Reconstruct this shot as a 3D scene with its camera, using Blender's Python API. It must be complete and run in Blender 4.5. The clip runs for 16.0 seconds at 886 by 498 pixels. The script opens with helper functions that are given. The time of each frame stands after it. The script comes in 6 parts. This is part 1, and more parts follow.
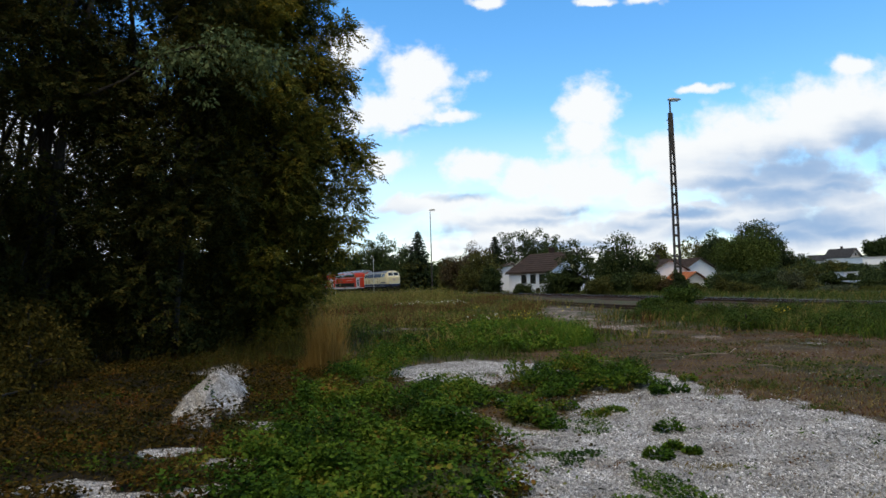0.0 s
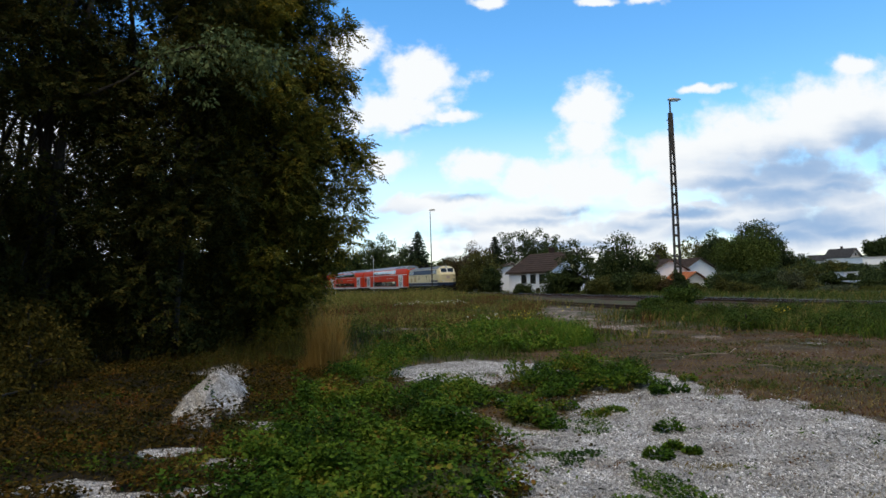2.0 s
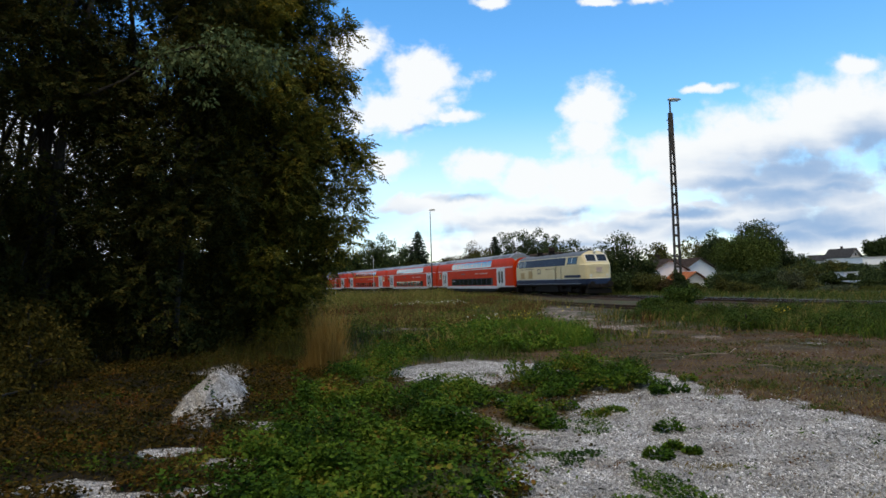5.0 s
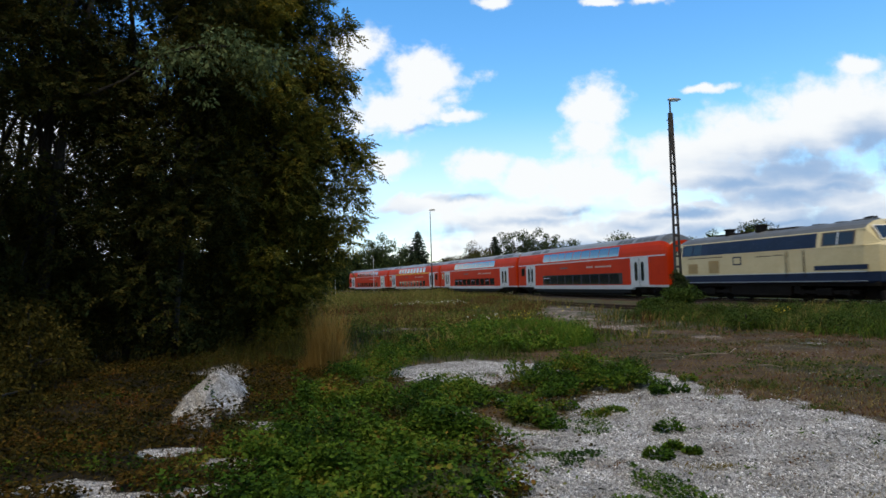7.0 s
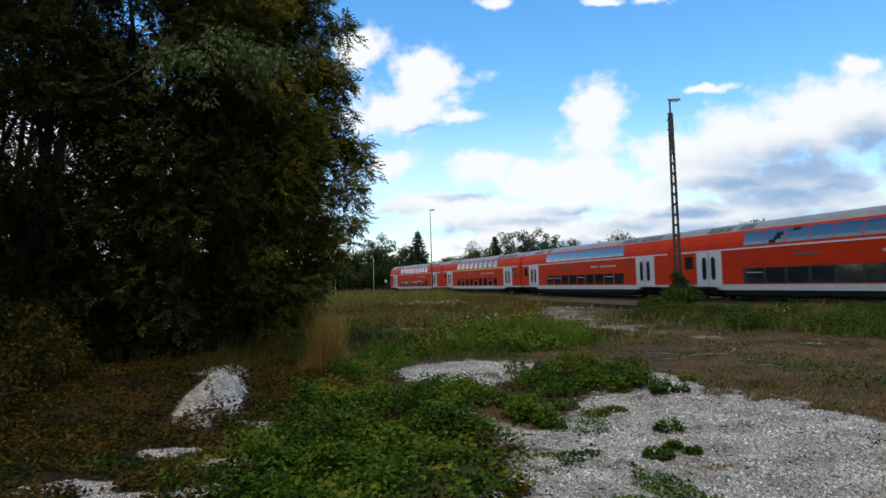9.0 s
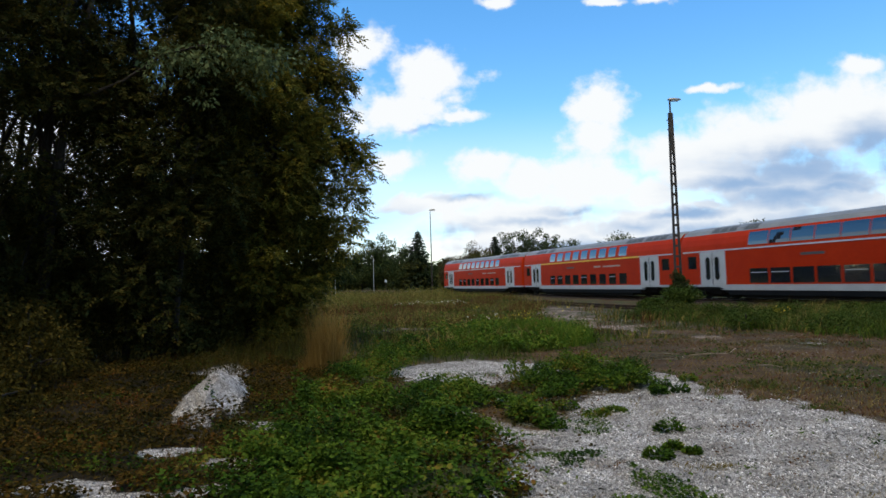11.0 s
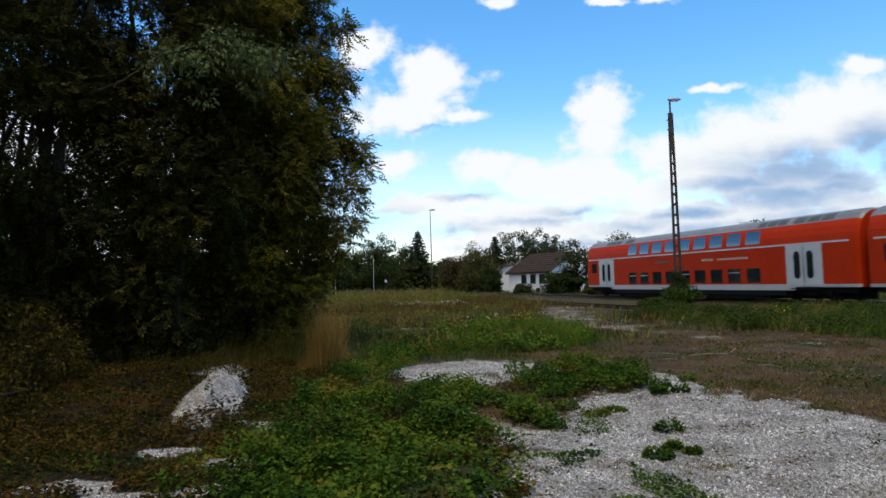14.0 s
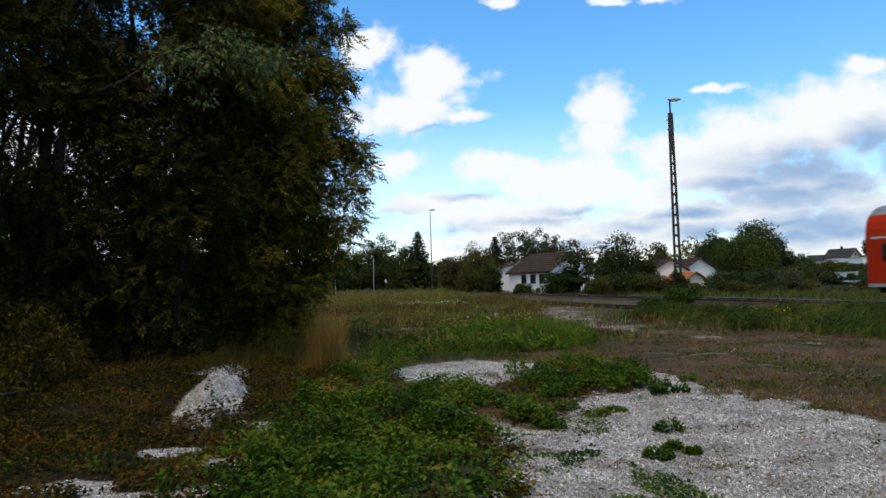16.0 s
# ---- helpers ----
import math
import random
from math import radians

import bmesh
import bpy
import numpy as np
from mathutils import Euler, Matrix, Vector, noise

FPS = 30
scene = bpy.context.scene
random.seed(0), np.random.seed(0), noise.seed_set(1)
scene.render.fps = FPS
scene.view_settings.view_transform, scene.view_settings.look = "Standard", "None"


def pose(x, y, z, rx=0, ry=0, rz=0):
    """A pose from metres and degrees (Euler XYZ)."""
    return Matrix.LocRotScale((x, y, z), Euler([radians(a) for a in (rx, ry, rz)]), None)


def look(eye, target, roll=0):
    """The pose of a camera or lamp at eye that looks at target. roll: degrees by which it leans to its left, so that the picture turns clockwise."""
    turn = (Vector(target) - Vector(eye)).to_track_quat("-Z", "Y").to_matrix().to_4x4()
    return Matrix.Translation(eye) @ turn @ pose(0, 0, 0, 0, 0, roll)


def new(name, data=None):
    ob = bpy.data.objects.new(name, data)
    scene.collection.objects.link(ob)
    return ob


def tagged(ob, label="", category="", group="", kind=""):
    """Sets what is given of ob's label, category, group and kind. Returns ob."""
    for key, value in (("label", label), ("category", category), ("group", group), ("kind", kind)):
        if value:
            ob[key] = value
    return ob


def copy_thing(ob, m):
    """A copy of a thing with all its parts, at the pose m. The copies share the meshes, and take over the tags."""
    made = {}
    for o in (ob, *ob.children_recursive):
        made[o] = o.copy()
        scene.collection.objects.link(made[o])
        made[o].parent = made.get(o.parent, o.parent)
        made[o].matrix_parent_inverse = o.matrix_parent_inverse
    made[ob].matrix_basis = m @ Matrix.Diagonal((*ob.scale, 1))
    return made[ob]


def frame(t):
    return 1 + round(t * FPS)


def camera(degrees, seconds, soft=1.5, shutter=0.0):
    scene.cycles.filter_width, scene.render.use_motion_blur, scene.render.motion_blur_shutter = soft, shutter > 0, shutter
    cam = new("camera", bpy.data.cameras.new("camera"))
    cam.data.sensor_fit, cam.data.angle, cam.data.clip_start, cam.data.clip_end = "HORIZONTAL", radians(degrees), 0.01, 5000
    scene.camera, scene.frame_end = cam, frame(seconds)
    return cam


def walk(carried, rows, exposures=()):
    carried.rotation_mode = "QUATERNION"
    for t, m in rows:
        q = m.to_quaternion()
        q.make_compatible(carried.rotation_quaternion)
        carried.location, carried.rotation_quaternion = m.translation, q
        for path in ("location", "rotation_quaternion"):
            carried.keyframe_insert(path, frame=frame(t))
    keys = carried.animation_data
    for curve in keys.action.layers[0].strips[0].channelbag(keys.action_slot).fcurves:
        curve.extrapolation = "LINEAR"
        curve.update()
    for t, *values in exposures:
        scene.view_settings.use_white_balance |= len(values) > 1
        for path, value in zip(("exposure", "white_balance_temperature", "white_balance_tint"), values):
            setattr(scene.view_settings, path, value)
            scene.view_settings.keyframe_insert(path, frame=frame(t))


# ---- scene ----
# ---------------------------------------------------------------- camera
EYE = (0.0, 0.0, 1.657)
cam = camera(69.6, 16.0, soft=1.6, shutter=0.35)
TILT = radians(2.902)
STAND = look(EYE, (0.0, math.cos(TILT), EYE[2] + math.sin(TILT)), -1.774)
walk(cam, [(0.0, STAND), (16.0, STAND)], [(0.0, 0.62, 6640, 8), (16.0, 0.62, 6640, 8)])

# ---------------------------------------------------------------- sky and sun
SUN_DIR = Vector((-0.08, -0.36, 0.95)).normalized()
sky_world = bpy.data.worlds.new("sky")
scene.world = sky_world
sky_world.use_nodes = True
wn, wl = sky_world.node_tree.nodes, sky_world.node_tree.links
wn.clear()
sky_tex = wn.new("ShaderNodeTexSky")
sky_tex.sky_type, sky_tex.sun_disc = "NISHITA", False
sky_tex.sun_elevation = math.asin(SUN_DIR.z)
sky_tex.sun_rotation = math.atan2(SUN_DIR.x, SUN_DIR.y)
sky_tex.air_density, sky_tex.dust_density, sky_tex.ozone_density = 1.0, 0.1, 2.2
w_bg = wn.new("ShaderNodeBackground")
w_bg.inputs["Strength"].default_value = 0.165
w_out = wn.new("ShaderNodeOutputWorld")
w_sat = wn.new("ShaderNodeHueSaturation")
w_sat.inputs["Saturation"].default_value = 1.30
w_sat.inputs["Hue"].default_value = 0.497
wl.new(sky_tex.outputs[0], w_sat.inputs["Color"])
# broken cloud cover overhead and behind the viewer
w_tc = wn.new("ShaderNodeTexCoord")
w_noise = wn.new("ShaderNodeTexNoise")
w_noise.inputs["Scale"].default_value, w_noise.inputs["Detail"].default_value, w_noise.inputs["Roughness"].default_value = 3.2, 7, 0.6
wl.new(w_tc.outputs["Generated"], w_noise.inputs["Vector"])
w_sep = wn.new("ShaderNodeSeparateXYZ")
wl.new(w_tc.outputs["Generated"], w_sep.inputs[0])
w_lean = wn.new("ShaderNodeVectorMath")
w_lean.operation = "DOT_PRODUCT"
w_lean.inputs[1].default_value = (-0.35, -0.62, 0.62)
wl.new(w_tc.outputs["Generated"], w_lean.inputs[0])
w_add = wn.new("ShaderNodeMath")
w_add.operation = "MULTIPLY_ADD"
w_add.inputs[1].default_value = 0.34
wl.new(w_lean.outputs["Value"], w_add.inputs[0])
wl.new(w_noise.outputs[0], w_add.inputs[2])
w_cover = wn.new("ShaderNodeMapRange")
w_cover.interpolation_type = "SMOOTHSTEP"
w_cover.inputs["From Min"].default_value, w_cover.inputs["From Max"].default_value = 0.57, 0.77
wl.new(w_add.outputs[0], w_cover.inputs["Value"])
w_mix = wn.new("ShaderNodeMix")
w_mix.data_type = "RGBA"
w_mix.inputs["B"].default_value = (2.9, 2.9, 2.86, 1)
wl.new(w_cover.outputs[0], w_mix.inputs["Factor"])
wl.new(w_sat.outputs[0], w_mix.inputs["A"])
wl.new(w_mix.outputs["Result"], w_bg.inputs[0])
wl.new(w_bg.outputs[0], w_out.inputs[0])

sun = new("sun", bpy.data.lights.new("sun", "SUN"))
sun.data.energy, sun.data.angle, sun.data.color = 1.6, radians(22), (1.0, 0.86, 0.65)
sun.matrix_basis = look(SUN_DIR * 50, (0, 0, 0))


# ---------------------------------------------------------------- materials
def mat_base(name, rough=0.7, metal=0.0):
    m = bpy.data.materials.new(name)
    m.use_nodes = True
    n, l = m.node_tree.nodes, m.node_tree.links
    b = n["Principled BSDF"]
    b.inputs["Roughness"].default_value, b.inputs["Metallic"].default_value = rough, metal
    return m, n, l, b


def ramp(n, stops):
    r = n.new("ShaderNodeValToRGB")
    e = r.color_ramp.elements
    while len(e) < len(stops):
        e.new(0.5)
    for el, (p, c) in zip(e, stops):
        el.position, el.color = p, (*c, 1)
    return r


def noise_tex(n, l, scale, detail=6, rough=0.6, coord="Object"):
    c = n.new("ShaderNodeTexCoord")
    t = n.new("ShaderNodeTexNoise")
    t.inputs["Scale"].default_value, t.inputs["Detail"].default_value, t.inputs["Roughness"].default_value = scale, detail, rough
    l.new(c.outputs[coord], t.inputs["Vector"])
    return t


def surface(name, a, b, scale=3.0, rough=0.7, metal=0.0, bump=0.2, fine=40.0, dist=0.01, spec=0.5):
    """Two colours mottled at two scales, with fine relief."""
    m, n, l, p = mat_base(name, rough, metal)
    t1, t2 = noise_tex(n, l, scale), noise_tex(n, l, fine, 4)
    mix = n.new("ShaderNodeMath")
    mix.operation = "MULTIPLY_ADD"
    mix.inputs[1].default_value = 0.45
    l.new(t2.outputs[0], mix.inputs[0])
    half = n.new("ShaderNodeMath")
    half.operation = "MULTIPLY"
    half.inputs[1].default_value = 0.55
    l.new(t1.outputs[0], half.inputs[0])
    l.new(half.outputs[0], mix.inputs[2])
    r = ramp(n, [(0.36, a), (0.64, b)])
    l.new(mix.outputs[0], r.inputs[0])
    l.new(r.outputs[0], p.inputs["Base Color"])
    p.inputs["Specular IOR Level"].default_value = spec
    if bump:
        bm = n.new("ShaderNodeBump")
        bm.inputs["Strength"].default_value, bm.inputs["Distance"].default_value = bump, dist
        l.new(mix.outputs[0], bm.inputs["Height"])
        l.new(bm.outputs[0], p.inputs["Normal"])
    return m


def leaf_mat(name, stops, rough=0.65, trans=0.28, single=0.6, patch=0.4, start=0.0, size=0.8):
    """Leaves: the colour varies from leaf to leaf and in patches; light passes through."""
    m, n, l, p = mat_base(name, rough)
    g = n.new("ShaderNodeNewGeometry")
    t = noise_tex(n, l, size, 3)
    add = n.new("ShaderNodeMath")
    add.operation = "MULTIPLY_ADD"
    add.inputs[1].default_value = single
    l.new(g.outputs["Random Per Island"], add.inputs[0])
    sc = n.new("ShaderNodeMath")
    sc.operation = "MULTIPLY_ADD"
    sc.inputs[1].default_value, sc.inputs[2].default_value = patch, start
    l.new(t.outputs[0], sc.inputs[0])
    l.new(sc.outputs[0], add.inputs[2])
    r = ramp(n, stops)
    l.new(add.outputs[0], r.inputs[0])
    l.new(r.outputs[0], p.inputs["Base Color"])
    p.inputs["Specular IOR Level"].default_value = 0.07
    tr = n.new("ShaderNodeBsdfTranslucent")
    l.new(r.outputs[0], tr.inputs["Color"])
    mx = n.new("ShaderNodeMixShader")
    mx.inputs[0].default_value = trans
    l.new(p.outputs[0], mx.inputs[1])
    l.new(tr.outputs[0], mx.inputs[2])
    l.new(mx.outputs[0], n["Material Output"].inputs["Surface"])
    return m


def glass_mat(name, tint, rough=0.06):
    m, n, l, p = mat_base(name, rough)
    p.inputs["Base Color"].default_value = (*tint, 1)
    p.inputs["Specular IOR Level"].default_value = 1.0
    p.inputs["Coat Weight"].default_value = 1.0
    p.inputs["Coat Roughness"].default_value = 0.03
    p.inputs["Coat IOR"].default_value = 1.65
    return m


M = {}
M["red"] = surface("traffic_red_paint", (0.35, 0.021, 0.002), (0.44, 0.032, 0.003), 0.7, 0.5, bump=0.03, fine=9, spec=0.08)
M["white"] = surface("light_grey_paint", (0.38, 0.42, 0.475), (0.47, 0.51, 0.565), 1.2, 0.4, bump=0.02, fine=14)
M["skirt"] = surface("dark_grey_skirt_paint", (0.004, 0.005, 0.007), (0.010, 0.012, 0.015), 1.5, 0.7, bump=0.05, fine=16, spec=0.1)
M["roof"] = surface("dusty_grey_roof_paint", (0.13, 0.14, 0.15), (0.20, 0.21, 0.22), 0.8, 0.45, bump=0.04, fine=7)
M["grille"] = surface("dark_roof_grille", (0.035, 0.04, 0.045), (0.09, 0.095, 0.1), 6, 0.6, bump=0.3, fine=50)
M["yellow"] = surface("yellow_stripe_paint", (0.65, 0.42, 0.02), (0.75, 0.5, 0.04), 2, 0.45, bump=0)
M["glass"] = glass_mat("train_window_glass", (0.010, 0.014, 0.024))
M["cab_glass"] = glass_mat("cab_window_glass", (0.016, 0.018, 0.02), 0.12)
M["cab_glass"].node_tree.nodes["Principled BSDF"].inputs["Coat Weight"].default_value = 0.0
M["cab_glass"].node_tree.nodes["Principled BSDF"].inputs["Specular IOR Level"].default_value = 0.45
M["rubber"] = surface("black_rubber", (0.012, 0.012, 0.013), (0.03, 0.03, 0.03), 8, 0.75, bump=0.1)
M["under"] = surface("grimy_underframe_steel", (0.006, 0.006, 0.006), (0.018, 0.015, 0.013), 3, 0.9, bump=0.3, spec=0.15)
M["beige"] = surface("ivory_beige_paint", (0.47, 0.405, 0.24), (0.565, 0.50, 0.325), 0.9, 0.5, bump=0.03, fine=10, spec=0.3)
M["blue"] = surface("ocean_blue_paint", (0.008, 0.017, 0.045), (0.014, 0.028, 0.070), 1.0, 0.5, bump=0.03, fine=11, spec=0.2)
M["loco_roof"] = surface("sooty_grey_roof", (0.055, 0.06, 0.065), (0.11, 0.115, 0.12), 1.2, 0.6, bump=0.06, fine=12)
M["lamp"] = glass_mat("lamp_glass", (0.55, 0.55, 0.5))
M["cream"] = surface("pale_cream_paint", (0.66, 0.63, 0.54), (0.74, 0.71, 0.62), 1.5, 0.5, bump=0.02)
M["vent_tan"] = surface("tan_vent_paint", (0.28, 0.20, 0.08), (0.38, 0.28, 0.13), 2, 0.6, bump=0.1)
M["lettering"] = surface("pale_lettering", (0.30, 0.22, 0.19), (0.48, 0.40, 0.35), 5, 0.6, bump=0)
M["rail"] = surface("rusty_rail_steel", (0.03, 0.018, 0.012), (0.07, 0.04, 0.026), 6, 0.8, bump=0.2, spec=0.2)
M["railtop"] = surface("polished_rail_head", (0.25, 0.24, 0.23), (0.4, 0.39, 0.38), 5, 0.35, 0.9, bump=0.02)
M["sleeper"] = surface("tarred_sleeper_wood", (0.02, 0.016, 0.013), (0.06, 0.048, 0.04), 5, 0.85, bump=0.5)
M["ballast"] = surface("rusty_ballast_stone", (0.018, 0.013, 0.010), (0.065, 0.046, 0.035), 1.5, 0.95, bump=1.0, fine=22, dist=0.05, spec=0.1)
M["bark"] = surface("rough_dark_bark", (0.010, 0.008, 0.006), (0.032, 0.025, 0.018), 4, 0.95, bump=1.0, fine=30, dist=0.03)
M["mast"] = surface("weathered_mast_steel", (0.018, 0.018, 0.019), (0.055, 0.046, 0.040), 2.5, 0.75, 0.2, bump=0.2)
M["galv"] = surface("galvanised_steel", (0.30, 0.31, 0.31), (0.45, 0.46, 0.46), 3, 0.5, 0.4, bump=0.05)
M["plaster"] = surface("white_house_plaster", (0.68, 0.70, 0.76), (0.82, 0.83, 0.88), 0.6, 0.9, bump=0.15)
M["tile_brown"] = surface("brown_roof_tile", (0.024, 0.018, 0.016), (0.055, 0.039, 0.033), 1.2, 0.95, bump=0.3, fine=9, spec=0.1)
M["tile_slate"] = surface("dark_slate_roof", (0.022, 0.023, 0.026), (0.048, 0.049, 0.054), 1.2, 0.9, bump=0.3, fine=9, spec=0.15)
M["tile_orange"] = surface("orange_clay_tile", (0.26, 0.085, 0.035), (0.38, 0.135, 0.06), 1.0, 0.9, bump=0.3, fine=9, spec=0.15)
M["wood_dark"] = surface("dark_stained_wood", (0.035, 0.025, 0.018), (0.08, 0.055, 0.04), 3, 0.7)
M["house_glass"] = glass_mat("house_window_glass", (0.02, 0.022, 0.025))
M["stone"] = surface("pale_crushed_stone", (0.20, 0.19, 0.18), (0.36, 0.345, 0.325), 9, 0.95, bump=0.4, fine=60)

# lit and shaded leaf of the thicket: its self-shade is put into leaf_shade's colour
M["leaf_ash"] = leaf_mat("ash_leaf", [(0.12, (0.046, 0.056, 0.012)), (0.45, (0.105, 0.110, 0.018)), (0.72, (0.20, 0.165, 0.024)), (0.95, (0.31, 0.21, 0.028))], trans=0.4)
M["leaf_shade"] = leaf_mat("shaded_thicket_leaf", [(0.15, (0.022, 0.029, 0.009)), (0.5, (0.044, 0.050, 0.012)), (0.9, (0.112, 0.084, 0.017))], trans=0.35)
M["leaf_bramble"] = leaf_mat("bramble_leaf", [(0.10, (0.013, 0.034, 0.005)), (0.40, (0.042, 0.092, 0.009)), (0.68, (0.095, 0.145, 0.015)), (0.80, (0.150, 0.140, 0.020)), (0.94, (0.20, 0.105, 0.026))], single=0.42, patch=2.0, start=-0.76, size=1.0)
# russet leaves, their tones lowered to hold the thicket's shade as well
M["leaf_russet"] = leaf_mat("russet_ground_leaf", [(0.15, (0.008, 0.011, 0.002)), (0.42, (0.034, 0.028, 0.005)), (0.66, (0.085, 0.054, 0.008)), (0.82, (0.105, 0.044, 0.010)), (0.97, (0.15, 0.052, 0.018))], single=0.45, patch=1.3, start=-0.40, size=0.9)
M["grass"] = leaf_mat("green_grass", [(0.15, (0.024, 0.042, 0.009)), (0.5, (0.054, 0.082, 0.014)), (0.9, (0.135, 0.13, 0.028))])
M["weed"] = leaf_mat("dark_weed_leaf", [(0.12, (0.016, 0.036, 0.007)), (0.45, (0.042, 0.078, 0.014)), (0.72, (0.075, 0.112, 0.019)), (0.95, (0.13, 0.105, 0.022))])
M["lush"] = leaf_mat("lush_weed_leaf", [(0.15, (0.026, 0.072, 0.008)), (0.5, (0.075, 0.150, 0.014)), (0.9, (0.18, 0.20, 0.03))])
M["meadow_leaf"] = leaf_mat("meadow_weed_leaf", [(0.15, (0.052, 0.072, 0.014)), (0.45, (0.105, 0.124, 0.023)), (0.7, (0.175, 0.160, 0.034)), (0.92, (0.22, 0.115, 0.036))])
M["far_mid"] = leaf_mat("mid_green_leaf", [(0.12, (0.030, 0.050, 0.012)), (0.5, (0.062, 0.090, 0.020)), (0.9, (0.12, 0.14, 0.03))])
# paler leaf for one bough, the daylight falling on it put into the colour
M["leaf_sunlit"] = leaf_mat("sunlit_bough_leaf", [(0.15, (0.05, 0.075, 0.030)), (0.5, (0.10, 0.135, 0.055)), (0.9, (0.17, 0.20, 0.09))])
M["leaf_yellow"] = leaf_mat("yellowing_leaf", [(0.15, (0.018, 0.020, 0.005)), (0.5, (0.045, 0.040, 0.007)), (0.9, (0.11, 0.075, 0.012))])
M["dry"] = leaf_mat("dry_grass", [(0.15, (0.075, 0.066, 0.018)), (0.5, (0.18, 0.142, 0.042)), (0.9, (0.36, 0.27, 0.10))])
M["sorrel"] = leaf_mat("rusty_seed_stalk", [(0.15, (0.05, 0.026, 0.010)), (0.5, (0.100, 0.046, 0.017)), (0.9, (0.18, 0.098, 0.038))])
M["gold"] = leaf_mat("golden_reed", [(0.15, (0.13, 0.080, 0.020)), (0.5, (0.23, 0.145, 0.038)), (0.9, (0.34, 0.23, 0.08))])
M["flower"] = leaf_mat("yellow_blossom", [(0.2, (0.55, 0.40, 0.02)), (0.8, (0.75, 0.6, 0.06))])
M["umbel"] = leaf_mat("white_umbel", [(0.2, (0.5, 0.5, 0.42)), (0.8, (0.7, 0.7, 0.62))])
M["far_green"] = leaf_mat("distant_leaf", [(0.12, (0.020, 0.034, 0.014)), (0.5, (0.038, 0.06, 0.02)), (0.9, (0.085, 0.10, 0.03))])
M["far_olive"] = leaf_mat("olive_leaf", [(0.12, (0.035, 0.042, 0.014)), (0.5, (0.068, 0.075, 0.02)), (0.9, (0.13, 0.12, 0.03))])
M["far_brown"] = leaf_mat("reddish_leaf", [(0.12, (0.035, 0.025, 0.016)), (0.5, (0.07, 0.05, 0.024)), (0.9, (0.10, 0.085, 0.03))])
M["far_grey"] = leaf_mat("willow_leaf", [(0.12, (0.045, 0.055, 0.032)), (0.5, (0.075, 0.09, 0.05)), (0.9, (0.13, 0.14, 0.08))])
M["conifer"] = leaf_mat("spruce_needle", [(0.12, (0.012, 0.02, 0.012)), (0.5, (0.02, 0.034, 0.018)), (0.9, (0.04, 0.055, 0.024))], trans=0.1)


# ---------------------------------------------------------------- mesh helpers
def link_mesh(name, bm, material, parent=None, smooth=False):
    me = bpy.data.meshes.new(name)
    bmesh.ops.recalc_face_normals(bm, faces=bm.faces)
    bm.to_mesh(me)
    bm.free()
    for mt in (material if isinstance(material, (list, tuple)) else [material]):
        me.materials.append(mt)
    if smooth:
        me.polygons.foreach_set("use_smooth", [True] * len(me.polygons))
    ob = new(name, me)
    if parent is not None:
        ob.parent = parent
    return ob


def part(name, bm, material, parent, label="", smooth=False):
    ob = link_mesh(name, bm, material, parent, smooth)
    return tagged(ob, label) if label else ob


def share(name, me, parent, m=None):
    ob = new(name, me)
    ob.parent = parent
    if m is not None:
        ob.matrix_basis = m
    return ob


def thing(name, label, category, group="", at=None, kind=""):
    ob = tagged(new(name), label, category, group, kind)
    if at is not None:
        ob.matrix_basis = at
    return ob


def box(bm, x0, x1, y0, y1, z0, z1, bevel=0.0):
    m = Matrix.LocRotScale(((x0 + x1) / 2, (y0 + y1) / 2, (z0 + z1) / 2), None, (x1 - x0, y1 - y0, z1 - z0))
    vs = bmesh.ops.create_cube(bm, size=1, matrix=m)["verts"]
    if bevel:
        es = list({e for v in vs for e in v.link_edges})
        bmesh.ops.bevel(bm, geom=es, offset=bevel, segments=1, affect="EDGES")
    return bm


def boxes(*specs, bevel=0.0):
    bm = bmesh.new()
    for s in specs:
        box(bm, *s, bevel=bevel)
    return bm


def rod(bm, a, b, r0, r1=None, n=8):
    a, b = Vector(a), Vector(b)
    d = b - a
    m = Matrix.Translation((a + b) / 2) @ d.to_track_quat("Z", "Y").to_matrix().to_4x4()
    bmesh.ops.create_cone(bm, cap_ends=True, segments=n, radius1=r0, radius2=r0 if r1 is None else r1, depth=d.length, matrix=m)
    return bm


def loft(bm, rings, cap=True, closed=True):
    """Skins rings of equal length; returns the rows of faces."""
    rows = [[bm.verts.new(p) for p in ring] for ring in rings]
    n = len(rings[0])
    for a, b in zip(rows, rows[1:]):
        for i in range(n if closed else n - 1):
            j = (i + 1) % n
            bm.faces.new((a[i], a[j], b[j], b[i]))
    if cap:
        bm.faces.new(rows[0])
        bm.faces.new(rows[-1][::-1])
    return bm


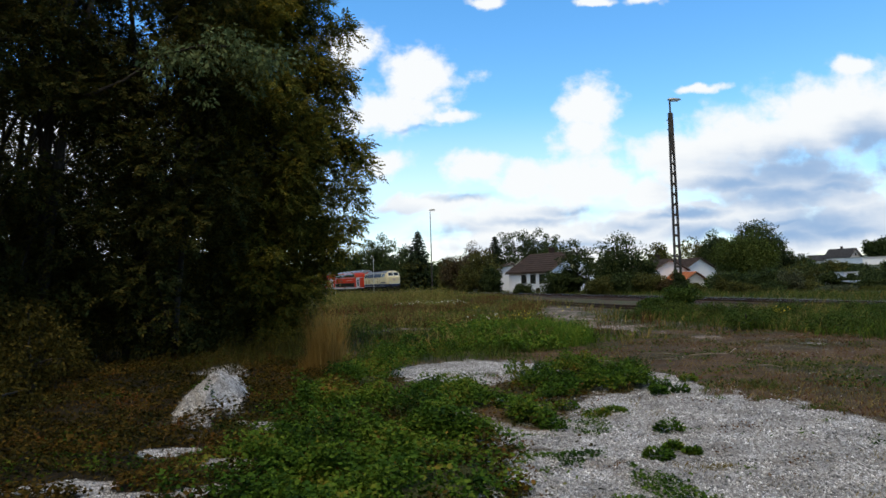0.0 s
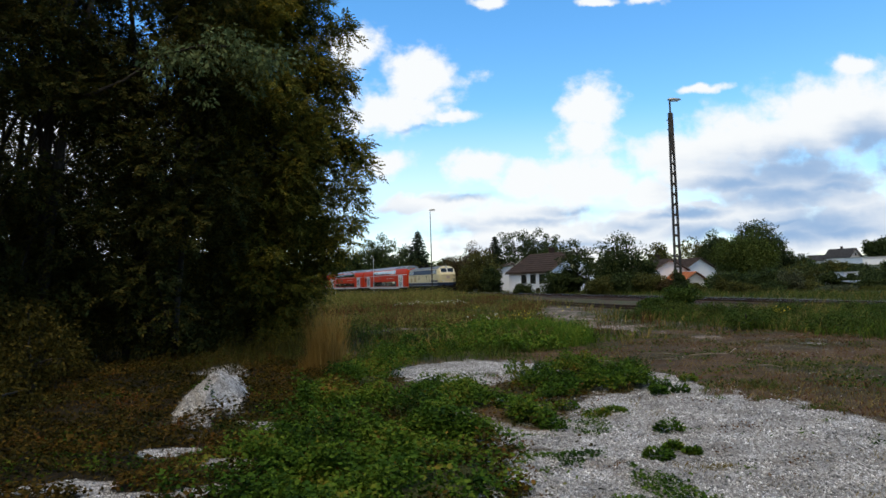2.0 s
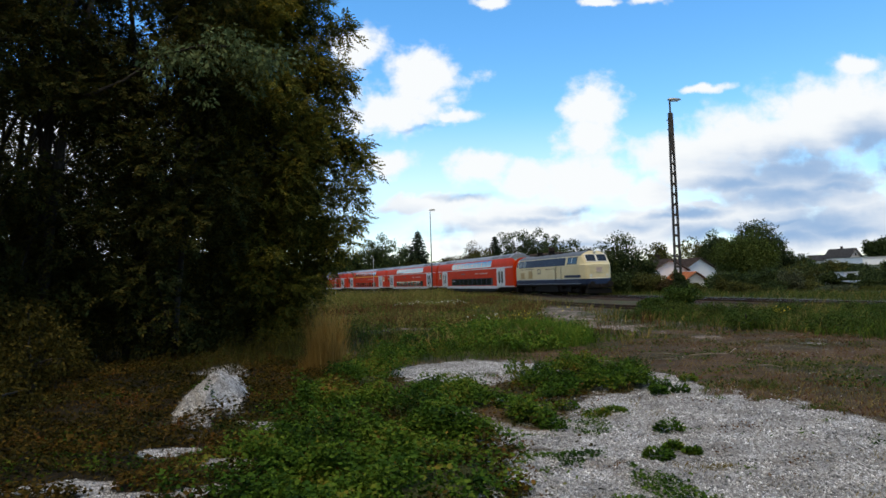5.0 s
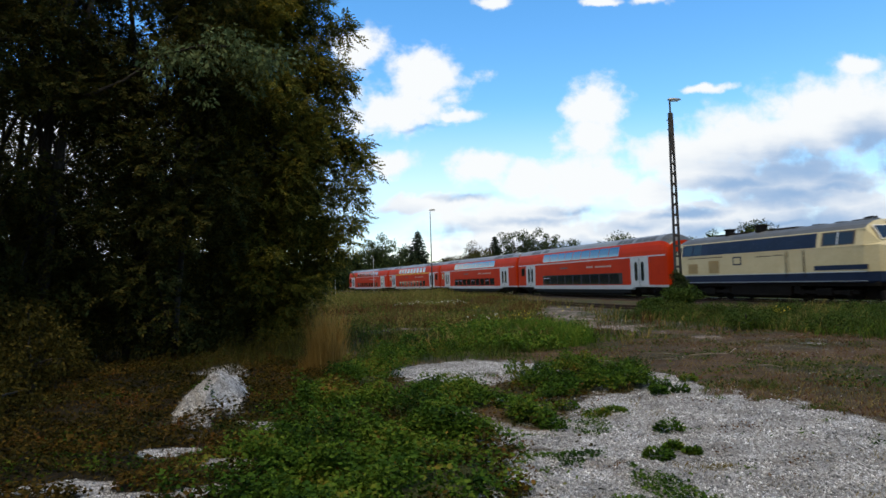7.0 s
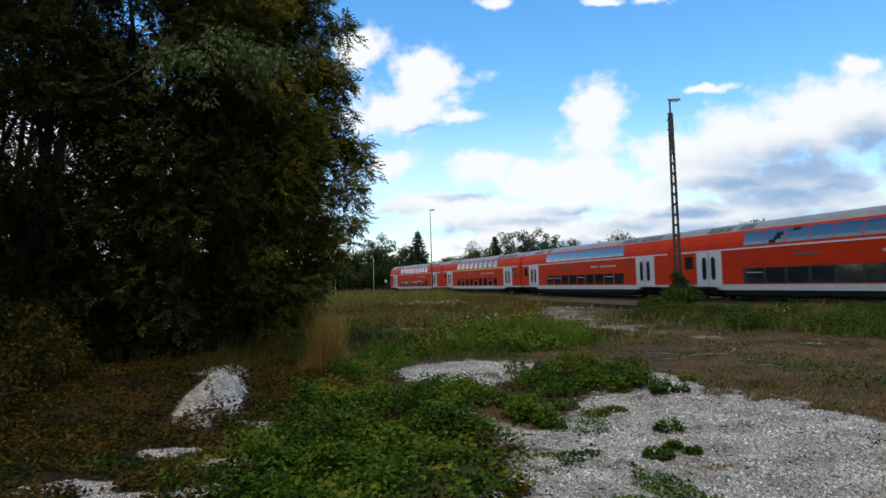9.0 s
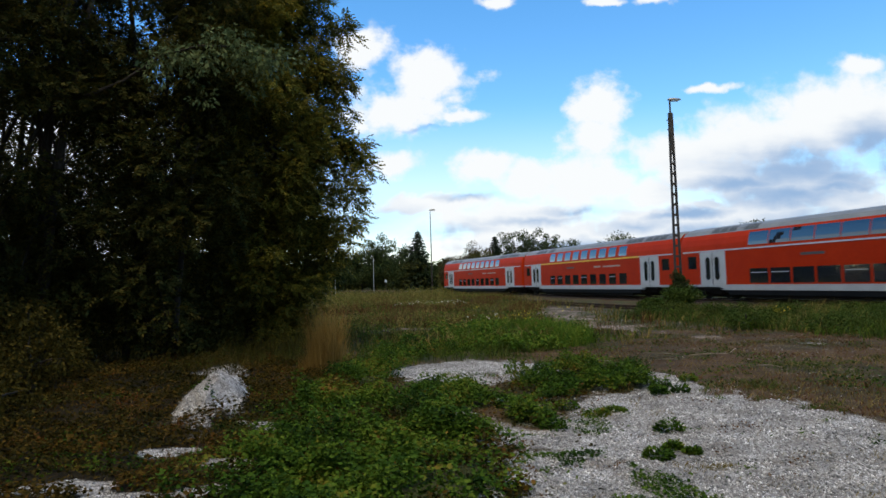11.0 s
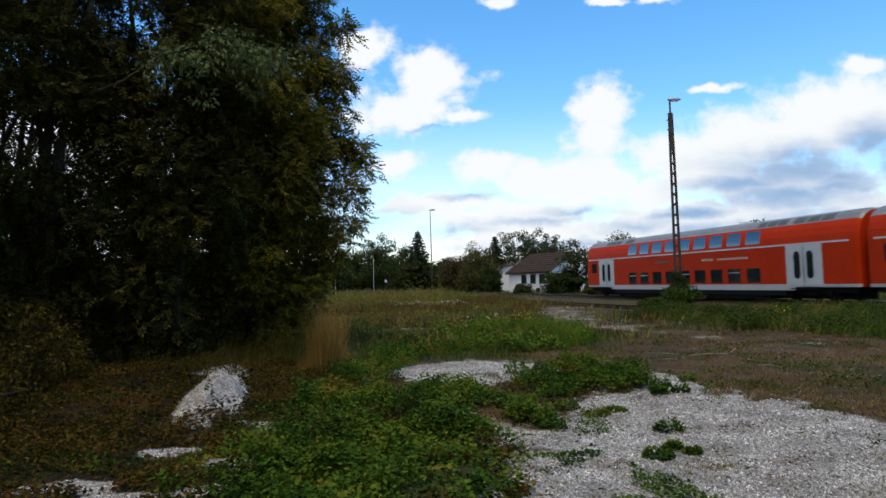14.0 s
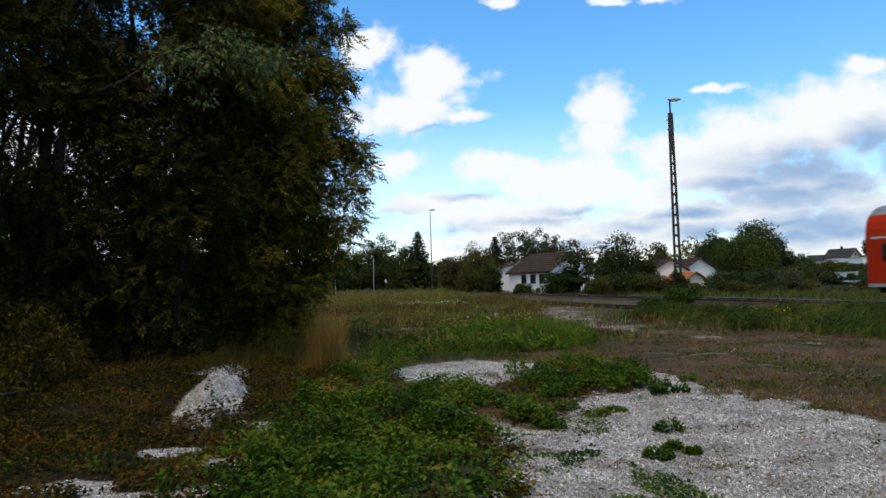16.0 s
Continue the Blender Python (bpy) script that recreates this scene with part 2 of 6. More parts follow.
def bulk(name, verts, faces, material, parent=None, smooth=False):
    """A mesh from arrays: verts (n, 3), faces (m, k)."""
    me = bpy.data.meshes.new(name)
    verts, faces = np.asarray(verts, np.float32), np.asarray(faces, np.int32)
    k = faces.shape[1]
    me.vertices.add(len(verts))
    me.vertices.foreach_set("co", verts.ravel())
    me.loops.add(faces.size)
    me.loops.foreach_set("vertex_index", faces.ravel())
    me.polygons.add(len(faces))
    me.polygons.foreach_set("loop_start", np.arange(0, faces.size, k, dtype=np.int32))
    me.materials.append(material)
    me.update(calc_edges=True)
    if smooth:
        me.polygons.foreach_set("use_smooth", np.ones(len(faces), bool))
    ob = new(name, me)
    if parent is not None:
        ob.parent = parent
    return ob


RNG = np.random.default_rng(7)


def unit(v):
    return v / np.maximum(np.linalg.norm(v, axis=-1, keepdims=True), 1e-9)


def leaf_arrays(pos, along, normal, length, width, fold=0.25):
    """Pointed leaves folded along the midrib: six points, two quads each."""
    a = unit(along)
    s = unit(np.cross(normal, a))
    u = np.cross(a, s)
    L, Wd = length[:, None], width[:, None]
    base, tip = pos, pos + a * L
    mid = pos + a * L * 0.45 - u * Wd * fold
    l1, r1 = pos + a * L * 0.42 + s * Wd * 0.5, pos + a * L * 0.42 - s * Wd * 0.5
    v = np.stack([base, l1, tip, r1, mid], 1).reshape(-1, 3)
    o = (np.arange(len(pos)) * 5)[:, None]
    f = np.concatenate([o + np.array([[0, 4, 2, 1]]), o + np.array([[0, 3, 2, 4]])], 0)
    return v, f


def blade_arrays(pos, height, width, lean):
    """Grass blades that bend over: three stacked sections ending in a point."""
    n = len(pos)
    az = RNG.uniform(0, 2 * np.pi, n)
    d = np.stack([np.cos(az), np.sin(az), np.zeros(n)], 1)
    s = np.stack([-np.sin(az + 0.8), np.cos(az + 0.8), np.zeros(n)], 1) * (width / 2)[:, None]
    up = np.array([0, 0, 1.0])
    h, ln = height[:, None], lean[:, None]
    p1 = pos + up * h * 0.5 + d * h * ln * 0.25
    p2 = pos + up * h * 0.95 + d * h * ln
    v = np.stack([pos - s, pos + s, p1 + s * 0.8, p1 - s * 0.8, p2 + s * 0.2, p2 - s * 0.2], 1).reshape(-1, 3)
    o = (np.arange(n) * 6)[:, None]
    return v, np.concatenate([o + np.array([[0, 1, 2, 3]]), o + np.array([[3, 2, 4, 5]])], 0)


def join(*arrs):
    vs, fs, k = [], [], 0
    for v, f in arrs:
        vs.append(v), fs.append(f + k)
        k += len(v)
    return np.concatenate(vs), np.concatenate(fs)


def lattice(ix, iy, seed):
    h = (ix * 374761393 + iy * 668265263 + seed * 974711) & 0xFFFFFFFF
    h = ((h ^ (h >> 13)) * 1274126177) & 0xFFFFFFFF
    return ((h ^ (h >> 16)) & 0xFFFF) / 65535.0


def field(x, y, scale, seed=0, octaves=4):
    """Smooth value noise over the plan, 0 to 1."""
    x, y = np.asarray(x, float), np.asarray(y, float)
    out, amp, tot = np.zeros(np.broadcast(x, y).shape), 1.0, 0.0
    for o in range(octaves):
        u, v = x / scale * 2 ** o + 517.3, y / scale * 2 ** o + 291.7
        ix, iy = np.floor(u).astype(np.int64), np.floor(v).astype(np.int64)
        fu, fv = u - ix, v - iy
        fu, fv = fu * fu * (3 - 2 * fu), fv * fv * (3 - 2 * fv)
        a, b = lattice(ix, iy, seed + o), lattice(ix + 1, iy, seed + o)
        c, d = lattice(ix, iy + 1, seed + o), lattice(ix + 1, iy + 1, seed + o)
        out += amp * ((a * (1 - fu) + b * fu) * (1 - fv) + (c * (1 - fu) + d * fu) * fv)
        tot += amp
        amp *= 0.55
    return out / tot


def blob(x, y, cx, cy, rx, ry, turn=0.0):
    """1 in the middle of a turned ellipse, 0 on its rim, negative outside."""
    c, s = math.cos(turn), math.sin(turn)
    u, v = (x - cx) * c + (y - cy) * s, -(x - cx) * s + (y - cy) * c
    return 1 - np.sqrt((u / rx) ** 2 + (v / ry) ** 2)


# ---------------------------------------------------------------- clouds: two far sheets of cumulus that drift
def cloud_mat(name, puffs, grey, seed, reach, veil=()):
    m = bpy.data.materials.new(name)
    m.use_nodes = True
    n, l = m.node_tree.nodes, m.node_tree.links
    n.clear()
    tc = n.new("ShaderNodeTexCoord")

    def math_node(op, a, b):
        k = n.new("ShaderNodeMath")
        k.operation = op
        for i, v in enumerate((a, b)):
            if isinstance(v, (int, float)):
                k.inputs[i].default_value = v
            else:
                l.new(v, k.inputs[i])
        return k.outputs[0]

    def vec(op, a, b):
        k = n.new("ShaderNodeVectorMath")
        k.operation = op
        l.new(a, k.inputs[0])
        if isinstance(b, tuple):
            k.inputs[1].default_value = b
        else:
            l.new(b, k.inputs[1])
        return k

    p = vec("MULTIPLY", tc.outputs["Object"], (100 / reach, 0, 100 / reach)).outputs[0]

    def fbm(scale, off, detail=9, stretch=(1, 1, 1.25)):
        q = vec("MULTIPLY", vec("ADD", p, (off, seed, off * 0.7)).outputs[0], stretch).outputs[0]
        t = n.new("ShaderNodeTexNoise")
        t.inputs["Scale"].default_value, t.inputs["Detail"].default_value, t.inputs["Roughness"].default_value = scale, detail, 0.58
        l.new(q, t.inputs["Vector"])
        return t.outputs[0]

    warp = n.new("ShaderNodeTexNoise")
    warp.inputs["Scale"].default_value, warp.inputs["Detail"].default_value = 0.22, 6
    l.new(p, warp.inputs["Vector"])
    wv = vec("MULTIPLY", vec("SUBTRACT", warp.outputs["Color"], (0.5, 0.5, 0.5)).outputs[0], (4.0, 0, 3.0)).outputs[0]
    pw = vec("ADD", p, wv).outputs[0]

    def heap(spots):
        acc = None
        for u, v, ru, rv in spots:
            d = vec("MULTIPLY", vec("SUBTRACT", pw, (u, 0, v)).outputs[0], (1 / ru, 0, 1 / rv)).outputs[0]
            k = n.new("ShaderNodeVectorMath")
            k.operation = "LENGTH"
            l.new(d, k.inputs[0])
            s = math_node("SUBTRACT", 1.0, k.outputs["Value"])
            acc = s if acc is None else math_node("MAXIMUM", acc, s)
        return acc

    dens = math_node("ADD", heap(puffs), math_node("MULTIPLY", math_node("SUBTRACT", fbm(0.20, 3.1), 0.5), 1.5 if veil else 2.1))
    al = n.new("ShaderNodeMapRange")
    al.interpolation_type = "SMOOTHSTEP"
    al.inputs["From Min"].default_value, al.inputs["From Max"].default_value = -0.24, 0.50
    l.new(dens, al.inputs["Value"])
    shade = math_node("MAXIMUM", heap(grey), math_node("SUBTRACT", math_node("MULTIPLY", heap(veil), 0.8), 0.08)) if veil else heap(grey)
    sh = math_node("ADD", shade, math_node("MULTIPLY", math_node("SUBTRACT", fbm(0.16, 9.7, 9, (0.45, 1, 1.7)), 0.5), 0.9))
    gr = n.new("ShaderNodeMapRange")
    gr.interpolation_type = "SMOOTHSTEP"
    gr.inputs["From Min"].default_value, gr.inputs["From Max"].default_value = -0.18, 1.0
    l.new(sh, gr.inputs["Value"])
    col = n.new("ShaderNodeMix")
    col.data_type = "RGBA"
    col.inputs["A"].default_value = (0.615, 0.635, 0.665, 1)
    col.inputs["B"].default_value = (0.190, 0.300, 0.480, 1)
    l.new(math_node("MULTIPLY", gr.outputs[0], 0.95), col.inputs["Factor"])
    em = n.new("ShaderNodeEmission")
    l.new(col.outputs["Result"], em.inputs["Color"])
    tr = n.new("ShaderNodeBsdfTransparent")
    mx = n.new("ShaderNodeMixShader")
    cover = al.outputs[0]
    if veil:
        # thin haze low over the horizon
        hz = n.new("ShaderNodeMapRange")
        hz.interpolation_type = "SMOOTHSTEP"
        hz.inputs["From Min"].default_value, hz.inputs["From Max"].default_value = 29.0, 9.0
        hz.inputs["To Min"].default_value, hz.inputs["To Max"].default_value = 0.0, 0.5
        xyz = n.new("ShaderNodeSeparateXYZ")
        l.new(p, xyz.inputs[0])
        l.new(xyz.outputs["Z"], hz.inputs["Value"])
        cover = math_node("MAXIMUM", cover, hz.outputs[0])
    l.new(cover, mx.inputs[0])
    l.new(tr.outputs[0], mx.inputs[1])
    l.new(em.outputs[0], mx.inputs[2])
    out = n.new("ShaderNodeOutputMaterial")
    l.new(mx.outputs[0], out.inputs["Surface"])
    return m


def cloud_sheet(name, label, puffs, grey, seed, reach, veil=()):
    bm = bmesh.new()
    vs = [bm.verts.new(c) for c in ((-reach * 0.98, 0, -60), (reach * 0.98, 0, -60), (reach * 0.98, 0, reach * 0.58), (-reach * 0.98, 0, reach * 0.58))]
    bm.faces.new(vs)
    ob = link_mesh(name, bm, cloud_mat(name, puffs, grey, seed, reach, veil))
    ob.location = (0, reach, EYE[2])
    return tagged(ob, label, "clouds", kind="structure")


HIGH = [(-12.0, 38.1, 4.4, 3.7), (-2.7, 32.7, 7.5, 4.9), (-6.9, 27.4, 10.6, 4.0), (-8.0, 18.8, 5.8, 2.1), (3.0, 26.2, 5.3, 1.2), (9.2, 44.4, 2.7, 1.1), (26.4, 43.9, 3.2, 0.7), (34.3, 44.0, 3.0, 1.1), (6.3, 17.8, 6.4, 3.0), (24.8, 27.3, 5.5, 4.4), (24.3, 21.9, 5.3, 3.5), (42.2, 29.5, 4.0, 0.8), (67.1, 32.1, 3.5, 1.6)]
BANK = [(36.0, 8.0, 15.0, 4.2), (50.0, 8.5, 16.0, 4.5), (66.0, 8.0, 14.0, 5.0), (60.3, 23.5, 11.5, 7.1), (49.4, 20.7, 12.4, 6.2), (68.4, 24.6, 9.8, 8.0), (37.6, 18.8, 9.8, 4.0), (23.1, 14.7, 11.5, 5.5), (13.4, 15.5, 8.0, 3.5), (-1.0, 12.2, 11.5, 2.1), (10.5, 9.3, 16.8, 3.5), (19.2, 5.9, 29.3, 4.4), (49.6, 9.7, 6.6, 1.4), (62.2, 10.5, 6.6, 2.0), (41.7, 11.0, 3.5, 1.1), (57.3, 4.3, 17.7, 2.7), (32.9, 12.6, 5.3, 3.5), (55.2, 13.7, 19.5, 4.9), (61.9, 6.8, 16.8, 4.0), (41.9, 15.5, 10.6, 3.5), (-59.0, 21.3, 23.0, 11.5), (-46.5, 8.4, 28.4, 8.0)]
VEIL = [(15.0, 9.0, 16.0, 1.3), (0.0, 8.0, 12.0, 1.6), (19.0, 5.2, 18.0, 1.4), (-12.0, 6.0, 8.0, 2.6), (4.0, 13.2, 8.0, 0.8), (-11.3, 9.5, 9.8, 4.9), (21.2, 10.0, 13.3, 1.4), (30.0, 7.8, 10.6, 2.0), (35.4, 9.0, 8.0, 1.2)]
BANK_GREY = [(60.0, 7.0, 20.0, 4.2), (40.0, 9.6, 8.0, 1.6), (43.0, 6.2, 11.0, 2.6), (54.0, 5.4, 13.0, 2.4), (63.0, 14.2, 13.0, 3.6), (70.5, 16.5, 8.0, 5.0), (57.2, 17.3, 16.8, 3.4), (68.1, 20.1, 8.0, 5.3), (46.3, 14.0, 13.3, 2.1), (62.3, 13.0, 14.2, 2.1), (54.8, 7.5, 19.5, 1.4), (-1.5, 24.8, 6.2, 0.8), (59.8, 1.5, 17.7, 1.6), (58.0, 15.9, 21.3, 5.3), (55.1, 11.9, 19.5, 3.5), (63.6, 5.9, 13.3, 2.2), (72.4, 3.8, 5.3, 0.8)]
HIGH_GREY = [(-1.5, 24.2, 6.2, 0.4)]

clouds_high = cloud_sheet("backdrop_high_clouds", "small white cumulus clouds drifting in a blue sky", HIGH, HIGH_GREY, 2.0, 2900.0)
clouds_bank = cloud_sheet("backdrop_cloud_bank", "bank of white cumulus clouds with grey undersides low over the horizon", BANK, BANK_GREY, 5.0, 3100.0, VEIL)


# ---------------------------------------------------------------- the line of the railway
TRACK_X, TRACK_Y, TRACK_TURN = 27.179, 8.861, 0.2761
CURVE_FROM, CURVE = 46.27, 0.00176


def along(s, side=0.0):
    """A place s metres up the line and its heading; side: metres towards the camera's side. The rail heads lie at height 0."""
    e, a = max(s - CURVE_FROM, 0.0), TRACK_TURN
    st = min(s, CURVE_FROM)
    x, y = TRACK_X - math.sin(a) * st, TRACK_Y + math.cos(a) * st
    b = a + CURVE * e
    x, y = x + (math.cos(b) - math.cos(a)) / CURVE, y + (math.sin(b) - math.sin(a)) / CURVE
    return x - math.cos(b) * side, y - math.sin(b) * side, b


def line_side(x, y):
    """Metres from the straight line of the railway towards the camera."""
    return -((x - TRACK_X) * math.cos(TRACK_TURN) + (y - TRACK_Y) * math.sin(TRACK_TURN))


# ---------------------------------------------------------------- ground
GRAVEL = [(3.1, 6.9, 1.9, 2.3, 0.35), (2.6, 9.1, 1.15, 0.9, 0), (3.3, 4.9, 2.9, 1.6, 0), (3.45, 10.2, 0.4, 0.7, 0.4), (1.05, 5.7, 0.6, 0.7, 0),
          (0.85, 13.4, 2.0, 1.5, 0.05), (-3.1, 7.2, 0.26, 0.14, 0), (-3.7, 5.95, 0.5, 0.22, 0), (-3.2, 7.1, 0.27, 0.16, -0.5), (-1.85, 6.45, 0.3, 0.16, 0), (-2.2, 5.75, 0.3, 0.2, 0), (-2.9, 5.6, 0.4, 0.2, 0), (-2.6, 8.6, 0.4, 0.16, 0), (-4.5, 13.0, 0.5, 1.0, 0), (-1.6, 24.5, 1.5, 0.45, 0), (-2.35, 8.3, 0.35, 0.25, 0), (0.95, 9.8, 0.55, 0.35, 0),
          (0.2, 8.9, 0.25, 0.25, 0), (-0.2, 24.0, 1.2, 0.7, 0), (-1.0, 31.0, 1.4, 0.7, 0), (0.6, 7.6, 0.55, 0.35, 0), (0.95, 6.35, 0.5, 0.6, 0), (1.35, 7.35, 0.9, 0.55, 0), (3.7, 11.0, 0.6, 0.5, 0), (-2.1, 6.65, 0.4, 0.28, 0), (1.2, 13.2, 2.0, 1.2, 0)]
MOUND = (-3.55, 9.9, 0.5, 1.8, 0.26)
CORE = [(3.05, 6.5, 1.95, 4.5, 0.0), (3.75, 10.8, 0.42, 1.2, 0.0), (0.75, 13.0, 1.9, 1.7, 0.05)]
LANE = [(6.6, 38.0), (5.6, 30.0), (5.2, 25.5), (5.9, 21.3), (7.2, 19.2), (8.0, 17.1), (9.1, 15.4), (9.7, 13.2), (13.0, 9.0), (20, 4)]


def lane_dist(x, y):
    d = np.full(np.shape(x), 1e9)
    for (ax, ay), (bx, by) in zip(LANE, LANE[1:]):
        t = np.clip(((x - ax) * (bx - ax) + (y - ay) * (by - ay)) / ((bx - ax) ** 2 + (by - ay) ** 2), 0, 1)
        d = np.minimum(d, np.hypot(x - ax - t * (bx - ax), y - ay - t * (by - ay)))
    return d


def gravel_at(x, y):
    g = np.full(np.shape(x), -9.0)
    for b in GRAVEL:
        g = np.maximum(g, blob(x, y, *b))
    for b in CORE:
        g = np.maximum(g, np.minimum(blob(x, y, *b) * 2.4, 0.75))
    g = np.maximum(g, np.minimum(blob(x, y, *MOUND) * 1.7, 0.7))
    w = np.where(y > 21, 1.0, 0.38)
    d = lane_dist(x, y)
    g = np.maximum(g, np.where(y > 21, 0.16 * (1 - d / w), np.where(d < w, 0.0, -9.0)))
    return g + (field(x, y, 0.9, 3) - 0.5) * 1.35 + (field(x, y, 0.22, 5, 3) - 0.5) * 0.8


LITTER_SHADE = (-6.5, 8.6, 5.0, 8.6)


def litter_shade_at(x, y):
    """Dark ground round the thicket: fallen leaves, with the thicket's shade put into the colour."""
    return np.clip(blob(x, y, *LITTER_SHADE) * 4.0 + (field(x, y, 1.0, 31) - 0.5) * 0.7, 0, 1)


BRAMBLE = [(-0.68, 7.0, 1.38, 1.9, 0), (-1.2, 9.4, 1.5, 1.5, 0), (-0.1, 10.0, 1.1, 0.45, 0), (2.45, 11.3, 1.5, 1.25, 0), (-0.2, 5.4, 0.8, 0.9, 0),
           (1.05, 8.5, 0.45, 0.5, 0), (-1.0, 5.2, 1.6, 0.7, 0), (-1.5, 13.2, 0.8, 1.8, 0), (-0.3, 17.0, 1.6, 2.6, 0), (1.6, 9.9, 0.5, 0.45, 0), (0.4, 9.6, 0.5, 0.5, 0)]


def bramble_at(x, y):
    g = np.full(np.shape(x), -9.0)
    for b in BRAMBLE:
        g = np.maximum(g, blob(x, y, *b))
    g = np.maximum(g, np.minimum(blob(x, y, 2.5, 11.3, 1.5, 1.2) * 2.0, 0.8))
    g = np.maximum(g, np.where((line_side(x, y) < -2.2) & (y > 5), 0.45, -9))
    g = np.maximum(g, np.where((y > 20) & (line_side(x, y) > 3.2) & (line_side(x, y) < 17), 0.05 + 0.5 * (field(x, y, 2.5, 24) - 0.5), -9))
    return g + (field(x, y, 0.8, 21) - 0.5) * 1.5 + (field(x, y, 0.25, 23, 3) - 0.5) * 0.6


def ground_at(x, y):
    x, y = np.asarray(x, float), np.asarray(y, float)
    z = -0.15 + (field(x, y, 3.0, 11) - 0.5) * 0.16 + (field(x, y, 0.5, 12, 3) - 0.5) * 0.05
    z = z + 0.42 * np.clip(blob(x, y, *MOUND) + (field(x, y, 0.5, 15) - 0.5) * 0.8, 0, 1) * (0.6 + 0.8 * field(x, y, 0.3, 14))
    z = z + 0.25 * np.clip(blob(x, y, -6.2, 12.0, 4.2, 6.5), 0, 1)
    z = z + 0.22 * np.clip(blob(x, y, 2.35, 11.4, 1.5, 1.0), 0, 1)
    far = np.clip((np.hypot(x, y) - 60) / 80, 0, 1)
    z = z * (1 - far) + -0.25 * far
    rail = np.clip(1 - np.abs(line_side(x, y)) / 3.2, 0, 1)
    z = np.where(y < 62, z - 0.3 * np.minimum(rail * 3, 1), z)
    # low rise beyond the line, where the houses of the far slope stand
    z = z + 9.0 * np.clip((x - 60) / 160, 0, 1) * np.clip((y - 90) / 160, 0, 1)
    return z


def axis(*runs):
    return np.unique(np.concatenate([np.linspace(a, b, k) for a, b, k in runs]))


gx = axis((-3000, -100, 12), (-100, -12, 30), (-12, 13, 330), (13, 40, 70), (40, 300, 40), (300, 3000, 10))
gy = axis((-3000, -20, 10), (-20, 4, 18), (4, 20, 215), (20, 60, 130), (60, 300, 50), (300, 3000, 12))
GX, GY = np.meshgrid(gx, gy)
GZ = ground_at(GX, GY)
gi = np.arange(GX.size).reshape(GX.shape)
g_faces = np.stack([gi[:-1, :-1], gi[:-1, 1:], gi[1:, 1:], gi[1:, :-1]], -1).reshape(-1, 4)


def ground_mat():
    m, n, l, p = mat_base("yard_ground", 0.95)
    p.inputs["Specular IOR Level"].default_value = 0.2
    at = n.new("ShaderNodeAttribute")
    at.attribute_name = "gravel"
    ag = n.new("ShaderNodeAttribute")
    ag.attribute_name = "green"
    big, mid, fine = noise_tex(n, l, 0.35, 5), noise_tex(n, l, 3.0, 6, 0.7), noise_tex(n, l, 28, 5, 0.7)
    vor = n.new("ShaderNodeTexVoronoi")
    vor.inputs["Scale"].default_value = 115
    tc = n.new("ShaderNodeTexCoord")
    l.new(tc.outputs["Object"], vor.inputs["Vector"])
    # soil and dry mat
    s1 = ramp(n, [(0.38, (0.012, 0.010, 0.004)), (0.46, (0.026, 0.018, 0.007)), (0.53, (0.052, 0.031, 0.012)), (0.59, (0.085, 0.052, 0.024)), (0.65, (0.30, 0.25, 0.18))])
    grit = n.new("ShaderNodeMix")
    grit.inputs["Factor"].default_value = 0.45
    l.new(mid.outputs[0], grit.inputs["A"])
    l.new(fine.outputs[0], grit.inputs["B"])
    l.new(grit.outputs["Result"], s1.inputs[0])
    s2 = ramp(n, [(0.42, (0.022, 0.028, 0.008)), (0.50, (0.046, 0.031, 0.013)), (0.58, (0.085, 0.046, 0.020))])
    l.new(big.outputs[0], s2.inputs[0])
    soil = n.new("ShaderNodeMix")
    soil.data_type = "RGBA"
    soil.inputs["Factor"].default_value = 0.42
    l.new(s1.outputs[0], soil.inputs["A"])
    l.new(s2.outputs[0], soil.inputs["B"])
    leafy = n.new("ShaderNodeMix")
    leafy.data_type = "RGBA"
    lr = ramp(n, [(0.35, (0.018, 0.022, 0.008)), (0.65, (0.05, 0.058, 0.017))])
    l.new(fine.outputs[0], lr.inputs[0])
    gm = n.new("ShaderNodeMapRange")
    gm.inputs["From Min"].default_value, gm.inputs["From Max"].default_value = -0.1, 0.3
    l.new(ag.outputs["Fac"], gm.inputs["Value"])
    l.new(gm.outputs[0], leafy.inputs["Factor"])
    l.new(soil.outputs["Result"], leafy.inputs["A"])
    l.new(lr.outputs[0], leafy.inputs["B"])
    # crushed stone
    st = ramp(n, [(0.0, (0.10, 0.10, 0.108)), (0.22, (0.185, 0.184, 0.187)), (0.6, (0.305, 0.303, 0.308)), (0.85, (0.45, 0.447, 0.455)), (1.0, (0.84, 0.84, 0.87))])
    sep = n.new("ShaderNodeSeparateColor")
    l.new(vor.outputs["Color"], sep.inputs[0])
    tone = n.new("ShaderNodeMath")
    tone.operation = "MULTIPLY_ADD"
    tone.inputs[1].default_value, tone.inputs[2].default_value = 0.9, -0.45
    patch = noise_tex(n, l, 1.7, 7, 0.65)
    l.new(patch.outputs[0], tone.inputs[0])
    both = n.new("ShaderNodeMath")
    l.new(sep.outputs[0], both.inputs[0])
    l.new(tone.outputs[0], both.inputs[1])
    l.new(both.outputs[0], st.inputs[0])
    dirt = n.new("ShaderNodeMix")
    dirt.data_type = "RGBA"
    dirt.blend_type = "MULTIPLY"
    dirt.inputs["Factor"].default_value = 0.9
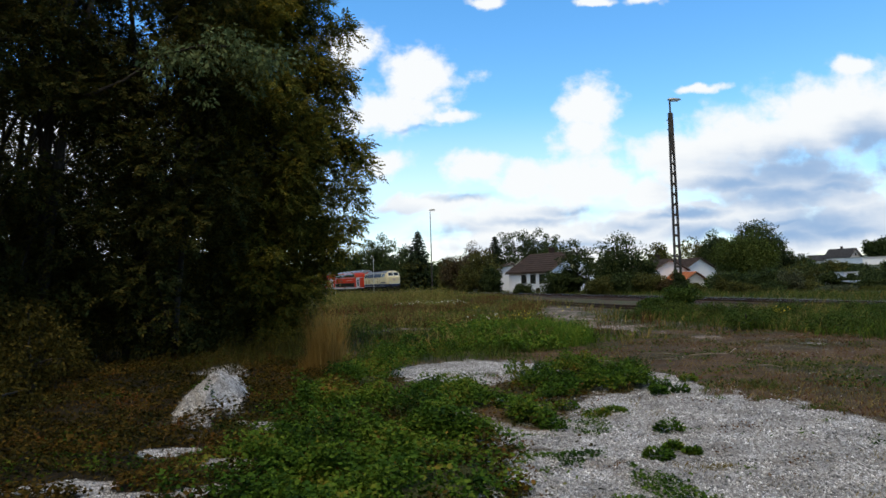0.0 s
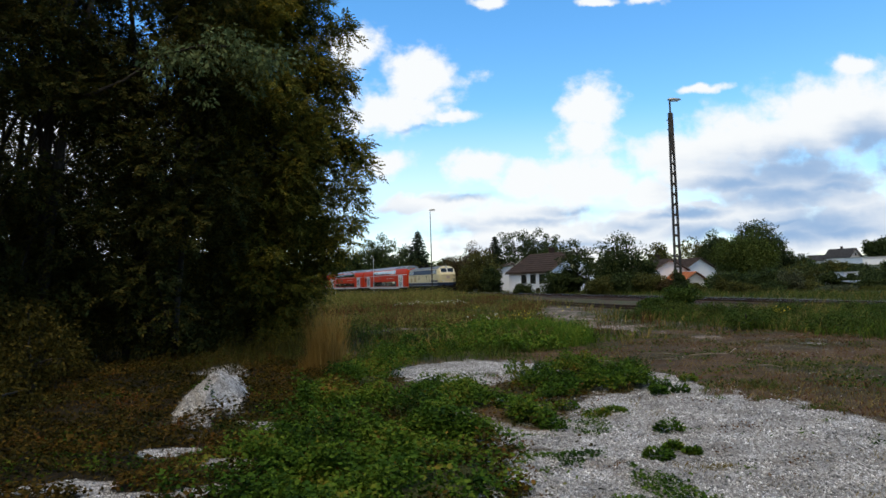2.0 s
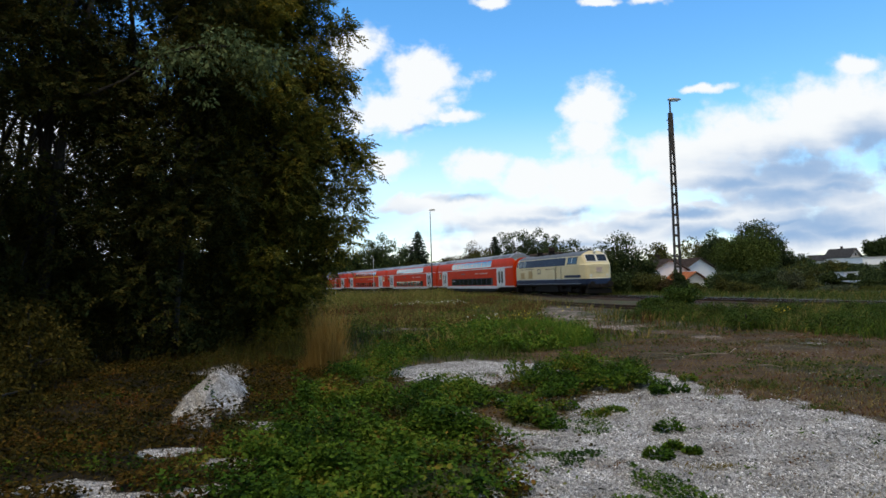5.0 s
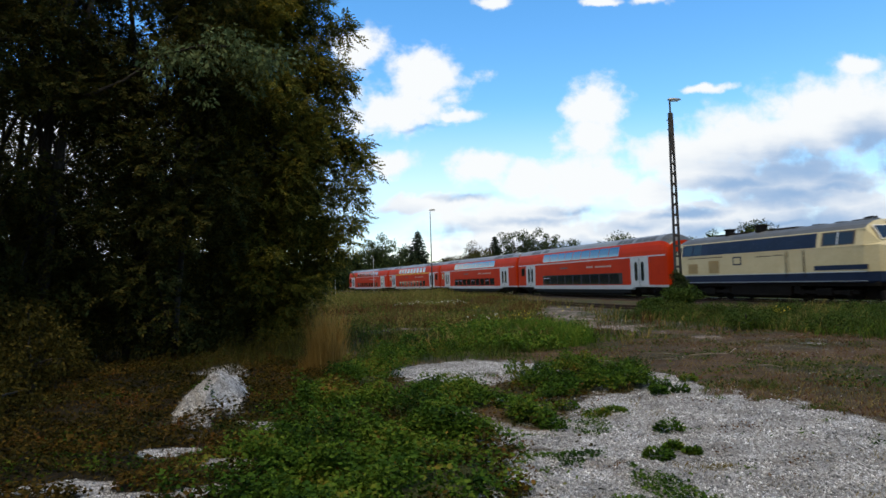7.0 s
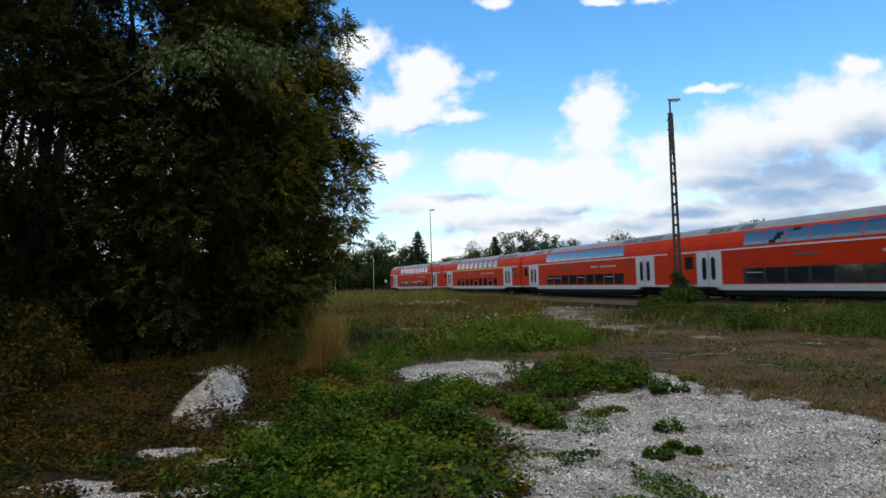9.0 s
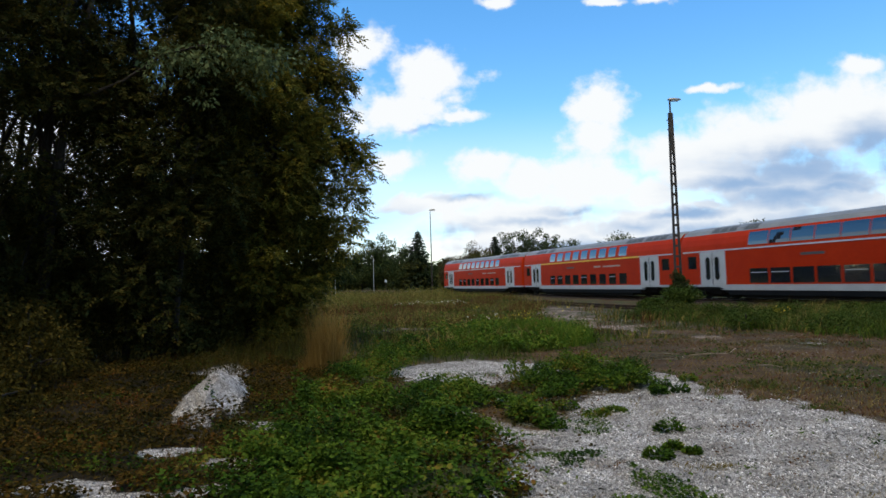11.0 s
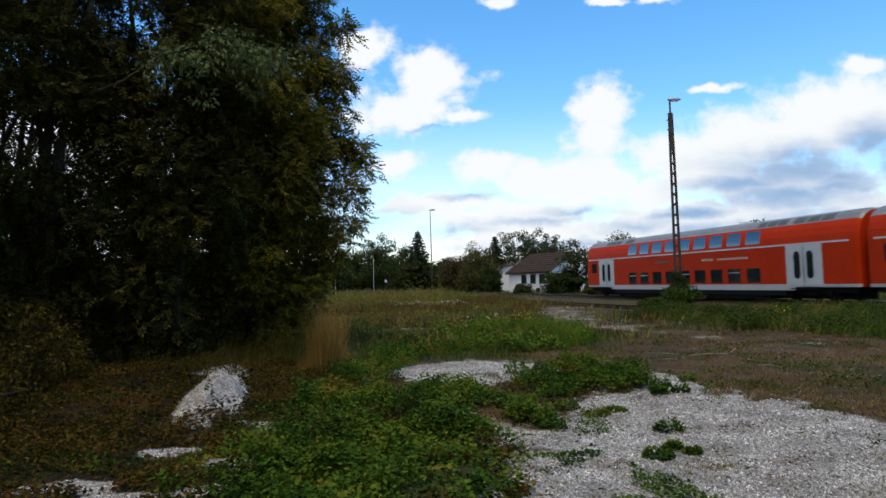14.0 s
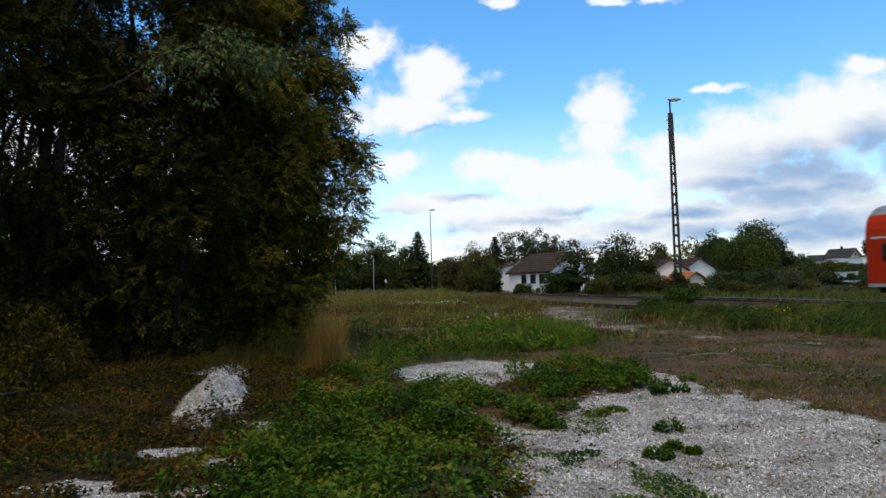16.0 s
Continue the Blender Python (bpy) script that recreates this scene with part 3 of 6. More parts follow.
    dr = ramp(n, [(0.32, (0.46, 0.40, 0.34)), (0.50, (0.86, 0.85, 0.83)), (0.62, (1, 1, 1))])
    l.new(mid.outputs[0], dr.inputs[0])
    l.new(st.outputs[0], dirt.inputs["A"])
    l.new(dr.outputs[0], dirt.inputs["B"])
    add = n.new("ShaderNodeMath")
    add.operation = "MULTIPLY_ADD"
    add.inputs[1].default_value = 0.9
    l.new(fine.outputs[0], add.inputs[0])
    l.new(at.outputs["Fac"], add.inputs[2])
    edge = n.new("ShaderNodeMapRange")
    edge.inputs["From Min"].default_value, edge.inputs["From Max"].default_value = 0.42, 0.68
    l.new(add.outputs[0], edge.inputs["Value"])
    mix = n.new("ShaderNodeMix")
    mix.data_type = "RGBA"
    l.new(edge.outputs[0], mix.inputs["Factor"])
    # fallen leaves and the thicket's shade, both mixed in as a darker soil colour
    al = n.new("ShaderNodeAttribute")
    al.attribute_name = "litter_shade"
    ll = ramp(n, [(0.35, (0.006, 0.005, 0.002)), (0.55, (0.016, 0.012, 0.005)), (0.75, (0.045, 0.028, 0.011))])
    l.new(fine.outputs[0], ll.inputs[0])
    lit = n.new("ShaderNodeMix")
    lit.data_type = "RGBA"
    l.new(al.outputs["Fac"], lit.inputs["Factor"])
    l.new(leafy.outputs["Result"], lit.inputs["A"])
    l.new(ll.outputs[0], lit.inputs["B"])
    ad = n.new("ShaderNodeAttribute")
    ad.attribute_name = "dust"
    dust = n.new("ShaderNodeMix")
    dust.data_type, dust.blend_type = "RGBA", "MULTIPLY"
    dust.inputs["B"].default_value = (0.62, 0.50, 0.40, 1)
    l.new(ad.outputs["Fac"], dust.inputs["Factor"])
    l.new(dirt.outputs["Result"], dust.inputs["A"])
    l.new(lit.outputs["Result"], mix.inputs["A"])
    l.new(dust.outputs["Result"], mix.inputs["B"])
    l.new(mix.outputs["Result"], p.inputs["Base Color"])
    hm = n.new("ShaderNodeMath")
    hm.operation = "MULTIPLY_ADD"
    hm.inputs[1].default_value = 0.8
    l.new(vor.outputs["Distance"], hm.inputs[0])
    l.new(fine.outputs[0], hm.inputs[2])
    bp = n.new("ShaderNodeBump")
    bp.inputs["Strength"].default_value, bp.inputs["Distance"].default_value = 0.3, 0.010
    l.new(hm.outputs[0], bp.inputs["Height"])
    l.new(bp.outputs[0], p.inputs["Normal"])
    return m


ground = bulk("ground", np.stack([GX, GY, GZ], -1).reshape(-1, 3), g_faces, ground_mat(), smooth=True)
tagged(ground, "uneven yard ground of soil, dry grass and pale crushed stone", "ground", kind="structure")
for key, fn in (("gravel", gravel_at), ("green", bramble_at), ("litter_shade", litter_shade_at), ("dust", lambda x, y: np.clip((y - 15.0) / 4, 0, 1))):
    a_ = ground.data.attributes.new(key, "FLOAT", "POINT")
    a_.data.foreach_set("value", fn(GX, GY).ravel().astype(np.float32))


# ---------------------------------------------------------------- railway lines
def sweep(name, profile, stations, material, parent=None):
    """profile: closed ring of (side, z); stations: s values; the track's own curve."""
    bm = bmesh.new()
    rings = []
    for s in stations:
        rings.append([(*along(s, sd)[:2], z) for sd, z in profile])
    loft(bm, rings)
    return link_mesh(name, bm, material, parent)


def rail_profile(c):
    return [(c - 0.065, -0.16), (c + 0.065, -0.16), (c + 0.012, -0.13), (c + 0.012, -0.045), (c + 0.036, -0.035), (c + 0.036, 0.0),
            (c - 0.036, 0.0), (c - 0.036, -0.035), (c - 0.012, -0.045), (c - 0.012, -0.13)]


def railway(name, label, s0, s1, shift, drop=0.0, shiny=True):
    t = thing(name, label, "railway track", kind="structure")
    st = list(np.arange(s0, s1 + 0.1, 4.0))
    bal = sweep("ballast", [(shift - 2.0, -0.55), (shift + 2.0, -0.55), (shift + 1.45, -0.2), (shift - 1.45, -0.2)], st, M["ballast"], t)
    tagged(bal, "rust-stained ballast bed")
    for c in (-0.7535, 0.7535):
        r = sweep("rail", rail_profile(c + shift), st, M["rail"], t)
        if shiny:
            h = sweep("rail_head", [(c + shift - 0.03, 0.0), (c + shift + 0.03, 0.0), (c + shift + 0.028, 0.004), (c + shift - 0.028, 0.004)], st, M["railtop"], r)
            tagged(h, "polished rail head")
    bm = bmesh.new()
    for s in np.arange(s0, s1, 0.62):
        x, y, b = along(s, shift)
        m = pose(x, y, -0.235, 0, 0, math.degrees(b)) @ Matrix.Diagonal((2.6, 0.26, 0.15, 1))
        bmesh.ops.create_cube(bm, size=1, matrix=m)
    sl = part("sleepers", bm, M["sleeper"], t, "dark wooden sleepers")
    tagged(sl, kind="stuff")
    t.location.z = drop
    return t


railway("railway_main", "main railway line with rusty rails on dark ballast", -40, 240, 0.0)
railway("railway_siding", "disused siding with rusty rails half sunk in grass", 14, 52, 9.2, -0.03, False)


# ---------------------------------------------------------------- the train
CAR_SIDE = [(0.60, 1.375), (0.93, 1.39), (3.00, 1.39), (3.10, 1.385), (3.45, 1.35), (3.80, 1.265), (4.10, 1.14), (4.36, 0.90), (4.52, 0.60), (4.60, 0.28)]
LOCO_SIDE = [(1.02, 1.40), (1.10, 1.46), (1.56, 1.48), (2.85, 1.48), (3.68, 1.30), (3.90, 1.08), (4.08, 0.70), (4.16, 0.30)]


def ring_of(side, x, wide=1.0, squash=None, lift=None):
    """A closed ring of the body's section at x; squash: (from z, factor) for what lies above; lift: lowest z."""
    pts = []
    for z, w in side:
        if squash and z > squash[0]:
            z = squash[0] + (z - squash[0]) * squash[1]
        if lift:
            z = max(z, lift)
        pts.append((w * wide, z))
    return [(x, -w, z) for w, z in pts] + [(x, w, z) for w, z in reversed(pts)]


def side_at(side, z):
    for (z0, w0), (z1, w1) in zip(side, side[1:]):
        if z0 <= z <= z1:
            return w0 + (w1 - w0) * (z - z0) / (z1 - z0)
    return side[-1][1]


def skin_panel(bm, side, x0, x1, z0, z1, proud, near=True, thick=0.03, n=1):
    """A thin panel that lies on the body's side between two heights."""
    sg = -1 if near else 1
    zs = [z0 + (z1 - z0) * i / n for i in range(n + 1)]
    outer = [(sg * (side_at(side, z) + proud), z) for z in zs]
    inner = [(sg * (side_at(side, z) + proud - thick), z) for z in reversed(zs)]
    ring = outer + inner
    loft(bm, [[(x0, y, z) for y, z in ring], [(x1, y, z) for y, z in ring]])
    return bm


def bogie(parent, x, base=2.5, radius=0.46, width=0.95):
    f = part("bogie", boxes((x - base / 2 - 0.6, x + base / 2 + 0.6, -width - 0.12, -width, 0.42, 0.62), (x - base / 2 - 0.6, x + base / 2 + 0.6, width, width + 0.12, 0.42, 0.62),
                            (x - 0.35, x + 0.35, -width, width, 0.38, 0.72), (x - 0.5, x + 0.5, -width - 0.18, -width - 0.02, 0.34, 0.78), (x - 0.5, x + 0.5, width + 0.02, width + 0.18, 0.34, 0.78),
                            bevel=0.02), M["under"], parent, "grimy black bogie frame")
    for dx in (-base / 2, base / 2):
        bm = bmesh.new()
        for sg in (-1, 1):
            rod(bm, (x + dx, sg * 0.69, radius), (x + dx, sg * 0.82, radius), radius, n=20)
        rod(bm, (x + dx, -0.8, radius), (x + dx, 0.8, radius), 0.08)
        for sg in (-1, 1):
            box(bm, x + dx - 0.16, x + dx + 0.16, sg * 1.08 - 0.09, sg * 1.08 + 0.09, radius - 0.16, radius + 0.16)
        part("wheelset", bm, M["under"], f)
    return f


def double_decker(label, first=False, cab=False, band=False):
    t = thing("railway_carriage", label, "train carriage", "carriages of the train")
    H = 13.2 if not cab else 13.4
    bm = bmesh.new()
    rings = [ring_of(CAR_SIDE, -H, 0.93, (3.1, 0.93), 0.78), ring_of(CAR_SIDE, -H + 0.14, 0.985, (3.1, 0.985), 0.78), ring_of(CAR_SIDE, -H + 0.45, 1, None, 0.78), ring_of(CAR_SIDE, -9.0, 1, None, 0.78), ring_of(CAR_SIDE, -8.6)]
    rings += [ring_of(CAR_SIDE, x) for x in (-4, 0, 4, 8.6)] + [ring_of(CAR_SIDE, 9.0, 1, None, 0.78)]
    if cab:
        rings += [ring_of(CAR_SIDE, H - 1.0, 1, None, 0.78), ring_of(CAR_SIDE, H - 0.4, 0.995, (3.1, 0.86), 0.78), ring_of(CAR_SIDE, H - 0.08, 0.975, (3.1, 0.70), 0.78), ring_of(CAR_SIDE, H, 0.94, (3.1, 0.64), 0.80)]
    else:
        rings += [ring_of(CAR_SIDE, H - 0.45, 1, None, 0.78), ring_of(CAR_SIDE, H - 0.14, 0.985, (3.1, 0.985), 0.78), ring_of(CAR_SIDE, H, 0.93, (3.1, 0.93), 0.78)]
    loft(bm, rings)
    for f in bm.faces:
        c = f.calc_center_median()
        if abs(f.normal.x) > 0.9 or len(f.verts) > 4:
            f.material_index = 1
        elif c.z < 0.9:
            f.material_index = 0
        elif c.z < 4.05 and abs(c.y) > 1.05:
            f.material_index = 1
        elif cab and c.x > H - 1.01 and c.z > 3.9:
            f.material_index = 3
        else:
            f.material_index = 2
    part("body", bm, [M["white"], M["red"], M["roof"], M["grille"]], t, "bright red double-deck body with grey roof")
    # belt line between the decks
    end = H - 0.5 if not cab else H - 0.25
    for near in (True, False):
        bm = bmesh.new()
        skin_panel(bm, CAR_SIDE, -H + 0.4, end, 3.0, 3.085, 0.012, near)
        part("belt_stripe", bm, M["white"], t, "light grey stripe")
        if first:
            bm = bmesh.new()
            skin_panel(bm, CAR_SIDE, -8.7, 8.7, 2.985, 3.10, 0.018, near)
            part("class_stripe", bm, M["yellow"], t, "yellow first class stripe")
        bm = bmesh.new()
        skin_panel(bm, CAR_SIDE, -9.3, 9.3, 0.602, 0.93, 0.006, near)
        part("sill_band", bm, M["white"], t, "light grey sill band")
        bm = bmesh.new()
        ys = sorted((-1.37 if near else 1.37, -1.30 if near else 1.30))
        box(bm, -8.7, 8.7, ys[0], ys[1], 0.30, 0.60, 0.02)
        part("skirt", bm, M["skirt"], t, "dark grey skirt")
    # windows of both decks
    up = bmesh.new()
    skin_panel(up, CAR_SIDE, -0.70, 0.70, 3.22, 3.98, 0.006, True, 0.03, 4)
    up_me = part("upper_window", up, M["glass"], t, "tilted dark tinted window")
    low = bmesh.new()
    skin_panel(low, CAR_SIDE, -0.66, 0.66, 1.02, 1.86, 0.006, True, 0.03)
    low_me = part("lower_window", low, M["glass"], t, "dark tinted window")
    sash = bmesh.new()
    skin_panel(sash, CAR_SIDE, -0.57, 0.57, 1.60, 1.64, 0.016, True, 0.02)
    sash_me = part("sash_bar", sash, M["white"], low_me)
    for i in range(9):
        x = -6.1 + 1.56 * i
        half = 1.07 if band else 0.80
        for near in (True, False):
            turn = pose(x, 0, 0, 0, 0, 0 if near else 180) @ Matrix.Diagonal((half, 1, 1, 1))
            if near and i == 0:
                up_me.matrix_basis = turn
                low_me.matrix_basis = turn
                continue
            share("upper_window", up_me.data, t, turn)
            w = share("lower_window", low_me.data, t, turn)
            if near and not cab and i % 3 == 1:
                share("sash_bar", sash_me.data, w)
    if cab:
        bm = bmesh.new()
        skin_panel(bm, CAR_SIDE, -7.0, 7.6, 0.99, 1.90, 0.003, True)
        part("window_band", bm, M["rubber"], t, "dark band between the lower windows")
    # doors
    for x in (-9.95, 9.95):
        for near in (True, False):
            bm = bmesh.new()
            skin_panel(bm, CAR_SIDE, x - 1.16, x + 1.16, 0.80, 2.99, 0.010, near)
            d = part("door_surround", bm, M["white"], t, "light grey double door")
            for k in (-0.56, 0.56):
                bm = bmesh.new()
                skin_panel(bm, CAR_SIDE, x + k - 0.52, x + k + 0.52, 0.86, 2.93, 0.020, near)
                leaf = part("door_leaf", bm, M["white"], d)
                bm = bmesh.new()
                zr = [1.22, 1.30, 1.42, 2.46, 2.58, 2.66]
                wr = [0.08, 0.17, 0.21, 0.21, 0.17, 0.08]
                sg = -1 if near else 1
                y0, y1 = sg * 1.395, sg * 1.415
                ring = [(x + k * 0.75 - w, z) for z, w in zip(zr, wr)] + [(x + k * 0.75 + w, z) for z, w in reversed(list(zip(zr, wr)))]
                loft(bm, [[(a, y0, b) for a, b in ring], [(a, y1, b) for a, b in ring]])
                part("door_pane", bm, M["glass"], leaf)
            bm = bmesh.new()
            sg = -1 if near else 1
            ys = sorted((sg * 1.40, sg * 1.414))
            box(bm, x - 0.018, x + 0.018, ys[0], ys[1], 0.88, 2.92)
            part("door_seal", bm, M["rubber"], d)
            bm = boxes((x - 0.9, x + 0.9, *sorted((sg * 1.10, sg * 1.42)), 0.66, 0.72))
            part("door_step", bm, M["skirt"], t)
    # end windows beside the doors
    for x in (-11.9, 11.9):
        if cab and x > 0:
            continue
        bm = bmesh.new()
        skin_panel(bm, CAR_SIDE, x - 0.42, x + 0.42, 1.95, 2.75, 0.006, True)
        part("end_window", bm, M["glass"] if x < 0 or first else M["red"], t)
    # roof grilles
    for x, w in ((-9.2, 1.1), (-6.9, 0.55), (7.6, 1.1), (10.4, 1.3)):
        for k in range(3):
            bm = bmesh.new()
            skin_panel(bm, CAR_SIDE, x - w + k * w * 0.68, x - w + (k + 0.86) * w * 0.68, 4.16, 4.48, 0.014, True, 0.03, 3)
            part("roof_grille", bm, M["grille"], t)
    # faded lettering as plain bars
    for x0, x1, z0, z1 in ((1.9, 3.0, 2.42, 2.56), (3.4, 6.0, 2.42, 2.54)):
        bm = bmesh.new()
        skin_panel(bm, CAR_SIDE, x0, x1, z0, z1, 0.006, True)
        part("lettering_bar", bm, M["lettering"], t)
    bm = bmesh.new()
    skin_panel(bm, CAR_SIDE, -3.1, -1.6, 2.46, 2.60, 0.004, True)
    part("side_vent", bm, M["grille"], t)
    # gangways, couplings, running gear
    bm = boxes((-H - 0.22, -H + 0.1, -0.75, 0.75, 0.95, 3.35), bevel=0.05)
    part("gangway", bm, M["rubber"], t, "black rubber gangway bellows")
    if not cab:
        part("gangway", boxes((H - 0.1, H + 0.22, -0.75, 0.75, 0.95, 3.35), bevel=0.05), M["rubber"], t, "black rubber gangway bellows")
    else:
        bm = bmesh.new()
        for y in (-0.875, 0.875):
            rod(bm, (H - 0.1, y, 1.05), (H + 0.25, y, 1.05), 0.09)
            rod(bm, (H + 0.2, y, 1.05), (H + 0.26, y, 1.05), 0.24, n=16)
        part("buffers", bm, M["under"], t)
        bm = bmesh.new()
        box(bm, H - 0.03, H + 0.16, -0.85, 0.85, 0.95, 3.25, 0.04)
        part("gangway", bm, M["rubber"], t, "black rubber gangway bellows")
    part("underframe", boxes((-H + 0.4, H - 0.4, -1.1, 1.1, 0.5, 0.9), (-7.5, 7.5, -1.25, 1.25, 0.12, 0.55), (-12.4, 12.4, -0.6, 0.6, 0.14, 0.6)), M["under"], t)
    bogie(t, -10.0), bogie(t, 10.0)
    return t


def diesel_loco():
    t = thing("diesel_locomotive", "four-axle diesel locomotive in ivory and ocean blue with grey roof", "locomotive")
    S = LOCO_SIDE

    def end(sgn):
        e = [ring_of(S, sgn * 6.55), ring_of(S, sgn * 6.9, 0.985, (2.9, 0.98)), ring_of(S, sgn * 7.55, 0.87, (2.85, 0.12)), ring_of(S, sgn * 7.70, 0.78, (2.8, 0.06)), ring_of(S, sgn * 7.77, 0.60, (2.8, 0.04))]
        return e
    rings = end(-1)[::-1] + [ring_of(S, x) for x in (-4.0, 0.0, 4.25)] + end(1)
    bm = bmesh.new()
    loft(bm, rings)
    bm.faces.ensure_lookup_table()
    for f in bm.faces:
        c = f.calc_center_median()
        if c.z < 1.5 and abs(f.normal.z) < 0.9:
            f.material_index = 0
        elif c.z < 2.84 or (c.z < 3.66 and abs(c.x) > 6.7):
            f.material_index = 1
        elif c.z < 3.5 and abs(c.y) > 1.25:
            f.material_index = 0 if -6.6 < c.x < 4.3 else 1
        else:
            f.material_index = 2
        if abs(f.normal.x) > 0.95:
            f.material_index = 1
    part("body", bm, [M["blue"], M["beige"], M["loco_roof"]], t, "ivory body with dark blue bands")
    for near in (True, False):
        for z, h_, c in ((1.08, 0.05, "white"), (1.545, 0.05, "white"), (2.83, 0.045, "beige"), (3.64, 0.05, "beige")):
            bm = bmesh.new()
            skin_panel(bm, S, -7.0, 7.0, z, z + h_, 0.010, near)
            part("trim_line", bm, M[c], t)
        bm = bmesh.new()
        skin_panel(bm, S, 4.1, 7.1, 1.68, 1.92, 0.014, near)
        part("blue_flash", bm, M["blue"], t, "dark blue stripe on the cab")
        # engine room grilles and windows in the blue band
        for x0, x1, mt in ((-6.35, -5.55, "cab_glass"), (-5.4, -4.6, "cab_glass"), (-3.9, -2.6, "blue"), (-2.4, -1.1, "blue"), (-0.9, 0.5, "blue"), (0.8, 2.3, "blue"), (2.5, 4.0, "blue")):
            bm = bmesh.new()
            skin_panel(bm, S, x0, x1, 2.95, 3.58, 0.010, near)
            g = part("side_grille", bm, M[mt], t)
            if mt == "blue":
                for k in range(5):
                    bm = bmesh.new()
                    z = 3.0 + 0.11 * k
                    skin_panel(bm, S, x0 + 0.05, x1 - 0.05, z, z + 0.05, 0.022, near)
                    part("slat", bm, M["blue"], g)
        # cab side window and its frame
        bm = bmesh.new()
        skin_panel(bm, S, 4.55, 6.45, 2.93, 3.62, 0.008, near)
        w = part("cab_window", bm, M["wood_dark"], t, "framed cab window")
        for x0, x1 in ((4.64, 5.44), (5.52, 6.36)):
            bm = bmesh.new()
            skin_panel(bm, S, x0, x1, 2.98, 3.57, 0.014, near)
            part("pane", bm, M["cab_glass"], w)
        bm = bmesh.new()
        skin_panel(bm, S, -6.98, -6.66, 2.98, 3.52, 0.012, near)
        part("rear_cab_window", bm, M["cab_glass"], t, "narrow dark cab window")
        bm = bmesh.new()
        skin_panel(bm, S, 5.44, 5.52, 2.95, 3.60, 0.02, near)
        part("window_bar", bm, M["white"], w)
        # doors, hatches and seams
        for x in (2.30, 3.55):
            bm = bmesh.new()
            sg = -1 if near else 1
            rod(bm, (x, sg * 1.53, 1.35), (x, sg * 1.53, 2.75), 0.018)
            part("handrail", bm, M["under"], t)
        for x0, x1 in ((2.42, 2.45), (3.40, 3.43)):
            bm = bmesh.new()
            skin_panel(bm, S, x0, x1, 1.62, 2.80, 0.006, near)
            part("door_seam", bm, M["under"], t)
        for x0, x1, z0, z1 in ((-5.9, -4.95, 1.70, 2.35), (-3.9, -2.95, 1.70, 2.50)):
            bm = bmesh.new()
            skin_panel(bm, S, x0, x1, z0, z1, 0.014, near)
            g = part("side_vent", bm, M["vent_tan"], t)
            for k in range(6):
                bm = bmesh.new()
                z = z0 + 0.06 + k * (z1 - z0 - 0.1) / 6
                skin_panel(bm, S, x0 + 0.06, x1 - 0.06, z, z + 0.04, 0.026, near)
                part("slat", bm, M["vent_tan"], g)
        bm = bmesh.new()
        skin_panel(bm, S, -1.75, -1.05, 2.15, 2.66, 0.008, near)
        em = part("emblem", bm, M["blue"], t, "plain square emblem")
        bm = bmesh.new()
        skin_panel(bm, S, -1.66, -1.14, 2.23, 2.58, 0.014, near)
        part("emblem_field", bm, M["beige"], em)
        for x0, x1, z in ((-5.9, -2.6, 2.68), (0.1, 1.2, 2.56), (1.4, 2.1, 2.58)):
            bm = bmesh.new()
            skin_panel(bm, S, x0, x1, z, z + 0.05, 0.006, near)
            part("lettering_bar", bm, M["wood_dark"], t)
    # both ends: windscreens, lamps, buffers, steps
    for sg in (1, -1):
        for y in (-0.54, 0.54):
            a, b = Vector((sg * 7.47, y, 3.12)), Vector((sg * 7.08, y, 3.78))
            d = (b - a).normalized()
            nrm = Vector((sg * d.z, 0, abs(d.x)))
            bm = bmesh.new()
            c = (a + b) / 2 + nrm * 0.03
            m = Matrix.Translation(c) @ Matrix((Vector((0, 1, 0)), d, nrm)).transposed().to_4x4() @ Matrix.Diagonal((0.94, (b - a).length * 0.94, 0.05, 1))
            bmesh.ops.create_cube(bm, size=1, matrix=m)
            w = part("windscreen", bm, M["cab_glass"], t, "raked windscreen pane")
            bm = bmesh.new()
            q = m @ Matrix.Diagonal((1.14, 1.16, 0.55, 1))
            bmesh.ops.create_cube(bm, size=1, matrix=q)
            part("windscreen_frame", bm, M["cream"], w, "pale cream windscreen surround")
            bm = bmesh.new()
            rod(bm, c + nrm * 0.04 - d * 0.35, c + nrm * 0.04 + d * 0.15 + Vector((0, 0.2, 0)), 0.012, n=5)
            part("wiper", bm, M["rubber"], w)
        for y, z in ((-0.82, 1.85), (0.82, 1.85)):
            bm = bmesh.new()
            rod(bm, (sg * 7.60, y, z), (sg * 7.80, y, z), 0.16, 0.14, 14)
            part("headlight", bm, M["lamp"], t, "round headlight")
        bm = bmesh.new()
        rod(bm, (sg * 6.98, 0, 4.02), (sg * 7.2, 0, 3.98), 0.12, 0.11, 12)
        part("top_light", bm, M["lamp"], t)
        bm = boxes((*sorted((sg * 7.79, sg * 7.815)), -0.28, 0.28, 2.15, 2.6))
        part("front_emblem", bm, M["lettering"], t)
        part("front_stripe", boxes((*sorted((sg * 7.72, sg * 7.83)), -0.98, 0.98, 1.56, 1.62)), M["cream"], t, "pale stripe round the cab front")
        bm = boxes((*sorted((sg * 7.74, sg * 7.84)), -1.0, 1.0, 1.04, 1.55), bevel=0.02)
        part("end_skirt", bm, M["blue"], t, "dark blue end panel")
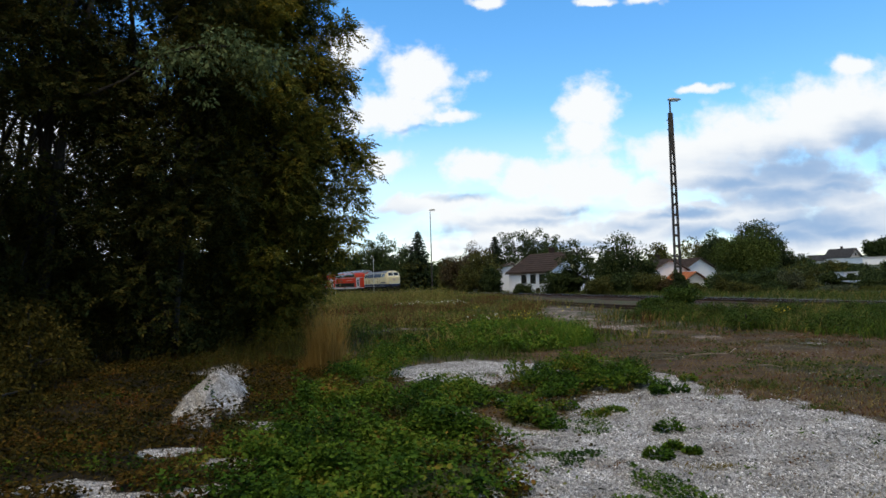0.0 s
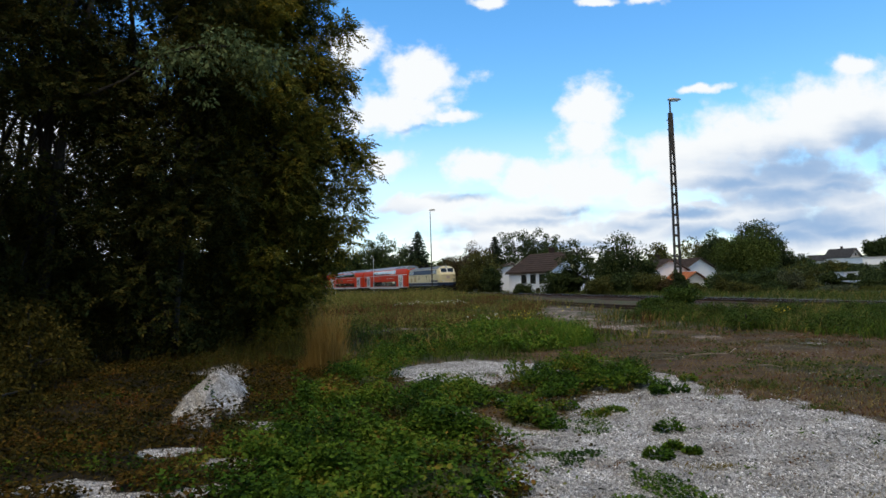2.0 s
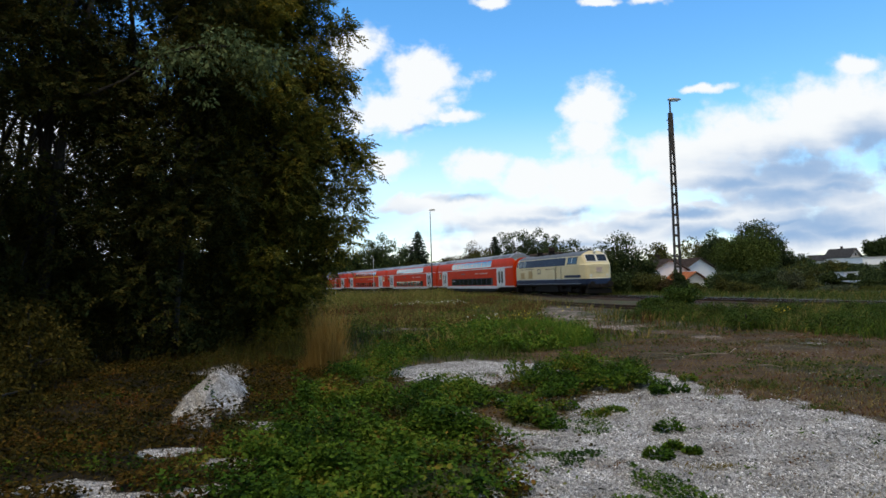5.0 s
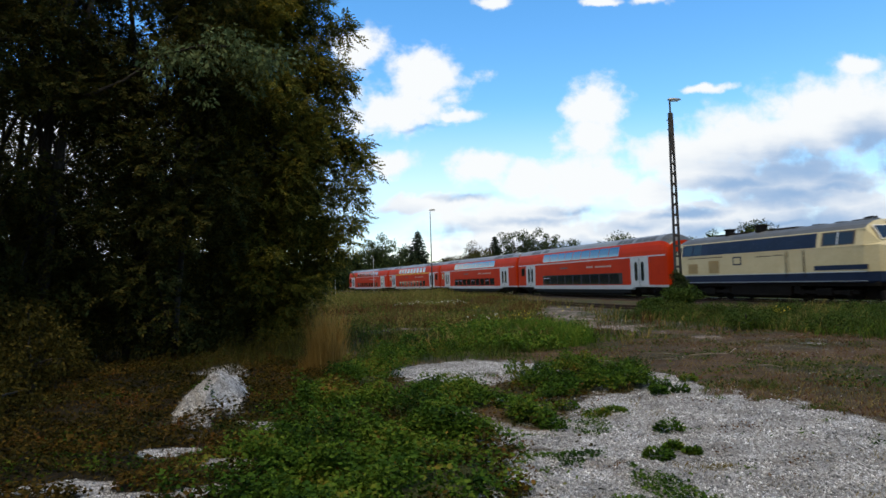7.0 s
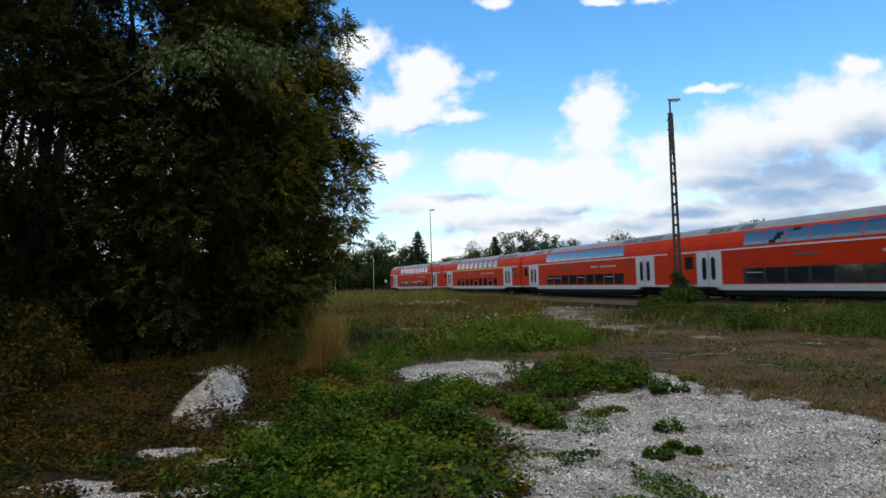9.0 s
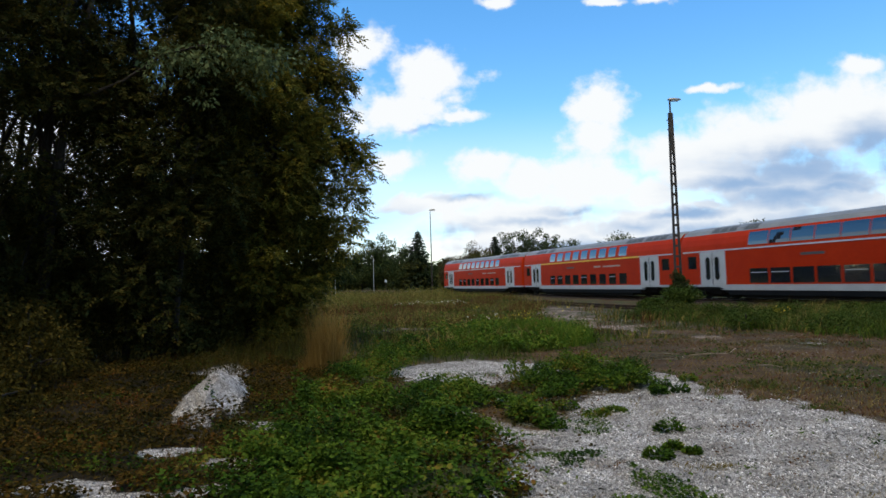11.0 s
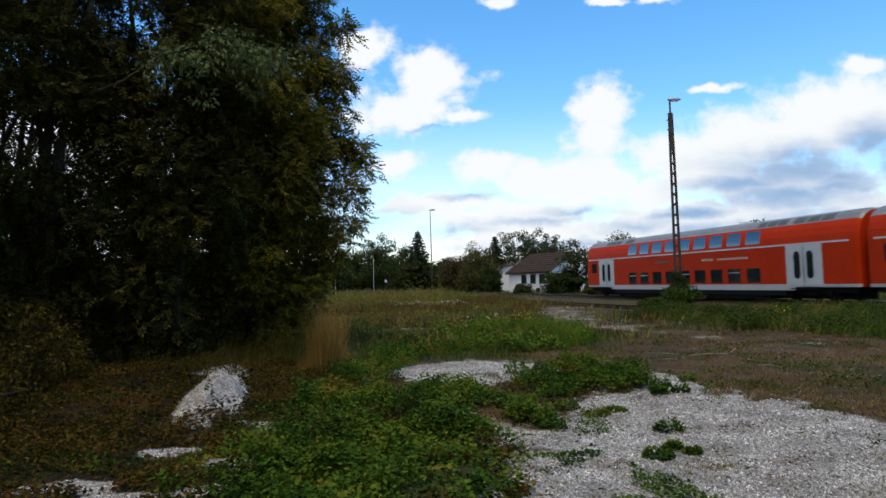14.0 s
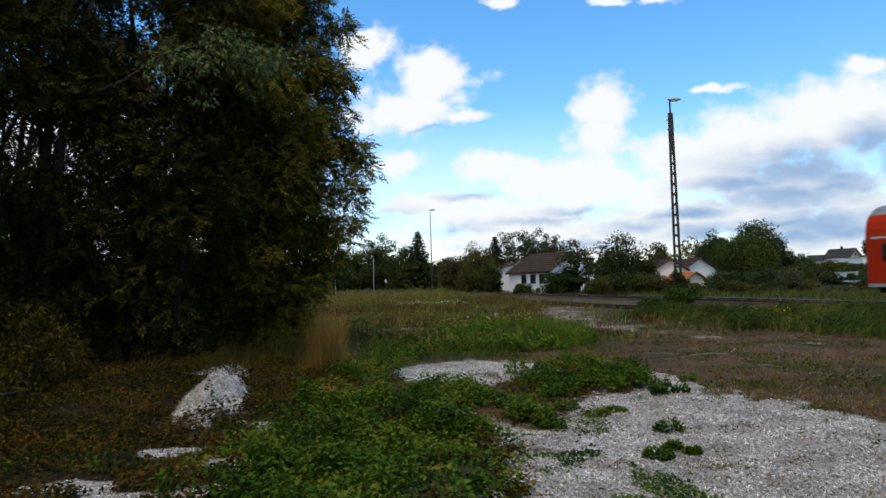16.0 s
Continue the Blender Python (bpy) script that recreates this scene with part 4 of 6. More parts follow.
        part("buffer_beam", boxes((*sorted((sg * 7.60, sg * 7.84)), -1.15, 1.15, 0.70, 1.06), bevel=0.02), M["under"], t)
        for y in (-0.875, 0.875):
            bm = bmesh.new()
            rod(bm, (sg * 7.8, y, 1.05), (sg * 8.12, y, 1.05), 0.10)
            rod(bm, (sg * 8.10, y, 1.05), (sg * 8.19, y, 1.05), 0.25, n=18)
            part("buffer", bm, M["under"], t)
        part("snow_plough", boxes((*sorted((sg * 7.45, sg * 7.7)), -1.25, 1.25, 0.18, 0.62), bevel=0.03), M["under"], t)
        bm = bmesh.new()
        rod(bm, (sg * 7.8, 0, 1.0), (sg * 8.2, 0, 0.85), 0.06)
        part("coupling", bm, M["under"], t)
    # roof gear
    for x, w, h_ in ((-3.0, 0.30, 0.30), (-0.4, 0.38, 0.34)):
        bm = boxes((x - w / 2, x + w / 2, -0.75, -0.25, 4.0, 4.16 + h_), (x - w / 2 - 0.06, x + w / 2 + 0.06, -0.8, -0.2, 4.10 + h_, 4.2 + h_), bevel=0.02)
        part("exhaust_stack", bm, M["under"], t, "sooty exhaust stack")
    for x0, x1 in ((-4.2, -1.4), (0.2, 2.2)):
        part("roof_hatch", boxes((x0, x1, -0.62, 0.62, 4.08, 4.20), bevel=0.03), M["under"], t)
    for x in (3.2, 4.6, 5.6, 6.2):
        bm = boxes((x - 0.25, x + 0.25, -0.3, 0.3, 4.1, 4.23), bevel=0.03)
        part("roof_vent", bm, M["grille"], t)
    bm = bmesh.new()
    for y in (-0.12, 0.12):
        rod(bm, (5.9, y, 4.26), (6.35, y, 4.26), 0.05, 0.09, 10)
    box(bm, 6.0, 6.1, -0.15, 0.15, 4.14, 4.24)
    part("air_horn", bm, M["under"], t)
    # running gear
    part("fuel_tank", boxes((-2.3, 2.3, -1.25, 1.25, 0.28, 1.0), (-2.9, -2.4, -1.2, 1.2, 0.4, 0.95), (2.4, 2.9, -1.2, 1.2, 0.4, 0.95), bevel=0.06), M["under"], t)
    part("underframe", boxes((-7.5, 7.5, -1.3, 1.3, 0.86, 1.08), (-7.2, 7.2, -0.6, 0.6, 0.14, 0.9)), M["under"], t)
    bogie(t, -4.3, 2.8, 0.5, 1.0), bogie(t, 4.3, 2.8, 0.5, 1.0)
    t.scale.z = 0.965
    return t


loco = diesel_loco()
carriage_cab = double_decker("red double-deck carriage with chamfered roof end behind the locomotive", cab=True, band=True)
carriage_mid = double_decker("red double-deck carriage with light grey stripe and doors", band=True)
carriage_first = double_decker("red double-deck carriage with yellow first class stripe", first=True)
carriage_tail = double_decker("red double-deck carriage with light grey stripe, last of the train")
# nose of the train: distance up the line, time by time
NOSE = [(0.0, 118.23), (1.0, 104.58), (2.0, 90.83), (3.0, 77.0), (4.0, 63.1), (6.5, 27.91), (7.0, 20.97), (8.0, 6.9), (9.0, -6.81), (11.5, -41.04), (12.5, -54.68), (13.0, -61.47), (14.0, -74.9), (15.0, -88.22), (16.0, -101.59)]
# middle of each vehicle behind the nose
VEHICLES = [(loco, 8.2), (carriage_cab, 16.4 + 13.635), (carriage_mid, 43.67 + 13.4), (carriage_first, 70.47 + 13.4), (carriage_tail, 97.27 + 13.4)]


def train_pose(s):
    x, y, b = along(s)
    return pose(x, y, 0, 0, 0, math.degrees(b) - 90)


def motions():
    ts_, ss_ = [a for a, _ in NOSE], [b for _, b in NOSE]
    times = [0.5 * i for i in range(33)]
    for ob, back in VEHICLES:
        walk(ob, [(t, train_pose(float(np.interp(t, ts_, ss_)) + back)) for t in times])
    for sheet, shift in ((clouds_high, 64.0), (clouds_bank, 20.0)):
        x, y, z = sheet.location
        walk(sheet, [(0.0, pose(x - shift / 2, y, z)), (16.0, pose(x + shift / 2, y, z))])


# ---------------------------------------------------------------- trees and shrubs
def limb(bm, pts, radii, n=7):
    """A tapered, bent branch along pts."""
    rings = []
    for i, (p, r) in enumerate(zip(pts, radii)):
        d = (Vector(pts[min(i + 1, len(pts) - 1)]) - Vector(pts[max(i - 1, 0)])).normalized()
        q = d.to_track_quat("Z", "Y")
        rings.append([tuple(Vector(p) + q @ Vector((r * math.cos(6.2832 * k / n), r * math.sin(6.2832 * k / n), 0))) for k in range(n)])
    loft(bm, rings)


def crown_arrays(rng, centres, spread, per, size, droop=0.5, flat=0.7):
    """Leaf clumps round the centres: leaves that hang outwards from each clump."""
    n = len(centres) * per
    c = np.repeat(centres, per, 0)
    d = unit(rng.normal(size=(n, 3)))
    r = spread * rng.uniform(0.15, 1.0, n) ** 0.6
    off = d * r[:, None] * np.array([1, 1, flat])
    along_ = unit(d + rng.normal(size=(n, 3)) * 0.55 - np.array([0, 0, droop]))
    nrm = unit(rng.normal(size=(n, 3)) * 0.7 + np.array([0, 0, 1.0]))
    ln = size * rng.uniform(0.65, 1.3, n)
    return leaf_arrays(c + off, along_, nrm, ln, ln * rng.uniform(0.38, 0.6, n))


def crown_centres(rng, k, centre, radii, inner=0.35, ragged=0.25):
    d = unit(rng.normal(size=(k, 3)))
    r = rng.uniform(inner ** 3, 1, k) ** (1 / 3) * (1 + rng.normal(size=k) * ragged * 0.5)
    return np.array(centre) + d * r[:, None] * np.array(radii)


def broadleaf(x, y, height, radius, mat, label, bottom=0.18, clumps=60, per=60, leaf=None, name="tree", category="tree", seed=None, airy=0.0, lean=0.0):
    rng = np.random.default_rng(int(abs(x * 31 + y * 17 + height * 7) * 10) if seed is None else seed)
    if leaf is None:
        leaf = max(0.17, math.hypot(x, y) * (0.0031 if airy < 0.5 else 0.0025))
        per = int(per * (1.9 if airy < 0.5 else 1.5))
    z0 = float(ground_at(x, y)) - 0.05
    t = thing(name, label, category, at=pose(x, y, z0))
    bm = bmesh.new()
    tr = max(0.05, height * 0.016)
    top = height * 0.8
    pts = [(lean * i / 5 * height * 0.1 + rng.normal() * tr * 0.6, rng.normal() * tr * 0.6, top * i / 5 - (0.1 if i == 0 else 0)) for i in range(6)]
    limb(bm, pts, [tr * (1.25 - 0.2 * i) for i in range(6)])
    part("trunk", bm, M["bark"], t, smooth=True)
    zb, zt = height * bottom, height
    cz, rz = (zb + zt) / 2, (zt - zb) / 2
    cs = crown_centres(rng, clumps, (lean * height * 0.05, 0, cz), (radius, radius, rz), 0.3, 0.3)
    cs[:, 2] = np.maximum(cs[:, 2], height * 0.06)
    for k in range(min(9, clumps // 6)):
        bm = bmesh.new()
        e = cs[k * 3 % len(cs)]
        s = Vector((0, 0, max(0.15 * height, min(e[2] * 0.75, top * 0.95))))
        mid = (s + Vector(e)) / 2 + Vector((0, 0, 0.05 * height))
        limb(bm, [s, mid, Vector(e)], [tr * 0.5, tr * 0.35, tr * 0.12], 5)
        part("limb", bm, M["bark"], t, smooth=True)
    v, f = crown_arrays(rng, cs, radius * (0.36 - 0.12 * airy), per, leaf)
    bulk("crown", v, f, M[mat], t)
    return t


def conifer(x, y, height, radius, label, seed=0):
    rng = np.random.default_rng(seed + 11)
    z0 = float(ground_at(x, y)) - 0.05
    t = thing("conifer_tree", label, "tree", at=pose(x, y, z0))
    bm = bmesh.new()
    limb(bm, [(0, 0, -0.1), (0, 0, height * 0.5), (0, 0, height * 0.98)], [height * 0.02, height * 0.012, 0.02])
    part("trunk", bm, M["bark"], t)
    pos, al = [], []
    tiers = 22
    for i in range(tiers):
        z = height * (0.08 + 0.9 * i / tiers)
        r = 1.35 * radius * (1 - (i / tiers) ** 1.1) + 0.15
        for k in range(int(14 + r * 9)):
            a = rng.uniform(0, 6.283)
            rr = r * rng.uniform(0.75, 1.15)
            for m in range(9):
                q = rr * (m + rng.uniform(0.2, 1)) / 9
                pos.append((q * math.cos(a) + rng.normal() * 0.08, q * math.sin(a) + rng.normal() * 0.08, z - q * 0.28 + rng.normal() * 0.10))
                al.append((math.cos(a + rng.normal() * 0.8), math.sin(a + rng.normal() * 0.8), -0.35))
    pos, al = np.array(pos), np.array(al)
    n = len(pos)
    ln = rng.uniform(0.45, 0.9, n) * height / 11 * (1.05 - 0.6 * pos[:, 2] / height)
    v, f = leaf_arrays(pos, al, unit(rng.normal(size=(n, 3)) * 0.5 + np.array([0, 0, 1.0])), ln, ln * 0.55)
    bulk("crown", v, f, M["conifer"], t)
    return t


def hedge_tree(label, x, y, height, centres, spread, per, size, mat, stems, seed):
    """One of the tall trees of the thicket beside the yard: several stems and a ragged crown down to the ground."""
    rng = np.random.default_rng(seed)
    z0 = float(ground_at(x, y)) - 0.05
    t = thing("ash_tree", label, "tree", at=pose(x, y, z0))
    for k in range(stems):
        bm = bmesh.new()
        a = rng.uniform(0, 6.283)
        lx, ly = math.cos(a), math.sin(a)
        sx, sy = rng.normal() * 0.35, rng.normal() * 0.35
        ln = rng.uniform(0.05, 0.16)
        pts = [(sx + lx * ln * h * height * (0.4 + h), sy + ly * ln * h * height * (0.4 + h), h * height * 0.85 - 0.1) for h in (0, 0.15, 0.35, 0.55, 0.75, 1)]
        r = rng.uniform(0.07, 0.14)
        limb(bm, pts, [r * (1.15 - 0.18 * i) for i in range(6)], 8)
        part("trunk", bm, M["bark"], t, smooth=True)
        for j in range(7):
            bm = bmesh.new()
            h = rng.uniform(0.2, 0.9)
            p = Vector((np.interp(h, (0, 0.15, 0.35, 0.55, 0.75, 1), [q[0] for q in pts]), np.interp(h, (0, 0.15, 0.35, 0.55, 0.75, 1), [q[1] for q in pts]), h * height * 0.85))
            e = Vector(centres[rng.integers(len(centres))])
            e = p + (e - p) * min(1.0, 2.6 / max((e - p).length, 0.1))
            limb(bm, [p, (p + e) / 2 + Vector((0, 0, 0.12)), e], [r * 0.4, r * 0.26, r * 0.08], 5)
            part("limb", bm, M["bark"], t, smooth=True)
    # feathered leaves: leaflets in pairs along each stalk
    n = len(centres) * per
    c = np.repeat(centres, per, 0)
    d = unit(rng.normal(size=(n, 3)))
    base = c + d * (spread * rng.uniform(0.1, 1, n) ** 0.6)[:, None] * np.array([1, 1, 0.75])
    stalk = unit(d * np.array([1, 1, 0.4]) + rng.normal(size=(n, 3)) * 0.45 + np.array([0, 0, -0.25]))
    side = unit(np.cross(stalk, np.array([0, 0, 1.0]) + rng.normal(size=(n, 3)) * 0.35))
    upn = unit(np.cross(side, stalk))
    out = []
    L = size * rng.uniform(0.8, 1.25, n)
    for j, (q, sgn) in enumerate(((0.3, 1), (0.3, -1), (0.62, 1), (0.62, -1), (0.9, 1), (0.9, -1), (1.1, 0))):
        p = base + stalk * (L * 1.8 * q)[:, None] - np.array([0, 0, 1.0]) * (L * 0.5 * q * q)[:, None]
        al = unit(side * sgn * 0.9 + stalk * (0.55 if sgn else 1.0) - np.array([0, 0, 0.25]))
        out.append(leaf_arrays(p, al, upn + rng.normal(size=(n, 3)) * 0.25, L, L * 0.42))
    v, f = join(*out)
    bulk("crown", v, f, M[mat], t)
    return t


def thicket_centres(seed, k, cx, cz, rx, ry, rz, bare=0.0):
    rng = np.random.default_rng(seed)
    c = crown_centres(rng, k, (cx, 0, cz), (rx, ry, rz), 0.45, 0.22)
    c = c[c[:, 2] > 0.5]
    if bare:
        keep = field(c[:, 0] * 1.0, c[:, 2], 1.5, seed) > bare
        c = c[keep]
    return c


spray_rng = np.random.default_rng(15)
sprays = np.repeat(np.array([(1.9, 0, 9.8), (2.2, 0, 9.0), (2.05, 0, 7.8), (2.4, 0, 7.6), (2.15, 0, 6.6), (2.2, 0, 5.6), (2.6, 0, 5.5), (2.8, 0, 5.25), (2.65, 0, 4.5), (2.4, 0, 3.7), (2.1, 0, 2.9), (1.8, 0, 2.4), (1.35, 0, 2.0), (2.0, 0, 3.3)]), 3, 0)
sprays = sprays + spray_rng.normal(size=sprays.shape) * np.array([0.14, 0.3, 0.16]) - np.array([0.16, 0, 0])
hedge_tree("tall ash with dense yellow-olive foliage beside the yard", -4.95, 17.5, 12.5, np.concatenate([thicket_centres(1, 540, 0.0, 6.4, 2.02, 2.1, 6.9), sprays]), 0.46, 48, 0.115, "leaf_ash", 4, 1)
hedge_tree("tall ash standing behind with dark green foliage", -7.3, 21.0, 13.5, thicket_centres(2, 330, 0.2, 7.0, 2.5, 1.8, 6.8, 0.46), 0.55, 32, 0.125, "leaf_ash", 4, 2)
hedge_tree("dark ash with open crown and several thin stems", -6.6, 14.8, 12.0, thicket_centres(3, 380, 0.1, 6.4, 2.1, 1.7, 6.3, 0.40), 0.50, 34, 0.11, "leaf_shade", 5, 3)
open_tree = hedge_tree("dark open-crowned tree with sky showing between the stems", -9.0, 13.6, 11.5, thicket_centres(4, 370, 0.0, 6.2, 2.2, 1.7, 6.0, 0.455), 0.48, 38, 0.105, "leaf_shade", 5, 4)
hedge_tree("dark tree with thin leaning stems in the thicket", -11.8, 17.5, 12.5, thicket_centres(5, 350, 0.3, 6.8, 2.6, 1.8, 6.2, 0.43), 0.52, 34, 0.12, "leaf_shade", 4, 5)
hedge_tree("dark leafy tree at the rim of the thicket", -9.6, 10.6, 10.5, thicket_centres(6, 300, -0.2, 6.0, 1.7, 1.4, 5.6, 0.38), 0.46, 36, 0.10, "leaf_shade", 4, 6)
# two trees added out of view, to cast shade on the yard's left side
hedge_tree("unseen leafy tree added beside the yard to shade its left side", -10.2, 5.2, 11.0, thicket_centres(7, 260, 0.0, 6.0, 2.0, 2.0, 5.8), 0.55, 30, 0.12, "leaf_shade", 3, 7)
hedge_tree("unseen leafy tree added beside the yard to shade its left side", -10.0, 0.2, 11.0, thicket_centres(9, 260, 0.0, 6.0, 2.2, 2.2, 5.8), 0.55, 30, 0.12, "leaf_shade", 3, 9)
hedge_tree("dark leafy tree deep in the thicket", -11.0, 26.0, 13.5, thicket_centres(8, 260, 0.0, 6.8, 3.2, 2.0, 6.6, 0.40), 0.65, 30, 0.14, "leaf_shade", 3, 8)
bough_bm = bmesh.new()
limb(bough_bm, [(0.3, -0.2, 5.0), (0.9, -0.4, 5.55), (1.7, -0.6, 5.8), (2.5, -0.6, 6.1), (3.3, -0.7, 6.55), (4.1, -0.7, 6.75), (5.0, -0.7, 6.7), (5.8, -0.7, 6.4)], [0.05, 0.042, 0.036, 0.03, 0.024, 0.018, 0.012, 0.006], 7)
part("limb", bough_bm, M["bark"], open_tree, smooth=True)
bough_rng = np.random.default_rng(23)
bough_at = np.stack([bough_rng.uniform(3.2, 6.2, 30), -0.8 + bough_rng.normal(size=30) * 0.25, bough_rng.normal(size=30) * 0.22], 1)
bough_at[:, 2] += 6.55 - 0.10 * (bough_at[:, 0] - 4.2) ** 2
bulk("bough_leaves", *crown_arrays(bough_rng, bough_at, 0.34, 46, 0.12, 0.8), M["leaf_sunlit"], open_tree)
# undergrowth below the trees, mostly in the shaded leaf colour
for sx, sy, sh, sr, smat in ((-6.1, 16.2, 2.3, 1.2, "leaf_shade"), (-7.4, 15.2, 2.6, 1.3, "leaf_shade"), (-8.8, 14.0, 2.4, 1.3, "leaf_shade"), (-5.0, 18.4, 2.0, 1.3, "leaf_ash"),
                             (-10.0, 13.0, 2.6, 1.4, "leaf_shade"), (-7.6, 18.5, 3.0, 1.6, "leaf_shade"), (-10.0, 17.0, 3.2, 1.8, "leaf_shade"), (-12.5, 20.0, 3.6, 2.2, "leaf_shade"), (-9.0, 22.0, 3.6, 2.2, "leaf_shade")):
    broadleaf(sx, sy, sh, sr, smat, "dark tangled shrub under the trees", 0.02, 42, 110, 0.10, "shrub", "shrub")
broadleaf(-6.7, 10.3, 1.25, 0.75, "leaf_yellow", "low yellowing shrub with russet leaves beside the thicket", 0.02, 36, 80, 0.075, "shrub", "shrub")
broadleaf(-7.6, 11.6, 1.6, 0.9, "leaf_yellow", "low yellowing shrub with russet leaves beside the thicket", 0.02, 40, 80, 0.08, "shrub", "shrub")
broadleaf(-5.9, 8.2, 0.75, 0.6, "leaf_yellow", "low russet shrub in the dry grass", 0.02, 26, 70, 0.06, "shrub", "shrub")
conifer(-5.9, 150, 14.6, 3.7, "dark pointed spruce behind the far track", 1)
conifer(12.3, 150, 12.7, 3.3, "dark spruce behind the houses", 2)
conifer(60.6, 120, 7.9, 3.2, "dark conifer in the row of trees", 3)
conifer(66.5, 125, 6.3, 2.8, "dark conifer in the row of trees", 4)
broadleaf(-17.3, 180, 15.6, 4.5, "far_green", "small round tree behind the far track", 0.3, clumps=55, airy=0.4)
broadleaf(-10.3, 165, 11.1, 3.7, "far_green", "broadleaf tree beside the spruce", 0.1)
broadleaf(-25.7, 200, 11.6, 5.3, "far_green", "leafy tree behind the far track", 0.1, clumps=40)
broadleaf(-31.1, 200, 10.6, 5.3, "far_olive", "leafy tree behind the far track", 0.1, clumps=40)
broadleaf(-38.2, 205, 9.7, 6.4, "far_green", "dense shrub in the hedge behind the far track", 0.02, name="shrub", category="shrub")
broadleaf(-29.1, 205, 7.6, 4.5, "far_green", "dense shrub in the hedge behind the far track", 0.02, name="shrub", category="shrub")
broadleaf(-18.6, 175, 7.2, 3.9, "far_green", "dense shrub in the hedge behind the far track", 0.02, name="shrub", category="shrub")
broadleaf(-13.2, 175, 6.7, 3.9, "far_olive", "dense shrub in the hedge behind the far track", 0.02, name="shrub", category="shrub")
broadleaf(-6.7, 150, 7.0, 3.3, "far_olive", "dense shrub in the hedge behind the far track", 0.02, name="shrub", category="shrub")
broadleaf(-3.3, 150, 5.1, 2.9, "far_green", "dense shrub in the hedge behind the far track", 0.02, name="shrub", category="shrub")
broadleaf(-0.0, 150, 6.2, 2.9, "far_green", "dense shrub in the hedge behind the far track", 0.02, name="shrub", category="shrub")
broadleaf(-44.5, 205, 8.5, 6.4, "far_green", "dense shrub in the hedge behind the far track", 0.02, name="shrub", category="shrub")
broadleaf(-33.6, 205, 8.8, 5.5, "far_green", "dense shrub in the hedge behind the far track", 0.02, name="shrub", category="shrub")
broadleaf(-24.9, 205, 7.8, 4.5, "far_olive", "dense shrub in the hedge behind the far track", 0.02, name="shrub", category="shrub")
broadleaf(-15.5, 175, 7.4, 3.9, "far_green", "dense shrub in the hedge behind the far track", 0.02, name="shrub", category="shrub")
broadleaf(-8.7, 150, 6.5, 2.9, "far_green", "dense shrub in the hedge behind the far track", 0.02, name="shrub", category="shrub")
broadleaf(-4.7, 150, 5.8, 2.7, "far_green", "dense shrub in the hedge behind the far track", 0.02, name="shrub", category="shrub")
broadleaf(0.6, 135, 6.3, 3.0, "far_green", "small tree in the hedge", 0.05)
broadleaf(7.4, 140, 9.9, 3.7, "far_brown", "purple-leaved tree behind the hedge", 0.2, airy=0.5)
broadleaf(2.7, 101, 5.7, 3.1, "far_brown", "brownish green shrub beside the railway", 0.02, name="shrub", category="shrub", clumps=70)
broadleaf(5.3, 95, 5.8, 2.9, "far_olive", "large olive green shrub beside the railway", 0.02, name="shrub", category="shrub", clumps=80)
broadleaf(1.4, 108, 3.8, 2.4, "far_olive", "olive shrub beside the railway", 0.02, name="shrub", category="shrub")
broadleaf(6.5, 90, 3.4, 1.4, "far_green", "dark green shrub beside the railway", 0.02, name="shrub", category="shrub")
broadleaf(16.9, 150, 13.4, 3.7, "far_green", "tall airy poplar behind the house", 0.2, airy=0.6)
broadleaf(21.5, 152, 13.2, 3.4, "far_green", "tall airy poplar behind the house", 0.25, airy=0.7)
broadleaf(25.2, 150, 11.8, 3.0, "far_green", "tall airy poplar behind the house", 0.25, airy=0.8)
broadleaf(21.8, 120, 7.5, 4.3, "far_green", "leafy tree behind the house", 0.1)
broadleaf(15.1, 72, 6.2, 2.0, "far_green", "garden tree with open branches in front of the house", 0.12, clumps=55, airy=0.7, leaf=0.28)
broadleaf(13.1, 74, 2.6, 1.8, "far_green", "leafy shrub in front of the house", 0.02, name="shrub", category="shrub")
broadleaf(14.2, 73, 2.8, 1.6, "far_green", "leafy shrub in front of the house", 0.02, name="shrub", category="shrub")
broadleaf(19.5, 70, 6.4, 2.5, "far_green", "dense round garden tree beside the railway", 0.06, clumps=90, per=70, leaf=0.28)
broadleaf(17.7, 69, 4.2, 1.5, "far_green", "leafy green garden tree", 0.05)
broadleaf(22.7, 72, 3.6, 1.4, "far_green", "leafy green garden tree", 0.05)
broadleaf(15.6, 64, 1.7, 1.4, "far_olive", "low hedge shrub along the railway", 0.02, name="shrub", category="shrub")
broadleaf(17.9, 64, 1.9, 1.7, "far_green", "low hedge shrub along the railway", 0.02, name="shrub", category="shrub")
broadleaf(20.1, 63, 1.8, 1.7, "far_olive", "low hedge shrub along the railway", 0.02, name="shrub", category="shrub")
broadleaf(21.7, 62, 1.3, 1.1, "far_brown", "low hedge shrub along the railway", 0.02, name="shrub", category="shrub")
broadleaf(9.4, 76, 1.1, 1.0, "far_green", "low hedge shrub along the railway", 0.02, name="shrub", category="shrub")
broadleaf(54.6, 160, 8.8, 3.5, "far_olive", "distant olive broadleaf tree", 0.1)
broadleaf(51.5, 130, 8.4, 4.6, "far_olive", "yellowish green tree behind the houses", 0.1)
broadleaf(54.0, 125, 9.8, 3.3, "far_green", "dark round tree behind the houses", 0.05, clumps=120)
broadleaf(42.8, 90, 7.3, 3.7, "far_mid", "large green tree beside the railway", 0.02, clumps=170, per=70)
